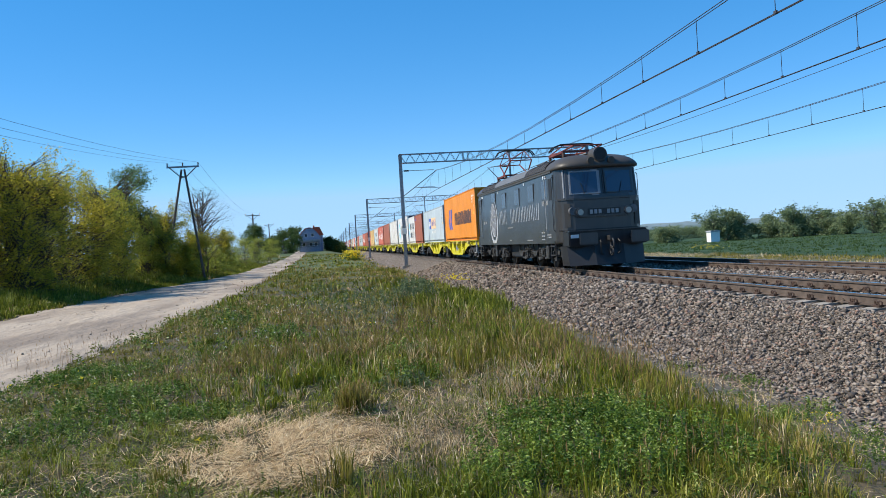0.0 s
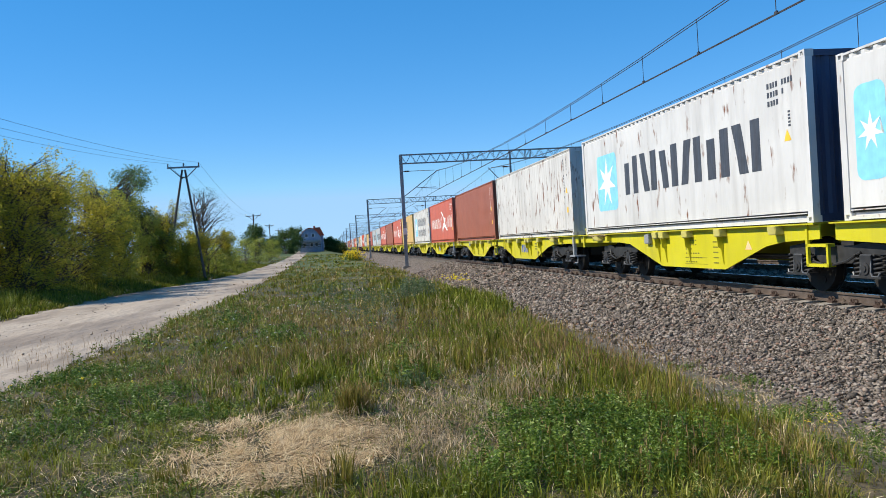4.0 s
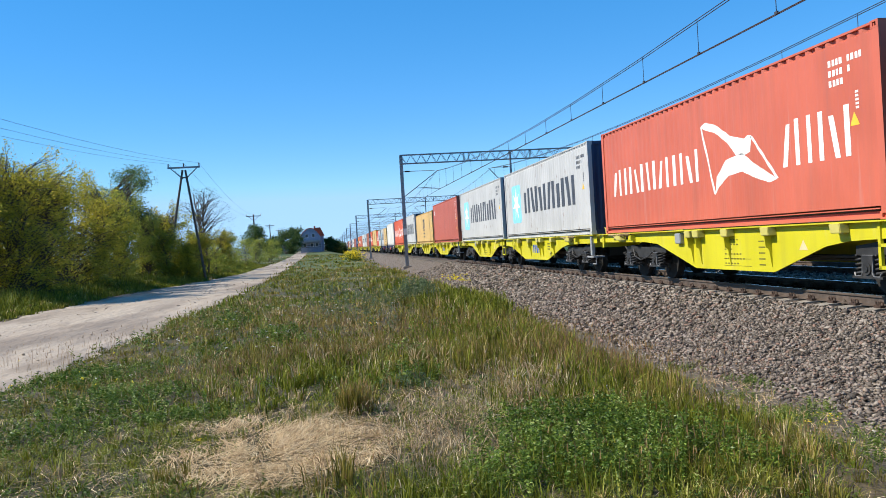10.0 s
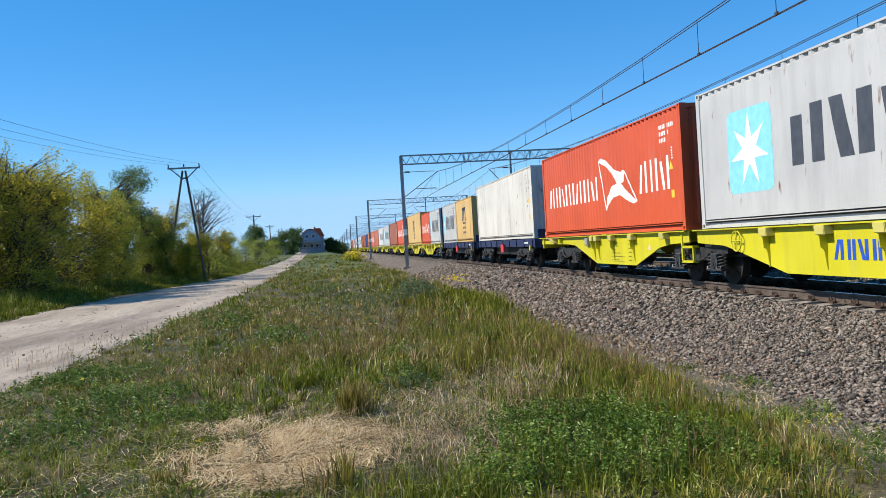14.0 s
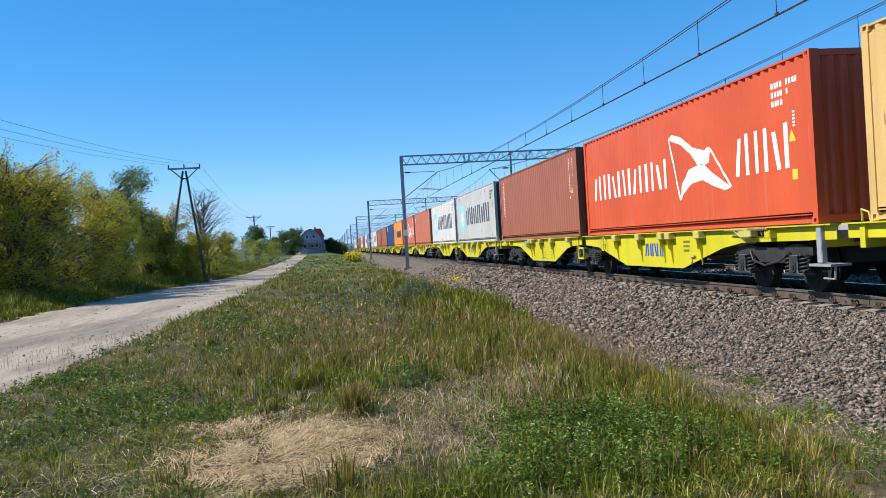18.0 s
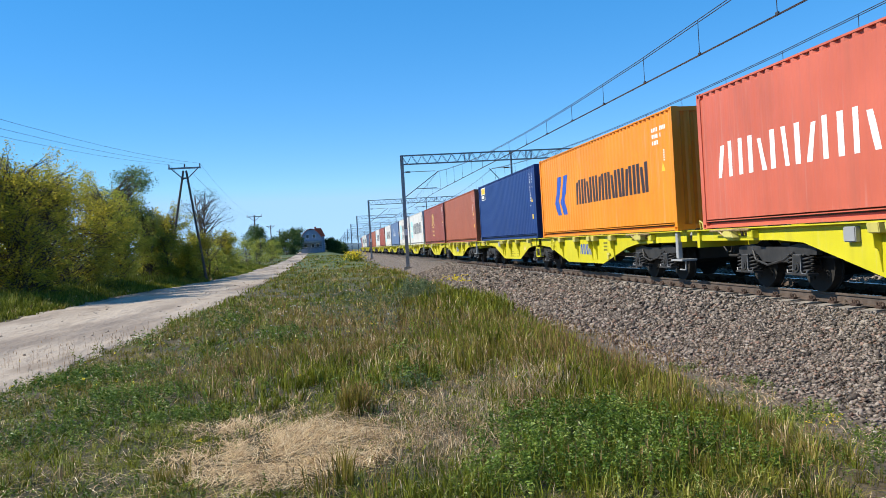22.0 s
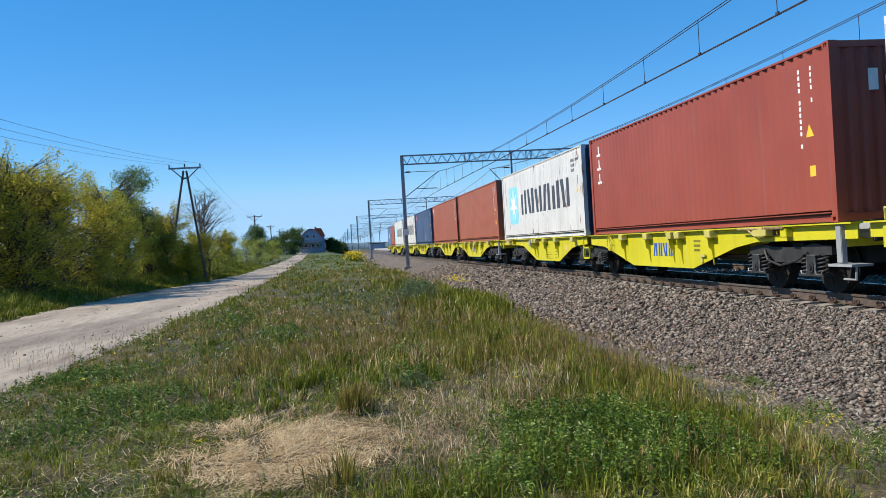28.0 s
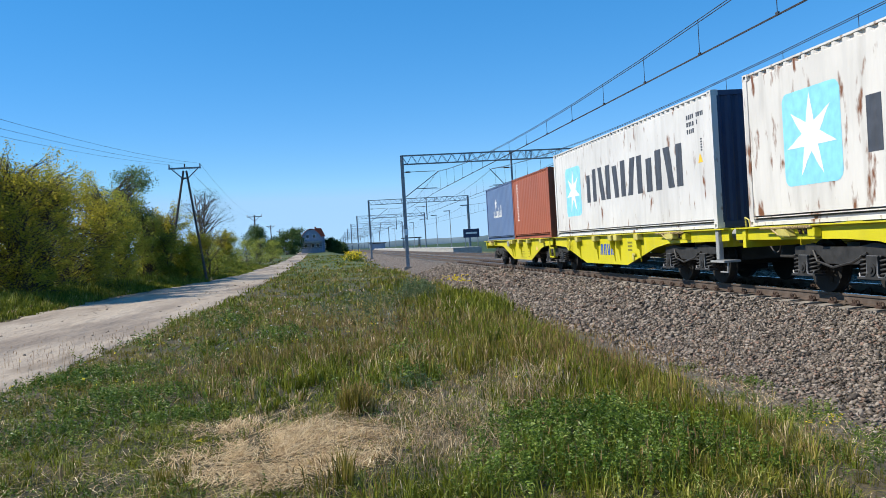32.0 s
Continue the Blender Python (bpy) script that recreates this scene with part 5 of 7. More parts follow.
def locomotive():
    lo = thing("electric_locomotive", "black six-axle electric locomotive with silver side markings", "locomotive")
    body = part("body", Kit().loft([loco_outline(0.93, 0.02, 0.0), loco_outline(1.0, 0, 0), loco_outline(2.35, 0, 0), loco_outline(3.45, 0.03, 0.16), loco_outline(3.5, 0.05, 0.18)]), BLACK, lo, "matt black body shell")
    part("roof", Kit().loft([loco_outline(3.44, 0.02, 0.10), loco_outline(3.46, -0.02, -0.02), loco_outline(3.53, -0.02, -0.05), loco_outline(3.64, 0.04, 0.02), loco_outline(3.76, 0.16, 0.16), loco_outline(3.88, 0.38, 0.42), loco_outline(3.95, 0.62, 0.75), loco_outline(3.99, 0.95, 1.2)]), ROOFGREY, lo, "dusty dark grey roof", smooth=True)
    for s in (-1, 1):
        for a, b, m in ((-6.3, -3.3, DARK), (-3.25, 2.7, PANELGREY), (2.75, 5.9, DARK)):
            o = [(s * 1.52, 3.55), (s * 1.475, 3.66), (s * 1.37, 3.775), (s * 1.14, 3.905), (s * 1.10, 3.86), (s * 1.32, 3.74), (s * 1.42, 3.64), (s * 1.47, 3.55)]
            p = part("roof_panel", Kit().prism(o, a, b, "y"), LOUVRE if m is DARK else m, lo, "dark louvred roof section" if m is DARK else "grey roof panel")
            if m is DARK:
                for i in range(9):
                    y = a + (b - a) * (i + 0.5) / 9
                    part("louvre", Kit().prism([(u * 1.004, w + 0.006) for u, w in o[:4]] + o[4:], y - 0.03, y + 0.03, "y"), DARK, p)
        part("eave_rail", Kit().box(min(s * 1.47, s * 1.50), max(s * 1.47, s * 1.50), -6.9, 6.9, 3.40, 3.455), ROOFGREY, lo)
        part("skirt_rail", Kit().box(min(s * 1.48, s * 1.50), max(s * 1.48, s * 1.50), -7.0, 7.0, 0.93, 1.0), BLACK, lo)
        for d in (-1, 1):
            yd = d * 6.72
            dr = part("cab_door", Kit().box(min(s * 1.475, s * 1.487), max(s * 1.475, s * 1.487), yd - 0.36, yd + 0.36, 1.25, 3.32), BLACK, lo, bevel=0.004)
            part("door_window", Kit().box(min(s * 1.487, s * 1.492), max(s * 1.487, s * 1.492), yd - 0.17, yd + 0.17, 2.45, 3.2), DARK, dr)
            for e in (-0.45, 0.45):
                part("handrail", Kit().path([(s * 1.48, yd + e, 1.35), (s * 1.55, yd + e, 1.4), (s * 1.55, yd + e, 3.2), (s * 1.48, yd + e, 3.25)], 0.016, 6), GREY if e * d < 0 else BLACK, lo)
            # steps below the door
            part("door_step", Kit().box(min(s * 1.25, s * 1.5), max(s * 1.25, s * 1.5), yd - 0.3, yd + 0.3, 0.50, 0.54).box(min(s * 1.25, s * 1.5), max(s * 1.25, s * 1.5), yd - 0.3, yd + 0.3, 0.82, 0.86).box(s * 1.45 - 0.02, s * 1.45 + 0.02, yd - 0.32, yd - 0.27, 0.4, 0.95).box(s * 1.45 - 0.02, s * 1.45 + 0.02, yd + 0.27, yd + 0.32, 0.4, 0.95), CAST, lo)
        for yc, w in ((-5.95, 0.42), (-3.89, 0.46), (-1.52, 0.46), (1.0, 0.43)):
            win = part("side_window", Kit().box(min(s * 1.472, s * 1.486), max(s * 1.472, s * 1.486), yc - w, yc + w, 2.5, 3.22), BLACK, lo, bevel=0.004)
            part("pane", Kit().box(min(s * 1.486, s * 1.489), max(s * 1.486, s * 1.489), yc - w + 0.05, yc + w - 0.05, 2.55, 3.17), BLINDGLASS, win)
        win = part("side_window", Kit().box(min(s * 1.472, s * 1.486), max(s * 1.472, s * 1.486), 2.82, 3.74, 2.9, 3.37), BLACK, lo)
        part("pane", Kit().box(min(s * 1.486, s * 1.489), max(s * 1.486, s * 1.489), 2.87, 3.69, 2.95, 3.32), BLINDGLASS, win)
        for yc in (-6.1, -5.9, -2.9, 2.2, 5.9, 6.1):
            part("small_sticker", Kit().box(min(s * 1.482, s * 1.485), max(s * 1.482, s * 1.485), yc, yc + 0.08, 3.25, 3.36), WHITE_MARK, lo)
    # side marks on the lit side
    xf = -1.486

    def put(k, y0, y1, z0, z1):
        return k.box(xf - 0.003, xf, y0, y1, z0, z1)

    k = Kit()
    for y, n, p in ((2.11, 3, 0.56), (-0.28, 9, 0.552)):
        for i in range(n):
            a, d = y - i * p, (0.0, 0.05, 0.0, -0.06, 0.0)[i % 5]
            put(k, a - 0.06, a, 1.83, 2.44)
            hi = (2.44, 2.36, 2.44, 2.30)[i % 4]
            k.prism([(a - p * 0.62 - d, 1.83), (a - p * 0.62 + 0.055 - d, 1.83), (a - p * 0.62 + 0.055 + d, hi), (a - p * 0.62 + d, hi)], xf - 0.003, xf)
    part("lettering", k, SILVER, lo, "row of slim silver bars")
    k = Kit()
    for yc in (-6.35, 5.1):
        for i in range(7):
            if i != 3:
                put(k, yc + i * 0.12, yc + i * 0.12 + 0.075, 2.30 if yc < 0 else 1.95, 2.47 if yc < 0 else 2.09)
    for yc, n in ((-5.75, 3), (-5.5, 3)):
        for j in range(n):
            put(k, yc, yc + 0.2, 1.07 + j * 0.12, 1.11 + j * 0.12)
    for yc, n, z in ((-6.6, 5, 1.22), (-6.6, 5, 1.14), (-0.6, 9, 1.62), (-3.9, 8, 1.05), (-0.3, 4, 1.08), (4.6, 2, 1.1)):
        for i in range(n):
            put(k, yc + i * 0.11, yc + i * 0.11 + 0.07, z, z + 0.045)
    part("data_marks", k, FAINTGREY, lo, "small silver data bars")
    # globe emblem
    cy, cz = 3.42, 2.08
    k = Kit().prism([(cy + 0.66 * math.cos(a), cz + 0.80 * math.sin(a)) for a in [i * 6.2832 / 32 for i in range(32)]], xf - 0.002, xf)
    em = part("globe_emblem", k, MIDGREY, lo, "grey globe with silver grid lines")
    k = Kit()
    for f in (-0.75, -0.4, 0, 0.4, 0.75):
        pts = [(xf - 0.006, cy + 0.66 * f * math.cos(a) + 0.12 * math.sin(a), cz + 0.80 * math.sin(a)) for a in [-1.4 + 2.8 * i / 10 for i in range(11)]]
        k.path(pts, 0.010, 4)
        w = 0.66 * math.sqrt(max(0.05, 1 - f * f))
        k.path([(xf - 0.006, cy + w * u, cz + 0.80 * f + 0.15 * u - 0.1 * (1 - u * u)) for u in [-1 + 2 * i / 8 for i in range(9)]], 0.010, 4)
    part("grid_line", k, SILVER, em)
    k = Kit()
    for i in range(26):
        a0, a1 = radians(120 + 250 * i / 26), radians(120 + 250 * (i + 1) / 26)
        w = 0.05 + 0.16 * math.sin(math.pi * i / 26)
        o = [(cy + (0.80 + w * q) * math.cos(a) * 0.98, cz + (0.95 + w * q) * math.sin(a)) for a, q in ((a0, 0), (a1, 0), (a1, 1), (a0, 1))]
        k.prism(o, xf - 0.003, xf)
    part("emblem_ring", k, SILVER, em)
    # both cab fronts
    for d in (-1, 1):
        fy = d * FACE_Y
        for s in (-1, 1):
            x0, x1 = sorted((s * 0.05, s * 1.16))
            tilt = pose(0, fy - d * 0.025, 2.95, 8.3 * d, 0, -d * s * 7)
            o1, o2 = d * 0.03, -d * 0.08
            # frames and pillars: sunlit side painted grey, shaded side black
            f = part("windscreen", Kit().box(x0, x1, min(o1, o2), max(o1, o2), -0.45, 0.45), FRAME_LIT if s < 0 else BLACK, lo, "windscreen with its frame painted sunlit grey" if s < 0 else "windscreen with its frame painted shaded black", bevel=0.05, at=tilt)
            o1, o2 = d * 0.036, -d * 0.06
            part("pane", Kit().box(x0 + 0.075, x1 - 0.075, min(o1, o2), max(o1, o2), -0.385, 0.385), CABGLASS, f, bevel=0.03)
            part("wiper", Kit().rod((s * 0.6, d * 0.05, -0.40), (s * 0.72, d * 0.05, -0.02), 0.010, 5), DARK, f)
            h = part("headlight", Kit().rod((s * 0.84, fy - d * 0.25, 1.94), (s * 0.84, fy + d * 0.16, 1.94), 0.135, 20), BLACK, lo, "round headlight in the nose fairing")
            part("lens", Kit().rod((s * 0.84, fy + d * 0.155, 1.94), (s * 0.84, fy + d * 0.175, 1.94), 0.10, 18), LENS, h)
            part("marker_light", Kit().rod((s * 1.06, fy - d * 0.45, 1.99), (s * 1.06, fy + d * 0.06, 1.99), 0.15, 18, 0.135), GRIME, lo, "grey marker light housing")
            part("screen_pillar", Kit().rod((s * 1.27, fy - d * 0.20, 2.45), (s * 1.25, fy - d * 0.32, 3.40), 0.035, 8), FRAME_LIT if s < 0 else BLACK, lo)
            part("horn", Kit().rod((s * 0.36, fy - d * 0.3, 3.70), (s * 0.36, fy + d * 0.10, 3.66), 0.05, 12, 0.12), ROOFGREY, lo)
            b = part("buffer", Kit().rod((s * 0.875, fy, 1.05), (s * 0.875, fy + d * 0.85, 1.05), 0.13, 14), BLACK, lo)
            part("buffer_head", Kit().box(s * 0.875 - 0.31, s * 0.875 + 0.31, min(fy + d * 0.95, fy + d * 1.0), max(fy + d * 0.95, fy + d * 1.0), 0.86, 1.24).rod((s * 0.875, fy + d * 0.84, 1.05), (s * 0.875, fy + d * 0.96, 1.05), 0.1, 12), BLACK, b, bevel=0.02)
            part("hose", Kit().path([(s * 0.3, fy + d * 0.42, 1.0), (s * 0.33, fy + d * 0.58, 0.9), (s * 0.33, fy + d * 0.55, 0.55), (s * 0.25, fy + d * 0.48, 0.5)], 0.028, 6), DARK, lo)
        part("top_lamp", Kit().rod((0, fy - d * 0.6, 3.90), (0, fy + d * 0.03, 3.88), 0.24, 24), ROOFGREY, lo, "large central roof headlight", bevel=0.0)
        part("top_lens", Kit().rod((0, fy + d * 0.02, 3.88), (0, fy + d * 0.045, 3.88), 0.195, 24), DARK, lo)
        oval = [(e * (0.86 + 0.17 * math.cos(q)), 1.94 + 0.17 * math.sin(q) * e) for e in (1, -1) for q in [math.pi * (i / 8 - 0.5) for i in range(9)]]
        part("light_fairing", Kit().prism(oval, fy - d * 0.25, fy + d * 0.10, "y"), BLACK, lo, "raised oval light fairing across the nose", bevel=0.02)
        part("number_panel", Kit().box(-0.58, 0.58, min(fy + d * 0.08, fy + d * 0.115), max(fy + d * 0.08, fy + d * 0.115), 1.83, 2.05), NOSEBLACK, lo, bevel=0.01)
        rim = [(x, y * d / -1) for x, y, z in loco_outline(0, -0.015, -0.035) if y < -7.3]
        part("brow", Kit().prism(rim, 2.37, 2.43, "z"), BLACK, lo, "black ledge under the windscreens")
        part("nose_seam", Kit().prism(rim, 1.34, 1.37, "z"), NOSEBLACK, lo)
        # paler panels added on the nose corners, standing in for a sunlit facet
        for s in (-1, 1):
            part("nose_panel", Kit().box(s * 1.20 - 0.10, s * 1.20 + 0.10, -0.006, 0.006, 1.45, 2.25), ROOFGREY, lo, bevel=0.004, at=Matrix.Translation((s * 0.02, fy - d * 0.10, 0)) @ Matrix.Translation((s * 1.2, 0, 0)) @ Matrix.Rotation(-d * s * radians(22), 4, "Z") @ Matrix.Translation((-s * 1.2, 0, 0)))
        k = Kit()
        for i in range(7):
            if i != 3:
                k.box(-0.5 + i * 0.15, -0.5 + i * 0.15 + 0.10, min(fy + d * 0.115, fy + d * 0.121), max(fy + d * 0.115, fy + d * 0.121), 1.87, 2.01)
        part("number_bars", k, FAINTGREY, lo)
        part("buffer_beam", Kit().box(-1.36, 1.36, min(fy - d * 0.4, fy + d * 0.38), max(fy - d * 0.4, fy + d * 0.38), 0.80, 1.30), NOSEBLACK, lo, bevel=0.03)
        part("step_plate", Kit().box(-1.36, 1.36, min(fy - d * 0.05, fy + d * 0.45), max(fy - d * 0.05, fy + d * 0.45), 1.30, 1.33), BLACK, lo)
        part("coupling_hook", Kit().box(-0.07, 0.07, min(fy, fy + d * 0.75), max(fy, fy + d * 0.75), 0.97, 1.12).ring((0, fy + d * 0.72, 0.85), (1, 0, 0), 0.16, 0.03, 14, 6).ring((0, fy + d * 0.66, 0.60), (1, 0, 0), 0.14, 0.03, 14, 6), CAST, lo)
        part("white_label", Kit().box(-1.30, -1.02, min(fy + d * 0.38, fy + d * 0.385), max(fy + d * 0.38, fy + d * 0.385), 1.08, 1.20), WHITE_MARK, lo)
        plough = [(-1.42, 7.5), (-1.34, 7.95), (-0.5, 8.35), (0.5, 8.35), (1.34, 7.95), (1.42, 7.5)]
        top = [(x, d * (y - 0.05), 0.82) for x, y in plough]
        low = [(x * 0.98, d * (y + 0.12), 0.16) for x, y in plough]
        bl = [(x * 0.98, d * (y + 0.04), 0.16) for x, y in plough]
        bt = [(x, d * (y - 0.13), 0.82) for x, y in plough]
        k = Kit()
        for i in range(5):
            k.add([top[i], top[i + 1], low[i + 1], low[i], bt[i], bt[i + 1], bl[i + 1], bl[i]], [(0, 1, 2, 3), (4, 7, 6, 5), (0, 4, 5, 1), (3, 2, 6, 7), (0, 3, 7, 4), (1, 5, 6, 2)])
        part("snow_plough", k, NOSEBLACK, lo, "black steel snow plough")
    # running gear
    for c in (-4.6, 4.6):
        bg = part("bogie", Kit().box(-1.0, 1.0, -3.1, 3.1, 0.55, 0.85), DARK, lo, "six-wheeled motor bogie", at=(0, c, 0))
        for s in (-1, 1):
            part("side_frame", Kit().prism([(-3.0, 0.62), (-3.0, 0.84), (-1.6, 0.92), (1.6, 0.92), (3.0, 0.84), (3.0, 0.62), (1.3, 0.55), (-1.3, 0.55)], min(s * 1.05, s * 1.17), max(s * 1.05, s * 1.17)), GEAR, bg)
            for e in (-2.3, 0, 2.3):
                part("axle_box", Kit().box(s * 1.18 - 0.12, s * 1.18 + 0.12, e - 0.2, e + 0.2, 0.45, 0.80).rod((s * 1.2, e, 0.62), (s * 1.34, e, 0.62), 0.12, 12), GEAR, bg)
                for q in (-0.38, 0.38):
                    part("coil_spring", Kit().path([(0.085 * math.cos(j * 0.785), 0.085 * math.sin(j * 0.785), j * 0.0085) for j in range(37)], 0.022, 5), GEAR, bg, at=(s * 1.2, e + q, 0.42))
                    part("spring_seat", Kit().rod((s * 1.2, e + q, 0.36), (s * 1.2, e + q, 0.42), 0.13, 12).rod((s * 1.2, e + q, 0.73), (s * 1.2, e + q, 0.80), 0.13, 12), GEAR, bg)
                k = Kit()
                for j in range(5):
                    k.box(s * 1.27 - 0.05, s * 1.27 + 0.05, e + 1.15 - 0.42 + j * 0.06, e + 1.15 + 0.42 - j * 0.06, 0.62 - j * 0.045, 0.655 - j * 0.045)
                part("leaf_spring", k, GEAR, bg)
                part("hanger", Kit().rod((s * 1.27, e + 0.75, 0.62), (s * 1.27, e + 0.75, 0.95), 0.03, 6).rod((s * 1.27, e + 1.55, 0.62), (s * 1.27, e + 1.55, 0.95), 0.03, 6), GEAR, bg)
                part("brake_rigging", Kit().rod((s * 1.22, e + 0.75, 0.90), (s * 1.22, e + 0.7, 0.35), 0.035, 6).rod((s * 1.22, e + 0.7, 0.35), (s * 1.22, e + 1.2, 0.42), 0.03, 6).box(s * 1.2 - 0.06, s * 1.2 + 0.06, e + 0.6, e + 0.85, 0.3, 0.42), GEAR, bg)
            part("sand_box", Kit().box(s * 1.25 - 0.16, s * 1.25 + 0.16, -1.25, -0.85, 0.38, 0.92), GEAR, bg, bevel=0.02)
            part("step_frame", Kit().box(s * 1.35 - 0.08, s * 1.35 + 0.08, 2.05, 2.75, 0.36, 0.40).box(s * 1.35 - 0.08, s * 1.35 + 0.08, 2.05, 2.75, 0.62, 0.66).box(s * 1.38 - 0.02, s * 1.38 + 0.02, 2.0, 2.08, 0.36, 1.3), GEAR, bg)
        for e in (-2.3, 0, 2.3):
            wheelset(bg, e, 0.625, "driving_wheelset")
    part("underfloor_tank", Kit().box(-1.1, 1.1, -1.7, 1.7, 0.35, 0.92), DARK, lo, bevel=0.05)
    # roof gear
    for y0, up in ((-5.1, False), (4.6, True)):
        pg = part("pantograph", Kit().box(-0.75, 0.75, y0 - 0.95, y0 - 0.85, 4.16, 4.24).box(-0.75, 0.75, y0 + 0.85, y0 + 0.95, 4.16, 4.24).box(-0.75, -0.65, y0 - 0.9, y0 + 0.9, 4.16, 4.24).box(0.65, 0.75, y0 - 0.9, y0 + 0.9, 4.16, 4.24), PANTO, lo, "raised diamond pantograph" if up else "lowered diamond pantograph")
        for x in (-0.7, 0.7):
            for yy in (-0.9, 0.9):
                part("insulator", Kit().rod((x, y0 + yy, 3.93), (x, y0 + yy, 4.17), 0.075, 10, 0.05), RUSTY, pg)
        zk, yk, zt = (4.86, 1.25, 5.42) if up else (4.34, 1.55, 4.50)
        for s in (-1, 1):
            k = Kit()
            for x in (-0.6, 0.6):
                k.rod((x, y0 - s * 0.25, 4.24), (x * 0.85, y0 + s * yk, zk), 0.032, 6)
                k.rod((x * 0.85, y0 + s * yk, zk), (x * 0.75, y0 + s * 0.12, zt), 0.022, 6)
            k.rod((-0.5, y0 + s * yk, zk), (0.5, y0 + s * yk, zk), 0.025, 6).rod((-0.5, y0 + s * yk, zk), (0.45, y0 + s * 0.12, zt), 0.016, 5)
            part("arm", k, PANTO, pg)
        k = Kit()
        for s in (-1, 1):
            yy = y0 + s * 0.16
            k.path([(-0.95, yy, zt - 0.22), (-0.82, yy, zt - 0.04), (-0.55, yy, zt + 0.05), (0.55, yy, zt + 0.05), (0.82, yy, zt - 0.04), (0.95, yy, zt - 0.22)], 0.028, 6)
        part("contact_shoe", k, DARK, pg)
    part("roof_cable", Kit().path([(0.5, -3.6, 4.25), (0.5, 3.9, 4.25)], 0.02, 6).path([(-0.4, -3.6, 4.2), (-0.4, 3.9, 4.2)], 0.015, 6), RUSTY, lo)
    for yy in (-3, -1, 1, 3):
        part("roof_insulator", Kit().rod((0.5, yy, 3.9), (0.5, yy, 4.25), 0.06, 8), RUSTY, lo)
    part("roof_box", Kit().box(-0.5, 0.4, -2.6, -1.4, 3.92, 4.18).box(-0.4, 0.3, 0.5, 2.2, 3.92, 4.12), ROOFGREY, lo, bevel=0.03)
    part("walkway", Kit().box(-0.25, 0.25, -7.2, 7.2, 3.985, 4.02), GALV, lo)
    return lo

# ---- containers ----
L40, L20, CW, ZB = 12.192, 6.058, 2.438, 1.2


def side_panel(length, height, depth=0.008, pitch=0.2785):
    """One corrugated side wall, facing -x, standing at x = 0."""
    y, pts, d = 0.10, [(0.10, 0.0)], 0
    n = max(1, round((length - 0.2) / pitch))
    p = (length - 0.2) / n
    for i in range(n):
        y0 = 0.10 + i * p
        pts += [(y0 + p * 0.28, 0.0), (y0 + p * 0.50, depth), (y0 + p * 0.78, depth), (y0 + p, 0.0)]
    k = Kit()
    # the grooves run out deeper under the top rail
    rows = ((0.195, 1.0), (height - 0.135, 1.0), (height - 0.115, 6.0), (height - 0.04, 6.0))
    vs = [(x * f, y, z) for y, x in pts for z, f in rows]
    k.add(vs, [(4 * i + j, 4 * i + j + 1, 4 * i + j + 5, 4 * i + j + 4) for i in range(len(pts) - 1) for j in range(3)])
    return k


CONT_PARTS = {}


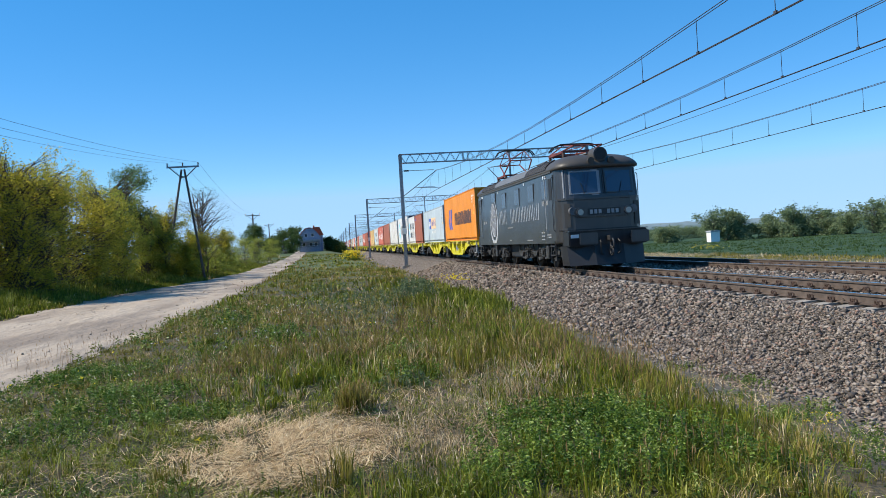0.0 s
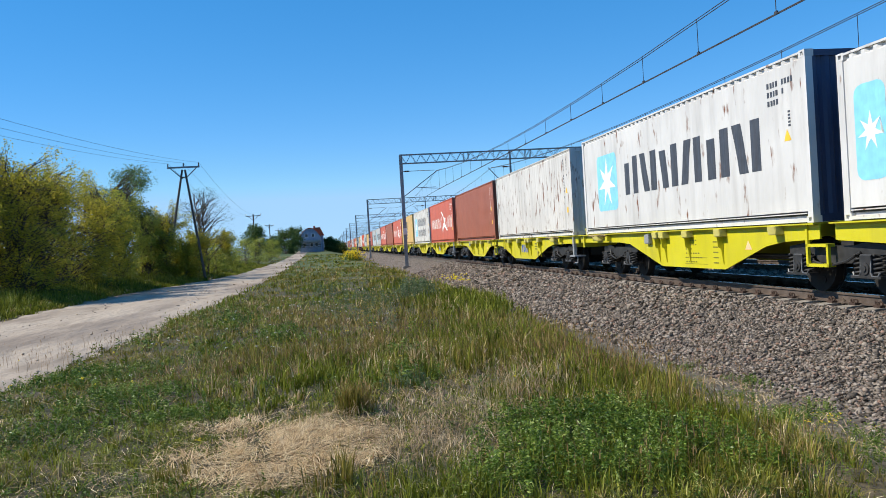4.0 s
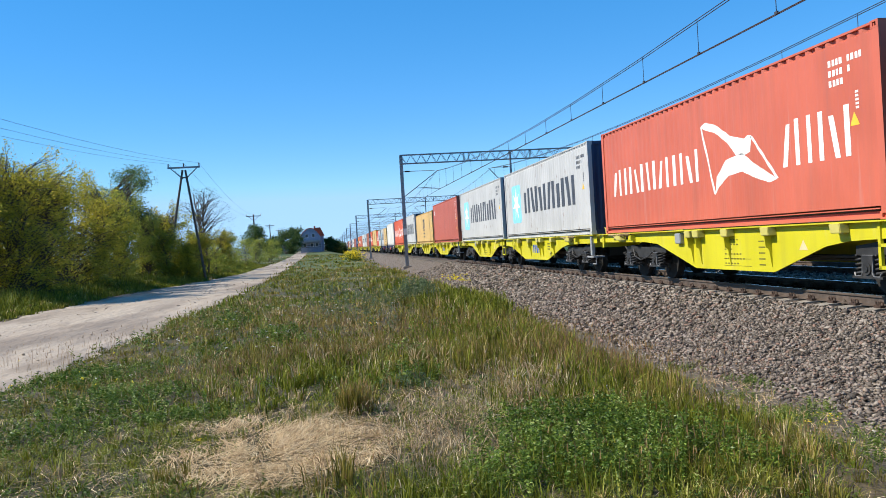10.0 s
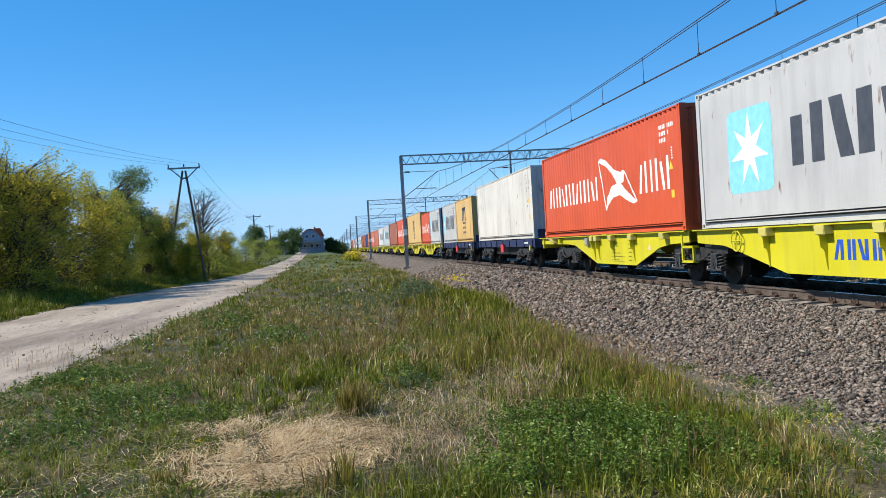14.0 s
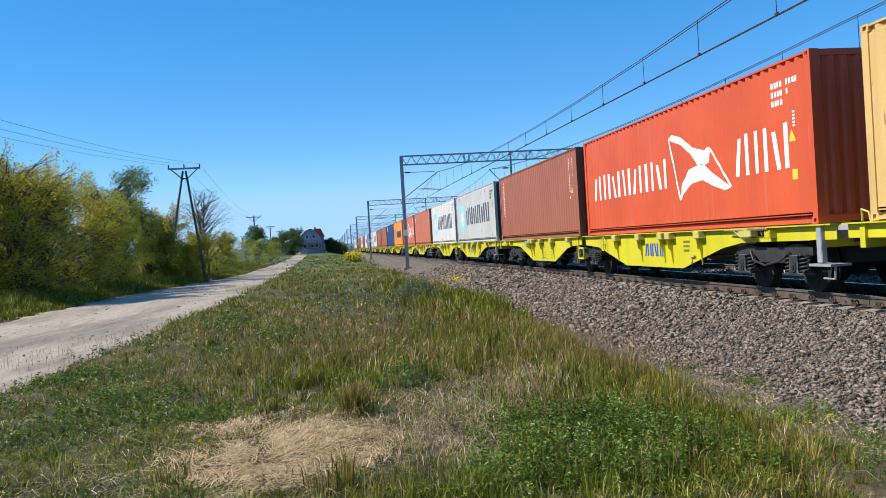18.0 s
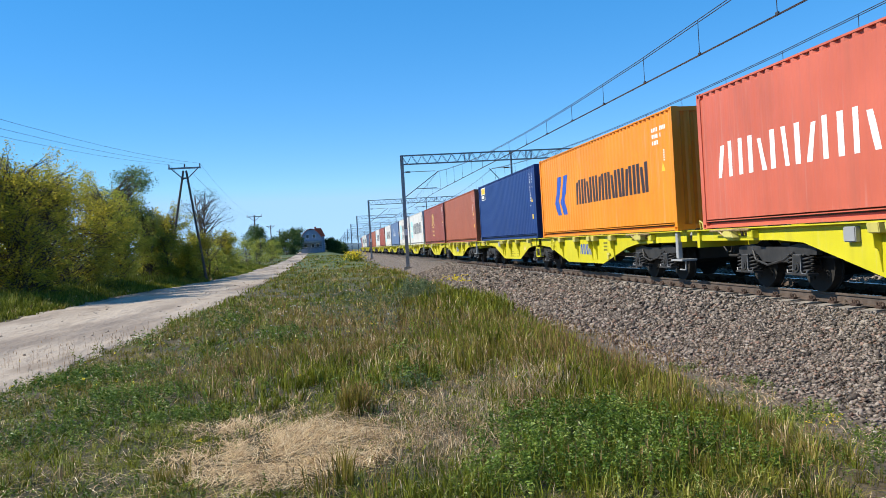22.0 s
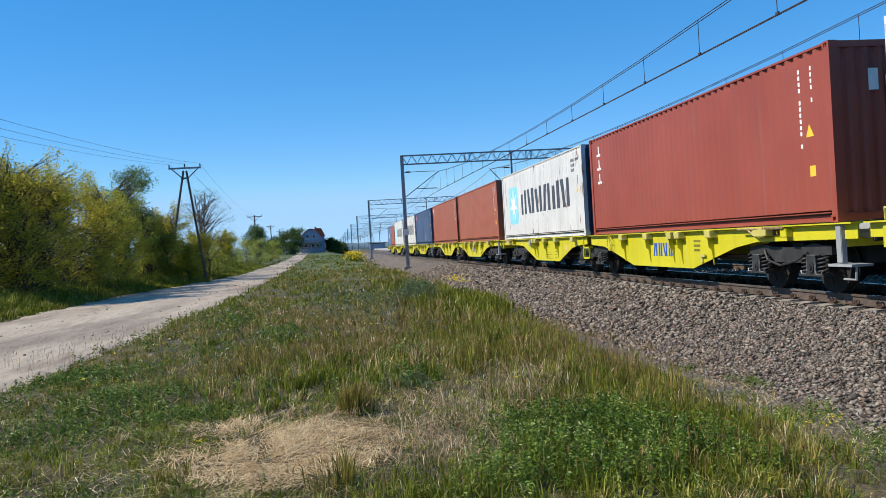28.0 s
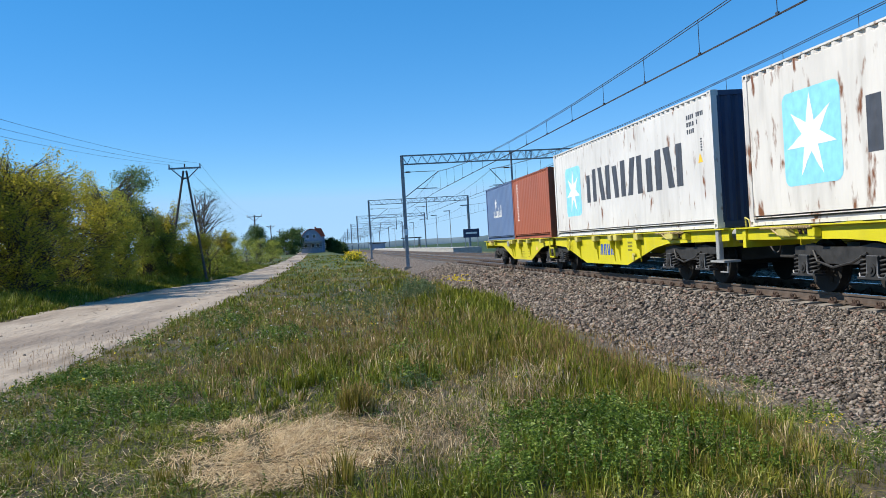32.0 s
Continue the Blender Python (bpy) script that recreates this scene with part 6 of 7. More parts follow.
def container_meshes(length, height):
    """The bare meshes of a container: front end at y = 0, floor at z = 0."""
    key = (length, height)
    if key in CONT_PARTS:
        return CONT_PARTS[key]
    h, w = height, CW / 2
    out = []
    sp = side_panel(length, h)
    for s in (-1, 1):
        k = Kit().add([(s * (w - 0.014 - x), y, z) for x, y, z in sp.v], sp.f)
        out.append(("side_panel", k, 0))
        k = Kit()
        for inner, outer, z0, z1 in ((w - 0.10, w - 0.075, 0.012, 0.168), (w - 0.075, w, 0.150, 0.168), (w - 0.075, w, 0.012, 0.070)):
            k.box(min(s * inner, s * outer), max(s * inner, s * outer), 0.17, length - 0.17, z0, z1)
        out.append(("bottom_rail", k, 0))
        out.append(("top_rail", Kit().box(min(s * (w - 0.06), s * (w - 0.002)), max(s * (w - 0.06), s * (w - 0.002)), 0.17, length - 0.17, h - 0.045, h - 0.010), 0))
        for y in (0, length):
            e = 1 if y == 0 else -1
            out.append(("corner_post", Kit().prism([(s * (w - 0.13), y), (s * w, y), (s * w, y + e * 0.15), (s * (w - 0.05), y + e * 0.15), (s * (w - 0.05), y + e * 0.06), (s * (w - 0.13), y + e * 0.06)], 0.118, h - 0.118, "z"), 0))
            for z in (0, h - 0.118):
                ya, yb = min(y, y + e * 0.178), max(y, y + e * 0.178)
                k = Kit().box(min(s * (w - 0.16), s * (w - 0.04)), max(s * (w - 0.16), s * (w - 0.04)), ya, yb, z, z + 0.118)
                x0, x1 = sorted((s * (w - 0.04), s * (w + 0.002)))
                k.box(x0, x1, ya, yb, z, z + 0.028).box(x0, x1, ya, yb, z + 0.09, z + 0.118).box(x0, x1, ya, ya + 0.05, z + 0.028, z + 0.09).box(x0, x1, yb - 0.05, yb, z + 0.028, z + 0.09)
                out.append(("corner_casting", k, 3))
    n = 40 if length > 7 else 20
    k = Kit()
    p = (length - 0.3) / n
    ys = []
    for i in range(n):
        ys += [(0.15 + i * p, 0.0), (0.15 + (i + 0.35) * p, 0.0), (0.15 + (i + 0.5) * p, 0.02), (0.15 + (i + 0.85) * p, 0.02)]
    k.add([(x, y, h - 0.045 + z) for y, z in ys for x in (-w + 0.05, w - 0.05)], [(2 * i, 2 * i + 1, 2 * i + 3, 2 * i + 2) for i in range(len(ys) - 1)])
    out.append(("roof", k, 0))
    # ribbed front end at y = 0
    k = Kit()
    n = 9
    p = (CW - 0.26) / n
    xs = []
    for i in range(n):
        x0 = -w + 0.13 + i * p
        xs += [(x0, 0.02), (x0 + p * 0.3, 0.02), (x0 + p * 0.5, 0.065), (x0 + p * 0.8, 0.065), (x0 + p, 0.02)]
    k.add([(x, y, z) for x, y in xs for z in (0.13, h - 0.10)], [(2 * i, 2 * i + 1, 2 * i + 3, 2 * i + 2) for i in range(len(xs) - 1)])
    out.append(("end_panel", k, 1))
    out.append(("end_beam", Kit().box(-w + 0.13, w - 0.13, 0.005, 0.07, h - 0.115, h - 0.01), 1))
    out.append(("end_beam", Kit().box(-w + 0.13, w - 0.13, 0.005, 0.07, 0.01, 0.14), 1))
    # doors at the rear end
    for s in (-1, 1):
        k = Kit().box(min(s * 0.01, s * (w - 0.13)), max(s * 0.01, s * (w - 0.13)), length - 0.06, length - 0.02, 0.06, h - 0.10)
        out.append(("door", k, 0))
        for f in (0.3, 0.75):
            out.append(("lock_rod", Kit().rod((s * f, length - 0.005, 0.08), (s * f, length - 0.005, h - 0.12), 0.018, 6), 3))
    out.append(("floor_panel", Kit().box(-w + 0.05, w - 0.05, 0.07, length - 0.07, 0.12, 0.16), 2))
    CONT_PARTS[key] = [(n, k.mesh(n, DARK), slot) for n, k, slot in out]
    return CONT_PARTS[key]


# painted marks follow the ribs 3 mm proud of them, on the side that faces -x
RIB = 0.008
NOW = {"pitch": 0.2785, "ends": (0.1, 12.0)}
FACE = -CW / 2 + 0.014


def rib_x(y):
    """Outer face of the ribbed side at y."""
    u = ((y - NOW["ends"][0]) / NOW["pitch"]) % 1.0
    d = np.interp(u, (0, 0.28, 0.50, 0.78, 1), (0, 0, RIB, RIB, 0))
    return FACE + float(d) - 0.003


def clip(poly, at, keep_above):
    out = []
    for (y0, z0), (y1, z1) in zip(poly, poly[1:] + poly[:1]):
        in0, in1 = (y0 >= at) == keep_above, (y1 >= at) == keep_above
        if in0:
            out.append((y0, z0))
        if in0 != in1 and y1 != y0:
            out.append((at, z0 + (z1 - z0) * (at - y0) / (y1 - y0)))
    return out


def plate(k, outline, lift=0.0):
    """A painted outline of (y, z) that follows the ribs."""
    k.weld = True
    lo, hi = min(y for y, z in outline), max(y for y, z in outline)
    p, e = NOW["pitch"], NOW["ends"][0]
    i = math.floor((lo - e) / p)
    cuts = [e + (i + n + f) * p for n in range(int((hi - lo) / p) + 3) for f in (0.0, 0.28, 0.50, 0.78)]
    cuts = [lo - 1] + [c for c in cuts if lo < c < hi] + [hi + 1]
    for a, b in zip(cuts, cuts[1:]):
        poly = clip(clip(outline, a, True), b, False)
        if len(poly) > 2:
            m = (max(a, lo) + min(b, hi)) / 2
            g = (rib_x(min(b, hi) - 1e-5) - rib_x(max(a, lo) + 1e-5)) / max(1e-6, min(b, hi) - max(a, lo))
            k.add([(rib_x(m) + g * (y - m) - lift, y, z) for y, z in poly], [tuple(range(len(poly)))])
    return k


def slab(k, y0, y1, z0, z1, lift=0.0):
    """A painted rectangle on the lit side; y runs to the rear."""
    return plate(k, [(y0, z0), (y1, z0), (y1, z1), (y0, z1)], lift)


def bars(k, y0, y1, z0, z1, rng, fill=0.6, n=None):
    """Upright strokes in place of writing between y0 and y1."""
    n = n or max(1, round((y1 - y0) / ((z1 - z0) * 0.75)))
    p = (y1 - y0) / n
    for i in range(n):
        a = y0 + i * p
        st = p * fill * 0.34
        slab(k, a + p * 0.10, a + p * 0.10 + st, z0, z1)
        hi = z0 + (z1 - z0) * (1.0, 0.92, 1.0, 0.86)[(i + n) % 4]
        lean = p * (0.10, 0.0, -0.10, 0.06)[i % 4]
        b = a + p * 0.58
        plate(k, [(b - lean, z0), (b - lean + st, z0), (b + lean + st, hi), (b + lean, hi)])
    return k


def star(cy, cz, r, n=7):
    return [(cy + (r if i % 2 == 0 else r * 0.36) * math.sin(math.pi * i / n), cz + (r if i % 2 == 0 else r * 0.36) * math.cos(math.pi * i / n)) for i in range(2 * n)]


def rounded(y0, y1, z0, z1, r):
    pts = []
    for cy, cz, a0 in ((y1 - r, z1 - r, 0), (y0 + r, z1 - r, 90), (y0 + r, z0 + r, 180), (y1 - r, z0 + r, 270)):
        pts += [(cy + r * math.cos(radians(a0 + a)), cz + r * math.sin(radians(a0 + a))) for a in (0, 30, 60, 90)]
    return pts


def mark(c, name, k, mat, label=""):
    return part(name, k, mat, c, label)


def letters_star(c, rng, length, h, two_lines, faded=False):
    """Blue square with a white star at the rear half and a row of dark strokes."""
    L = length / L40 if length > 7 else 0.62
    z0, z1 = h * 0.228, h * 0.785
    if length > 7:
        sq = (9.25, 10.9)
        y0, y1 = 1.45, 8.8
    else:
        sq = (5.0, 5.7)
        y0, y1 = 1.0, 4.75
    m = mark(c, "star_panel", plate(Kit(), rounded(sq[0], sq[1], z0, z1, 0.16)), SKY_MARK, "light blue square with a white star")
    k = Kit()
    pts = star((sq[0] + sq[1]) / 2, (z0 + z1) / 2, (sq[1] - sq[0]) * 0.44)
    plate(k, pts, 0.003)
    part("star", k, WHITE_MARK, m)
    if two_lines:
        y0 += 1.3 if length > 7 else 0.0
        mark(c, "lettering", bars(Kit(), y0, y1, h * 0.53, h * 0.76, rng, n=6, fill=0.75), DARK_MARK, "row of dark grey bars")
        mark(c, "lettering", bars(Kit(), y0, y1 - 0.1, h * 0.22, h * 0.42, rng, n=7, fill=0.75), DARK_MARK, "row of dark grey bars")
    else:
        mark(c, "lettering", bars(Kit(), y0, y1, h * 0.35, h * 0.69, rng, n=6, fill=0.85), DARK_MARK, "row of dark grey bars")


def bird(c, rng, length, h):
    """White bars on both sides of a white curved cross."""
    fy, fz = length / L40, h / 2.896
    fb = fz if length > 7 else 0.62 * fz
    mark(c, "lettering", bars(Kit(), 5.95 * fy, 11.5 * fy, 1.03 * fz, 1.74 * fz, rng, n=7, fill=0.55), WHITE_MARK, "row of white bars")
    mark(c, "lettering", bars(Kit(), 0.72 * fy, 2.78 * fy, 1.0 * fz, 1.80 * fz, rng, n=3, fill=0.55), WHITE_MARK, "row of white bars")
    up = [(5.84, 2.17), (5.61, 2.24), (5.16, 2.13), (4.53, 1.81), (4.0, 1.69), (3.89, 1.74), (3.72, 1.72), (3.8, 1.42), (4.0, 1.38), (4.38, 1.42), (4.63, 1.66), (5.17, 1.96), (5.62, 2.08)]
    low = [(5.32, 0.68), (5.2, 1.05), (4.78, 1.36), (4.11, 1.43), (3.7, 1.19), (2.89, 0.82), (3.18, 0.78), (3.65, 0.90), (4.15, 1.07), (4.71, 1.03), (5.12, 0.84)]
    k = Kit()
    for o in (up, low, [(5.84, 2.17), (5.76, 2.15), (5.28, 0.70), (5.35, 0.70)], [(3.78, 1.70), (3.70, 1.70), (2.86, 0.84), (2.96, 0.84)]):
        plate(k, [(y * fy, 1.45 * fz + (z - 1.45) * fb) for y, z in o])
    mark(c, "bird_emblem", k, WHITE_MARK, "white curved emblem")


def stacked(c, rng, length, h, mat, at=0.5):
    """Two broad marks one above the other in the middle of the side."""
    cy = length * at
    k = Kit()
    for a in (-0.62, -0.12, 0.36):
        slab(k, cy + a, cy + a + 0.26, h * 0.52, h * 0.80)
    slab(k, cy - 0.62, cy + 0.62, h * 0.73, h * 0.80)
    slab(k, cy - 0.80, cy - 0.5, h * 0.49, h * 0.53)
    slab(k, cy + 0.30, cy + 0.80, h * 0.49, h * 0.53)
    for b0 in (-0.50, 0.06):
        for z in (0.20, 0.31, 0.42):
            slab(k, cy + b0, cy + b0 + 0.42, h * z, h * (z + 0.045))
    mark(c, "emblem", k, mat)


def codes(c, rng, length, h, mat, upright):
    """Small number bars near the front end, with warning stickers."""
    k = Kit()
    if upright:
        for y, top, n in ((0.88, 0.90, 13), (0.54, 0.90, 6)):
            for i in range(n):
                if i not in (4, 11):
                    z = h * top - i * 0.105
                    slab(k, y, y + 0.045, z - 0.07, z)
    else:
        for j, n in enumerate((9, 6, 4)):
            for i in range(n):
                if i != 4:
                    y = 1.25 - i * 0.095
                    slab(k, y - 0.065, y, h * 0.88 - j * 0.16 - 0.10, h * 0.88 - j * 0.16)
        for i in range(5):
            slab(k, 0.55, 0.62, h * 0.68 - i * 0.06 - 0.035, h * 0.68 - i * 0.06)
    mark(c, "number_bars", k, mat)
    y = 0.55
    mark(c, "warning_sticker", plate(Kit(), [(y, h * 0.50), (y + 0.22, h * 0.50), (y + 0.11, h * 0.572)]), YELLOW_MARK, "yellow triangle sticker")
    if rng.random() < 0.6:
        mark(c, "warning_sticker", slab(Kit(), y, y + 0.15, h * 0.27, h * 0.27 + 0.18), YELLOW_MARK, "small yellow sticker")


COLOURS = {
    "orange": ((0.92, 0.31, 0.012), 0.15, 0.0), "pale": ((0.58, 0.67, 0.73), 0.35, 0.0), "brown": ((0.42, 0.125, 0.065), 0.3, 0.15),
    "white": ((0.80, 0.79, 0.78), 0.30, 0.42), "grey": ((0.62, 0.62, 0.62), 0.25, 0.3), "rustywhite": ((0.80, 0.775, 0.74), 0.4, 0.7),
    "red": ((0.70, 0.16, 0.095), 0.25, 0.0), "scarlet": ((0.76, 0.11, 0.03), 0.15, 0.0), "rose": ((0.56, 0.13, 0.085), 0.25, 0.0),
    "sand": ((0.80, 0.52, 0.19), 0.25, 0.25), "blue": ((0.008, 0.042, 0.21), 0.2, 0.0), "slate": ((0.055, 0.09, 0.19), 0.35, 0.0),
    "steel": ((0.13, 0.21, 0.40), 0.3, 0.0), "rust": ((0.42, 0.115, 0.055), 0.3, 0.2), "maroon": ((0.37, 0.075, 0.045), 0.2, 0.0), "cream": ((0.84, 0.80, 0.73), 0.4, 0.3),
    "wine": ((0.34, 0.085, 0.06), 0.2, 0.0), "coral": ((0.62, 0.17, 0.085), 0.25, 0.1), "slatepatch": ((0.072, 0.115, 0.235), 0.35, 0.0), "navyend": ((0.035, 0.06, 0.14), 0.3, 0.0),
}
WORDS = {"orange": "orange", "pale": "pale blue", "brown": "brown", "white": "white", "grey": "light grey", "rustywhite": "rust-stained white", "red": "faded red", "scarlet": "bright red-orange", "rose": "faded rose red", "sand": "sand yellow", "blue": "dark blue", "slate": "slate blue", "steel": "steel blue", "rust": "rust brown", "maroon": "dark red", "cream": "dirty cream white", "wine": "wine red", "coral": "faded coral red"}
PAINTS = {n: paint(n + "_container_paint", shade(c, 0.76), 0.5, d, r) for n, (c, d, r) in COLOURS.items()}
TINTED = {}


def container(colour, mk, length=L40, height=2.896, seed=0):
    NOW["pitch"] = (length - 0.2) / max(1, round((length - 0.2) / 0.2785))
    rng = random.Random(seed)
    word = {"star": "a star panel", "star2": "a star panel", "bird": "a white emblem",
            "stack": "a large dark emblem", "stackw": "a large cream emblem", "": "small number bars"}.get(mk, "painted panels and bars")
    c = thing("shipping_container", "%s %s-foot steel container with %s" % (WORDS[colour], "forty" if length > 7 else "twenty", word), "shipping container", "containers on the train")
    main = PAINTS[colour]
    end = PAINTS["navyend"] if mk in ("star", "star2") and colour != "rustywhite" and colour != "cream" else main
    mats = (main, end, DARK, main)
    for name, me, slot in container_meshes(length, height):
        key = (me.name, mats[slot].name)
        if key not in TINTED:
            TINTED[key] = me.copy()
            TINTED[key].materials[0] = mats[slot]
        part(name, TINTED[key], None, c)
    h = height
    light = colour in ("white", "grey", "rustywhite", "cream", "pale", "sand")
    if mk in ("star", "star2"):
        letters_star(c, rng, length, h, mk == "star2")
    elif mk == "bird":
        bird(c, rng, length, h)
    elif mk == "stack":
        stacked(c, rng, length, h, DARK_MARK)
    elif mk == "stackw":
        stacked(c, rng, length, h, PAINTS["sand"], 0.52)
    elif mk == "orange":
        mark(c, "lettering", bars(Kit(), 1.6, 7.8, h * 0.35, h * 0.62, rng, n=11, fill=0.95), INK, "row of dark brown bars")
        k = Kit()
        for e in (0.0, -0.72):
            plate(k, [(9.55 + e, h * 0.26), (10.0 + e, h * 0.26), (10.36 + e, h * 0.41), (10.12 + e, h * 0.50), (9.84 + e, h * 0.72), (9.38 + e, h * 0.72), (9.64 + e, h * 0.52), (9.86 + e, h * 0.44)])
        mark(c, "emblem", k, BLUE_MARK, "blue slanted emblem")
    elif mk == "panels":
        p = mark(c, "name_panel", slab(Kit(), 7.25, 8.35, h * 0.41, h * 0.73), BLUE_MARK, "blue panel")
        part("lettering", Kit().raised(7.4, 7.6, h * 0.50, h * 0.64).raised(7.7, 7.85, h * 0.50, h * 0.64).raised(7.95, 8.2, h * 0.50, h * 0.64), WHITE_MARK, p)
        p = mark(c, "name_panel", slab(Kit(), 4.3, 7.2, h * 0.41, h * 0.73), SAND_MARK, "peach panel")
        k = Kit()
        for i in range(8):
            k.raised(4.5 + i * 0.33, 4.64 + i * 0.33, h * 0.49, h * (0.68 if i in (0, 3, 4, 7) else 0.61))
        part("lettering", k, BLUE_MARK, p)
        mark(c, "lettering", bars(Kit(), 4.6, 6.9, h * 0.27, h * 0.35, rng, fill=0.6), WHITE_MARK)
    elif mk == "column":
        k = Kit()
        for i in range(6):
            z = h * 0.9 - i * 0.27
            slab(k, length - 1.0, length - 0.75, z - 0.20, z - 0.15)
            slab(k, length - 0.82, length - 0.76, z - 0.20, z)
            slab(k, length - 1.0, length - 0.8, z - 0.04, z)
        mark(c, "lettering", k, WHITE_MARK, "column of white bars")
    elif mk == "corner":
        k = slab(slab(slab(Kit(), length - 1.05, length - 0.95, h * 0.72, h * 0.84), length - 0.88, length - 0.78, h * 0.72, h * 0.84), length - 0.7, length - 0.62, h * 0.72, h * 0.84)
        mark(c, "lettering", k, WHITE_MARK, "short white bars")
    elif mk == "flagplate":
        m = mark(c, "name_plate", slab(Kit(), length - 1.75, length - 0.7, h * 0.73, h * 0.97 - 0.05), WHITE_MARK, "white framed plate")
        part("field", Kit().raised(length - 1.71, length - 0.74, h * 0.74, h * 0.83), DARK_MARK, m)
        part("field", Kit().raised(length - 1.71, length - 0.74, h * 0.84, h * 0.94), YELLOW_MARK, m)
        part("lettering", Kit().raised(length - 1.5, length - 0.85, h * 0.76, h * 0.81, 0.008), WHITE_MARK, m)
    elif mk == "script":
        k = Kit()
        for i in range(9):
            a = length * 0.42 + i * 0.42 * length / 12
            slab(k, a, a + 0.08, h * 0.42, h * (0.54 + 0.10 * (i % 3 == 0)))
            slab(k, a, a + 0.33 * length / 12, h * 0.42, h * 0.455)
        mark(c, "lettering", k, WHITE_MARK, "row of white strokes")
        mark(c, "emblem", plate(Kit(), star(length * 0.62, h * 0.68, 0.28, 5)), WHITE_MARK)
    elif mk == "redplate":
        m = mark(c, "name_plate", slab(Kit(), length - 1.1, length - 0.72, h * 0.76, h * 0.92), RED_MARK, "small red plate")
        part("lettering", Kit().raised(length - 1.05, length - 0.78, h * 0.82, h * 0.86), WHITE_MARK, m)
        mark(c, "repair_patch", slab(Kit(), 2.0, 5.2, h * 0.1, h * 0.78), PAINTS["slatepatch"], "paler repainted patch")
        mark(c, "repair_patch", slab(Kit(), 7.4, 9.9, h * 0.1, h * 0.80), PAINTS["slatepatch"], "paler repainted patch")
        mark(c, "rust_streak", slab(Kit(), 4.75, 5.0, h * 0.09, h * 0.32, 0.002), RUSTCREAM, "rusty brown streak")
    elif mk == "threecol":
        k = Kit()
        for i, z in enumerate((0.80, 0.66, 0.52)):
            slab(k, length - 0.95, length - 0.62, h * z, h * z + 0.07)
            slab(k, length - 0.83, length - 0.74, h * z, h * z + 0.30)
        mark(c, "lettering", k, WHITE_MARK, "column of white strokes")
        k = Kit()
        for i in range(3):
            k.box(-0.55 + i * 0.3, -0.38 + i * 0.3, 0.012, 0.018, h * 0.72, h * (0.84 if i == 0 else 0.80))
        mark(c, "end_lettering", k, WHITE_MARK, "white bars on the end wall")
    elif mk == "bluetag":
        mark(c, "name_plate", slab(Kit(), length - 0.9, length - 0.6, h * 0.80, h * 0.92), BLUE_MARK, "small blue plate")
    elif mk == "whitetag":
        mark(c, "name_plate", slab(Kit(), length - 0.72, length - 0.45, h * 0.80, h * 0.92), WHITE_MARK, "small white plate")
    if length > 7 or mk == "star":
        codes(c, rng, length, h, DARK_MARK if light else WHITE_MARK, mk not in ("star", "star2", "bird", "orange"))
    return c


# ---- wagons ----
GA, GB, GN = 1.3216, 0.8281, 1.7518     # gaps: between wagons, at the joint, round the navy wagons
HW = 1.25


WHEELS = {}


def wheelset(parent, y, r=0.46, name="wheelset"):
    if r not in WHEELS:
        k = Kit().rod((-1.0, 0, 0), (1.0, 0, 0), 0.085, 10)
        for s in (-1, 1):
            k.rod((s * 0.685, 0, 0), (s * 0.82, 0, 0), r, 28)
            k.rod((s * 0.655, 0, 0), (s * 0.685, 0, 0), r + 0.028, 28)
            k.rod((s * 0.82, 0, 0), (s * 0.86, 0, 0), 0.12, 12)
            for a in range(4):
                d = Vector((0, math.cos(a * 1.5708), math.sin(a * 1.5708)))
                k.rod(Vector((s * 0.818, 0, 0)) + d * r * 0.6, Vector((s * 0.834, 0, 0)) + d * r * 0.6, r * 0.13, 8)
        WHEELS[r] = k.mesh(name, WHEEL)
    return part(name, WHEELS[r], None, parent, at=(0, y, r))


SPRING = {}


def helix(r, h, turns, wire, n=7):
    """One coil spring that stands on z = 0."""
    m = int(turns * n)
    return Kit().path([(r * math.cos(6.2832 * i / n), r * math.sin(6.2832 * i / n), h * i / m) for i in range(m + 1)], wire, 4)




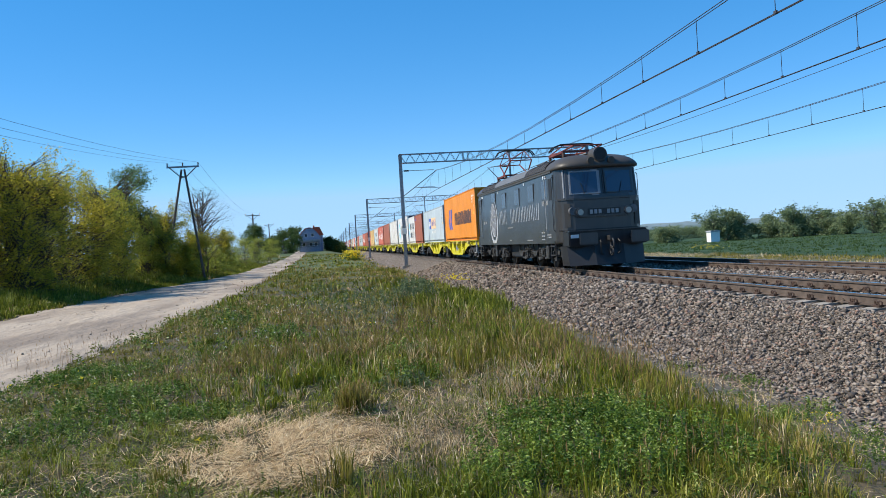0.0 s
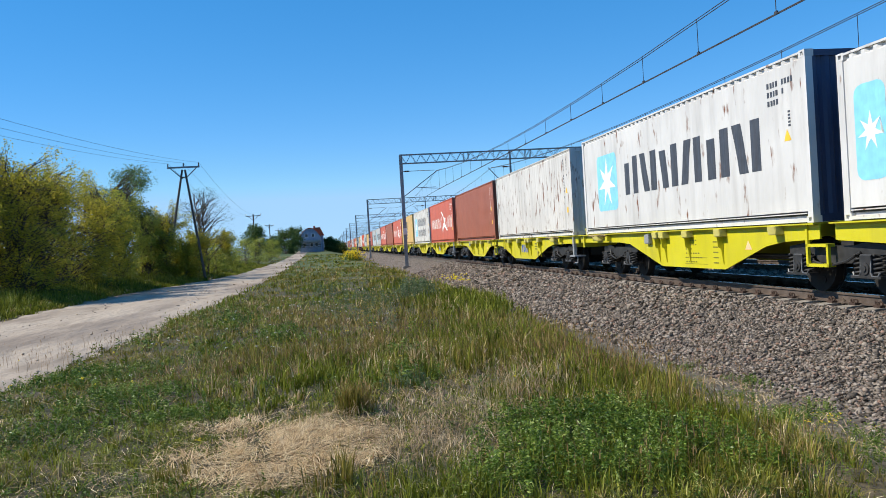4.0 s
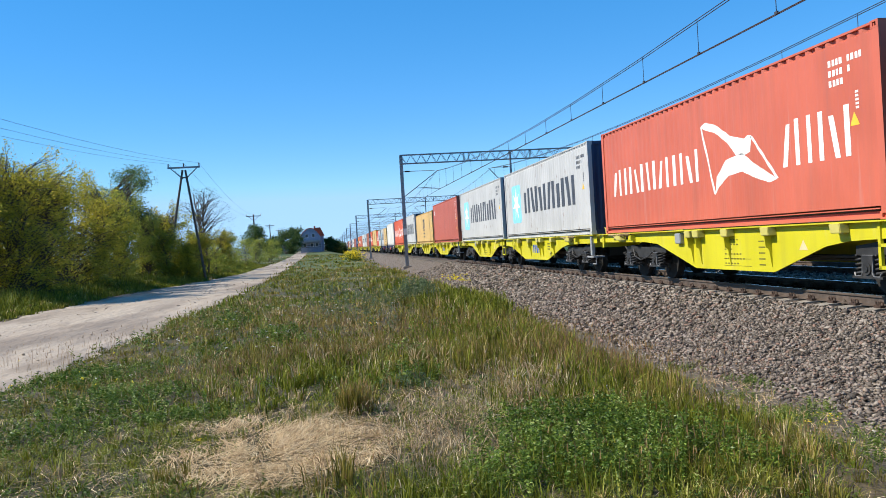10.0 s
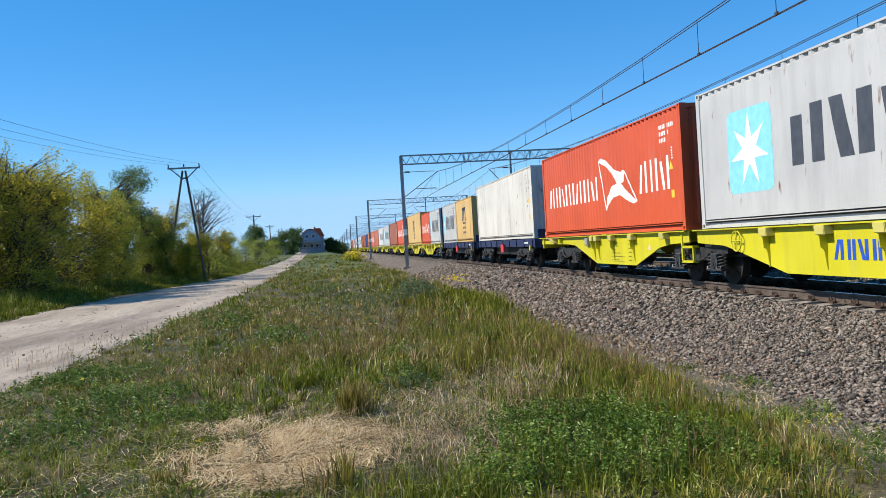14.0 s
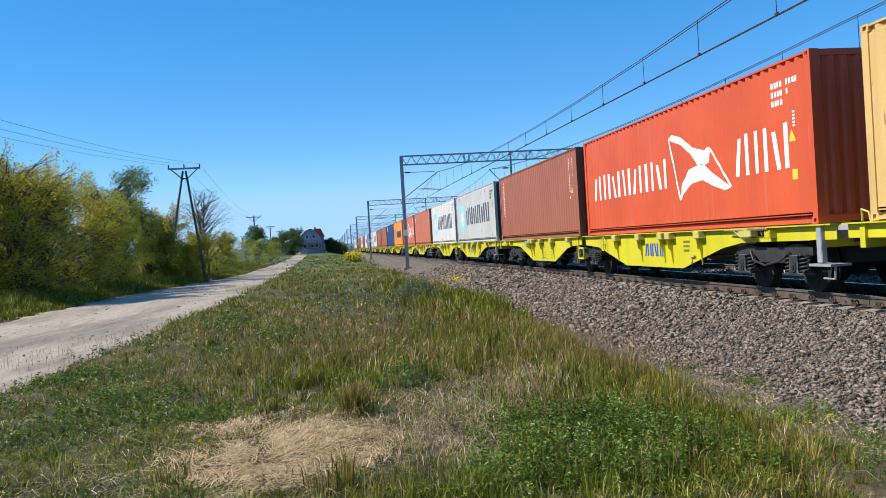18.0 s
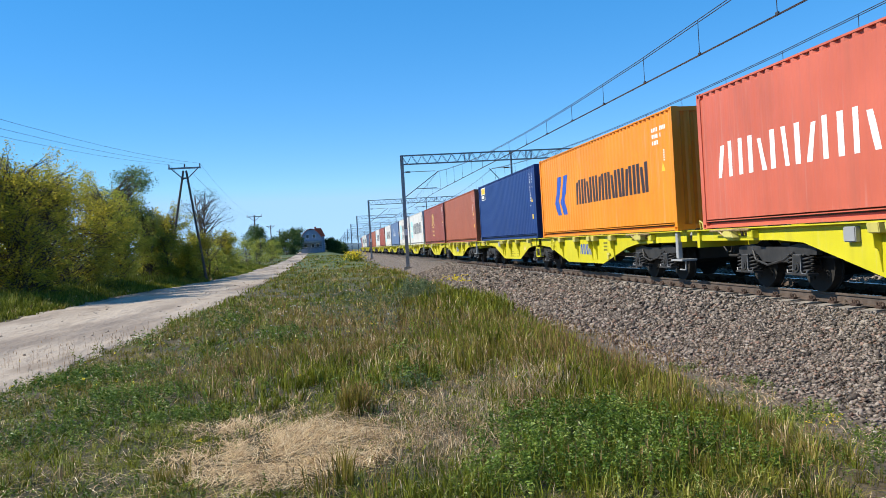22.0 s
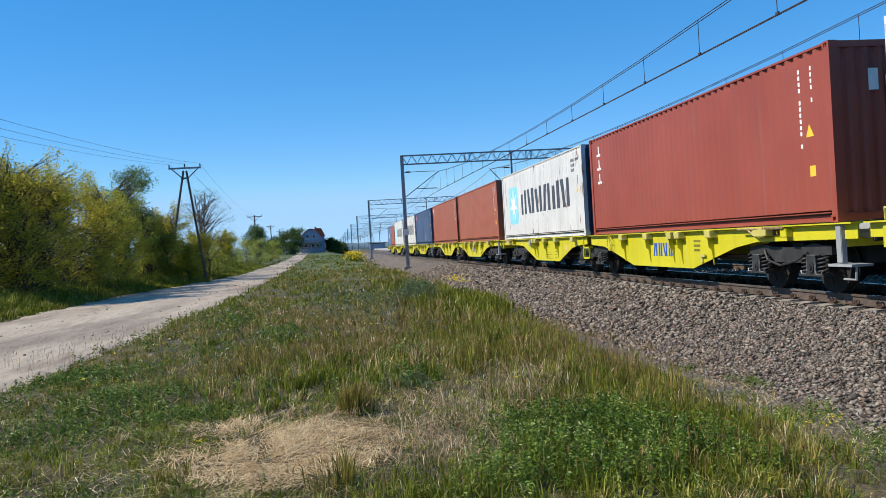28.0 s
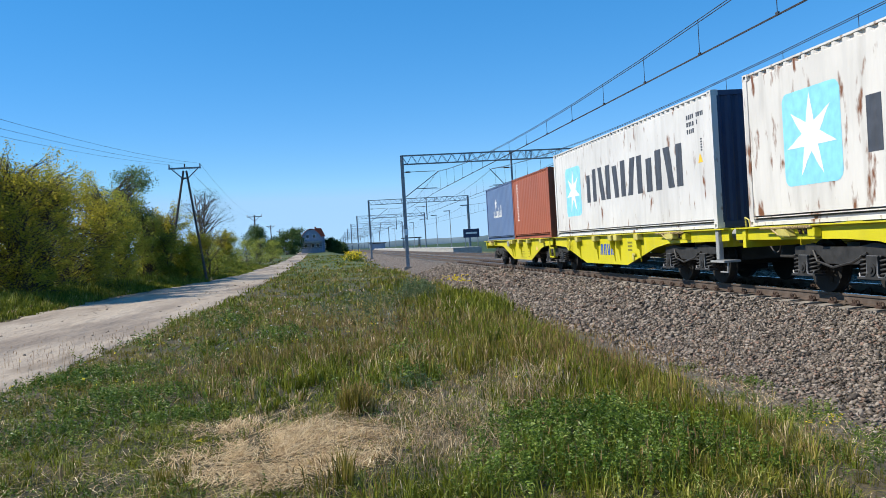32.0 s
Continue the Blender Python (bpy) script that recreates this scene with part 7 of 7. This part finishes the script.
def bogie(parent, y, base=1.8, mat=CAST):
    bg = part("bogie", Kit().box(-0.9, 0.9, -0.16, 0.16, 0.55, 0.86), mat, parent, "grimy cast steel bogie", at=(0, y, 0))
    b2 = base / 2
    frame_side = [(-b2 - 0.42, 0.66), (-b2 - 0.42, 0.80), (-b2 + 0.1, 0.86), (-0.45, 0.80), (0.45, 0.80), (b2 - 0.1, 0.86), (b2 + 0.42, 0.80), (b2 + 0.42, 0.66), (b2 - 0.3, 0.66), (0.42, 0.52), (-0.42, 0.52), (-b2 + 0.3, 0.66)]
    key = (base, mat.name)
    if key not in SPRING:
        k = helix(0.085, 0.30, 4.5, 0.022)
        box = Kit().box(-0.12, 0.09, -0.13, 0.13, 0.31, 0.66).rod((-0.14, 0, 0.46), (0.05, 0, 0.46), 0.095, 14).rod((-0.16, 0, 0.46), (-0.13, 0, 0.46), 0.05, 8)
        box.box(-0.13, 0.07, -0.35, 0.35, 0.31, 0.35)
        bend = [(-0.10, 0.12, 0.66), (-0.12, 0.12, 0.40), (-0.12, 0.15, 0.345), (-0.12, 0.28, 0.345), (-0.11, 0.31, 0.40)]
        rim = Kit().path([(x, -v, z) for x, v, z in bend[::-1]] + bend, 0.016, 5)
        SPRING[key] = (k.mesh("spring", CAST, smooth=True), box.mesh("axle_box", CAST), rim.mesh("axle_guard", GRIME),
                       Kit().prism(frame_side, -0.06, 0.06).mesh("side_frame", CAST), Kit().path([(0, -b2 * 0.75, 0.70), (-0.05, -0.4, 0.56), (-0.06, 0.1, 0.47), (-0.04, 0.55, 0.56), (0, b2 * 0.8, 0.74)], 0.022, 6).mesh("brake_hose", CAST))
    sp, ab, gd, sf, hose = SPRING[key]
    for s in (-1, 1):
        turn = pose(s * 1.06, 0, 0, 0, 0, 0 if s < 0 else 180)
        part("side_frame", sf, None, bg, at=turn)
        part("brake_hose", hose, None, bg, at=pose(s * 1.15, 0, 0, 0, 0, 0 if s < 0 else 180))
        for e in (-1, 1):
            at = pose(s * 1.12, e * b2, 0, 0, 0, 0 if s < 0 else 180)
            part("axle_box", ab, None, bg, at=at)
            for q in (-0.23, 0.23):
                part("coil_spring", sp, None, bg, at=pose(s * 1.15, e * b2 + q, 0.36))
            part("axle_guard", gd, None, bg, at=at)
    # black filler added between the wheels so that no light shows through
    part("brake_gear", Kit().box(-0.6, 0.6, -b2 - 0.55, b2 + 0.55, 0.50, 0.80).box(-0.62, 0.62, -0.3, 0.3, 0.22, 0.5), DARK, bg)
    wheelset(bg, -b2)
    wheelset(bg, b2)
    return bg


def unit(wg, y0, front):
    """One half of a twin wagon; y0 is the front end of its container."""
    Y = lambda v: y0 + v
    if front:
        belly = [(-0.52, 1.17), (-0.52, 0.93), (2.5, 0.90), (3.3, 0.80), (5.3, 0.335), (8.9, 0.335), (10.6, 0.72), (11.2, 0.84), (12.4, 0.90), (12.4, 1.17)]
        lugs = (2.0, 4.2, 5.75, 6.2, 7.65, 9.4)
    else:
        belly = [(-0.2, 1.17), (-0.2, 0.92), (0.9, 0.88), (1.5, 0.80), (3.1, 0.335), (6.3, 0.335), (8.4, 0.88), (9.2, 0.93), (12.7, 0.95), (12.7, 1.17)]
        lugs = (1.0, 3.1, 4.65, 5.95, 6.35)
    for s in (-1, 1):
        k = Kit().prism([(Y(u), w) for u, w in belly], min(s * HW, s * (HW - 0.03)), max(s * HW, s * (HW - 0.03)))
        sill = part("side_sill", k, YELLOW, wg, "bright yellow fish-belly side sill")
        x0, x1 = sorted((s * (HW - 0.12), s * (HW + 0.11)))
        part("top_flange", Kit().box(x0, x1, Y(belly[0][0]), Y(belly[-1][0]), 1.165, 1.187), YELLOW, wg)
        for u in lugs:
            x0, x1 = s * HW, s * (HW + 0.17)
            k = Kit().prism([(Y(u - 0.13), 1.165), (Y(u + 0.15), 1.165), (Y(u + 0.11), 1.01), (Y(u - 0.15), 1.01)], min(x0, x1), max(x0, x1))
            part("lug", k, CREAM, sill, "cream painted container lug", bevel=0.012)
        # gussets below the lugs
        for u in [v for v in lugs if 3 < v < 9.5]:
            o = [(s * HW, 1.01), (s * (HW + 0.14), 1.01), (s * (HW + 0.12), 0.80), (s * (HW + 0.06), 0.77), (s * (HW + 0.015), 0.44), (s * HW, 0.44)]
            part("gusset", Kit().prism(o, Y(u) + 0.038, Y(u) + 0.062, "y"), YELLOW, sill)
    # cross members and centre beam
    k = Kit().box(-HW + 0.03, HW - 0.03, -0.06, 0.06, -0.10, 0.11)
    CROSS = k.mesh("cross_member", YELLOW)
    for i in range(7):
        part("cross_member", CROSS, None, wg, at=(0, Y(0.56 + i * 1.85), 1.05))
    part("centre_beam", Kit().box(-0.2, 0.2, Y(0.0), Y(L40), 0.78, 1.14), YELLOW, wg)
    xs = -HW - 0.004
    if front:
        k = Kit()
        for i in range(4):
            a, d = Y(6.35 + i * 0.30), (0.0, 0.05, 0.0, -0.05)[i]
            k.box(xs, xs + 0.003, a + 0.02, a + 0.10, 0.60, 0.92)
            k.prism([(a + 0.14 - d, 0.60), (a + 0.22 - d, 0.60), (a + 0.22 + d, 0.92), (a + 0.14 + d, 0.92)], xs, xs + 0.003)
        part("lettering", k, BLUE_MARK, wg, "row of blue bars")
        for j in range(3):
            part("data_mark", Kit().box(xs, xs + 0.003, Y(4.9 - 0.02 * j), Y(5.2), 0.72 + j * 0.1, 0.77 + j * 0.1), FAINT_MARK, wg)
        part("hand_wheel", Kit().ring((-HW - 0.07, Y(10.55), 0.93), (1, 0, 0), 0.20, 0.014, 20, 5).rod((-HW - 0.07, Y(10.55), 0.73), (-HW - 0.07, Y(10.55), 1.13), 0.012, 5).rod((-HW - 0.07, Y(10.35), 0.93), (-HW - 0.07, Y(10.75), 0.93), 0.012, 5).rod((-HW, Y(10.55), 0.93), (-HW - 0.08, Y(10.55), 0.93), 0.02, 6), YELLOW, wg)
        part("valve", Kit().box(-HW - 0.03, -HW, Y(4.75), Y(4.85), 0.48, 0.62).box(-HW - 0.05, -HW - 0.03, Y(4.6), Y(4.8), 0.60, 0.66), CREAM, wg)
    else:
        k = Kit()
        for j, n in enumerate((5, 5, 3, 6, 7, 5)):
            for i in range(n):
                k.box(xs, xs + 0.003, Y(4.87 - i * 0.12), Y(4.94 - i * 0.12), 0.93 - j * 0.095, 0.957 - j * 0.095)
        for z in (0.42, 0.56):
            k.box(xs, xs + 0.003, Y(3.9), Y(5.0), z, z + 0.008)
        for j in range(5):
            k.box(xs, xs + 0.003, Y(3.38), Y(3.6), 0.45 + j * 0.11, 0.475 + j * 0.11)
        part("data_table", k, FAINT_MARK, wg, "small faint data bars")
        k = Kit().prism([(Y(2.0), 0.74), (Y(2.26), 0.74), (Y(2.13), 0.92)], xs, xs + 0.003)
        part("warning_triangle", k, SAND_MARK, wg)
        part("junction_box", Kit().box(-HW - 0.10, -HW, Y(6.85), Y(7.15), 0.88, 1.12), GREY, wg, "small grey steel box", bevel=0.015)
        # steps at the joint
        k = Kit()
        k.box(-HW - 0.03, -HW + 0.02, Y(0.12), Y(0.18), 0.46, 1.17).box(-HW - 0.03, -HW + 0.02, Y(-0.44), Y(-0.39), 0.46, 0.84)
        for z in (0.46, 0.79):
            k.box(-HW - 0.03, -HW + 0.10, Y(-0.44), Y(0.18), z, z + 0.05)
        part("step_ladder", k, YELLOW, wg, "yellow step ladder")
    # striped lever box over the outer bogie
    u = 2.0 if front else 10.6
    k = Kit()
    for i in range(3):
        a = Y(u - 0.55 + i * 0.16)
        k.prism([(a, 1.02), (a + 0.07, 1.02), (a + 0.14, 1.15), (a + 0.07, 1.15)], -HW - 0.03, -HW - 0.002)
    part("striped_plate", k, RUSTY, wg, "dark hazard stripes")
    part("lever_box", Kit().prism([(Y(u - 0.05), 0.99), (Y(u + 0.28), 1.0), (Y(u + 0.42), 1.09), (Y(u + 0.30), 1.155), (Y(u + 0.08), 1.14)], -HW - 0.16, -HW), CREAM, wg, "weathered cream lever housing", bevel=0.015)
    part("lever_bracket", Kit().box(-HW - 0.13, -HW, Y(u - 0.75), Y(u - 0.55), 0.98, 1.13), YELLOW, wg, bevel=0.01)
    k = Kit().rod((-HW - 0.15, Y(u - 0.7), 1.15), (-HW - 0.15, Y(u + 0.9), 1.155), 0.02, 6).rod((-HW - 0.15, Y(u + 0.55), 1.15), (-HW - 0.12, Y(u + 0.35), 1.02), 0.018, 6)
    for i in range(9):
        k.rod((-HW - 0.15, Y(u - 0.62 + i * 0.07), 1.15), (-HW - 0.15, Y(u - 0.59 + i * 0.07), 1.15), 0.032, 6)
    part("lever_chain", k, RUSTCREAM, wg, "rusty lever rod with its chain")


def buffers(wg, y, d, mat=GREY):
    """Buffers, hook and hose at a wagon's end; d is the way out."""
    part("headstock", Kit().box(-1.3, 1.3, min(y, y - d * 0.12), max(y, y - d * 0.12), 0.80, 1.17), mat if mat is NAVY else YELLOW, wg)
    for s in (-1, 1):
        b = part("buffer", Kit().rod((s * 0.875, y, 1.05), (s * 0.875, y + d * 0.28, 1.05), 0.13, 14).rod((s * 0.875, y + d * 0.28, 1.05), (s * 0.875, y + d * 0.46, 1.05), 0.09, 12), GREY, wg, "grey steel buffer")
        part("buffer_head", Kit().box(s * 0.875 - 0.22, s * 0.875 + 0.22, min(y + d * 0.46, y + d * 0.50), max(y + d * 0.46, y + d * 0.50), 0.88, 1.22), CAST, b, bevel=0.015)
    part("draw_hook", Kit().box(-0.05, 0.05, min(y, y + d * 0.4), max(y, y + d * 0.4), 0.98, 1.10), CAST, wg)
    part("air_hose", Kit().path([(-0.3, y, 0.95), (-0.35, y + d * 0.25, 0.85), (-0.3, y + d * 0.42, 0.62), (-0.2, y + d * 0.5, 0.7)], 0.025, 6), DARK, wg)


def twin_wagon():
    wg = thing("container_wagon", "bright yellow twin container wagon on three bogies", "freight wagon", "wagons of the train")
    unit(wg, 0, True)
    unit(wg, L40 + GB, False)
    end = 2 * L40 + GB
    buffers(wg, -0.16, -1)
    buffers(wg, end + 0.16, 1)
    # shunter's step with its grey post at the front corner
    for s in (-1, 1):
        part("shunter_post", Kit().box(s * 1.27 - 0.05, s * 1.27 + 0.05, -0.20, -0.06, 0.55, 1.17), GREY, wg, "grey steel post", bevel=0.01)
        part("shunter_step", Kit().box(s * 1.2 - 0.2, s * 1.2 + 0.16, -0.55, 0.05, 0.50, 0.54).path([(s * 1.3, -0.52, 0.52), (s * 1.3, -0.5, 0.30), (s * 1.3, -0.2, 0.30)], 0.018, 6), GREY, wg)
    part("grab_rail", Kit().path([(-1.2, end + 0.02, 1.17), (-1.2, end + 0.06, 1.33), (-1.15, end + 0.30, 1.38), (-1.1, end + 0.36, 1.20)], 0.018, 6), CREAM, wg)
    for x, z in ((-0.9, 0.62), (-0.6, 0.55)):
        part("brake_pipe", Kit().path([(x, 0.5, z), (x, end - 0.5, z)], 0.03, 6), CAST, wg)
    for y in (6, 17):
        part("air_reservoir", Kit().rod((-0.5, y, 0.55), (-0.5, y + 1, 0.55), 0.2, 12), CAST, wg)
    bogie(wg, 1.68)
    bogie(wg, L40 + GB / 2 + 0.02)
    bogie(wg, L40 + GB + 9.55)
    return wg


def navy_wagon():
    wg = thing("container_wagon", "dark navy flat container wagon on two bogies", "freight wagon", "wagons of the train")
    for s in (-1, 1):
        x0, x1 = sorted((s * 1.22, s * 1.14))
        part("side_sill", Kit().box(x0, x1, -0.3, L40 + 0.3, 0.86, 1.17), NAVY, wg, "dark navy side sill")
        for i in range(9):
            x0, x1 = sorted((s * 1.22, s * 1.26))
            part("stake_pocket", Kit().box(x0, x1, 0.3 + i * 1.42, 0.42 + i * 1.42, 0.88, 1.15), NAVY, wg)
        x0, x1 = sorted((s * 1.225, s * 1.23))
        k = Kit()
        for i in range(6):
            k.box(x0, x1, 1.1 + i * 0.13, 1.19 + i * 0.13, 0.98, 1.06)
        part("number_bars", k, WHITE_MARK, wg)
        part("brake_handle", Kit().box(s * 1.28 - 0.03, s * 1.28 + 0.03, 5.6, 6.2, 0.62, 0.98), RED_MARK, wg)
        part("yellow_handle", Kit().box(s * 1.28 - 0.03, s * 1.28 + 0.03, 0.45, 0.6, 0.72, 0.92), YELLOW_MARK, wg)
        part("truss_bar", Kit().box(s * 0.9 - 0.05, s * 0.9 + 0.05, 3.4, 8.8, 0.5, 0.86), DARK, wg)
    part("deck", Kit().box(-1.14, 1.14, -0.3, L40 + 0.3, 1.05, 1.14), NAVY, wg)
    part("centre_beam", Kit().box(-0.25, 0.25, 0, L40, 0.6, 1.05), NAVY, wg)
    part("end_bulkhead", Kit().box(-1.15, 1.15, -0.34, -0.28, 0.9, 1.55), NAVY, wg)
    part("end_bulkhead", Kit().box(-1.15, 1.15, L40 + 0.28, L40 + 0.34, 0.9, 1.55), NAVY, wg)
    buffers(wg, -0.34, -1, NAVY)
    buffers(wg, L40 + 0.34, 1, NAVY)
    bogie(wg, 2.0)
    bogie(wg, L40 - 2.0)
    return wg


# every load from the front of the train to its rear: colour, marks, per half wagon; two entries share a half as twenty-foot boxes
LOADS = [
    [("orange", "orange")], [("pale", "panels")], [("rust", "bluetag"), ("white", "star2")], [("white", "star")], [("rustywhite", "")], [("brown", "")],
    [("red", "bird")], [("rustywhite", "star2")], [("sand", "stack")], [("red", "bird")], [("brown", "column")], [("red", "bird")],
    [("grey", "star")], [("grey", "star")], [("rose", "corner")], [("sand", "stack")], [("grey", "star")], [("scarlet", "bird")],
    [("cream", "")], [("sand", "stack"), ("grey", "star")], [("grey", "star"), ("scarlet", "bird")], [("sand", "stack")], [("scarlet", "bird")], [("brown", "column")],
    [("grey", "star")], [("white", "star")], [("coral", "corner")], [("red", "bird")], [("orange", "orange")], [("blue", "flagplate")],
    [("rust", "")], [("wine", "stackw")], [("white", "star")], [("rustywhite", "star2")], [("steel", "script")], [("white", "star")],
    [("maroon", "threecol")], [("white", "star")], [("rust", "")], [("rust", "whitetag")], [("slate", "redplate")], [("rustywhite", "star")],
    [("white", "star")], [("rust", "column"), ("steel", "script")]]


LOW = (1, 15)           # standard-height boxes


def train():
    """All vehicles but the locomotive: pairs of an object and its place along the train."""
    out, q = [], 0.0
    twin, navy = twin_wagon(), navy_wagon()
    used_t = used_n = False
    for i, load in enumerate(LOADS):
        w, rear = divmod(i, 2)
        if i:
            q += L40 + (GN if i in (18, 19, 20) else GB if rear else GA)
        if w == 9:
            ob = navy if not used_n else copy_thing(navy, pose(0, 0, 0))
            used_n = True
            out.append((ob, q))
        elif not rear:
            ob = twin if not used_t else copy_thing(twin, pose(0, 0, 0))
            used_t = True
            out.append((ob, q))
        a = q
        for j, (colour, mk) in enumerate(load):
            length = L40 if len(load) == 1 else L20
            c = container(colour, mk, length, 2.591 if len(load) == 2 or i in LOW else 2.896, i * 2 + j)
            out.append((c, a + 0.0))
            a += L20 + 0.076
    return out

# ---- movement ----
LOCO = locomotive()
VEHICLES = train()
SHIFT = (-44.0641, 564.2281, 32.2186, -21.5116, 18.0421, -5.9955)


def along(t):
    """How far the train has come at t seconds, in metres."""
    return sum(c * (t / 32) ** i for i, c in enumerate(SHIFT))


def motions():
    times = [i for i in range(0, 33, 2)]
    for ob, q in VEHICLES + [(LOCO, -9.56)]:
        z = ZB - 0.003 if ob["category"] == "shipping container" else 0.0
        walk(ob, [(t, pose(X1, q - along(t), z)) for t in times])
    # wheels roll; those with the same place in their bogie turn alike
    rolled = {}
    for ob in sorted((o for o in scene.objects if o.name.split(".")[0] in ("wheelset", "driving_wheelset")), key=lambda o: o.name):
        key = (ob.data.name, round(ob.matrix_basis.translation.y, 3))
        if key not in rolled:
            r = ob.matrix_basis.translation.z
            p = ob.matrix_basis.translation.copy()
            walk(ob, [(i / 30, Matrix.Translation(p) @ Euler((-((along(i / 30) - along(0)) / r) % 6.283185, 0, 0)).to_matrix().to_4x4()) for i in range(0, 961)])
            rolled[key] = ob
        else:
            src = rolled[key].animation_data
            ob.rotation_mode = "QUATERNION"
            ob.animation_data_create()
            ob.animation_data.action = src.action
            ob.animation_data.action_slot = src.action_slot


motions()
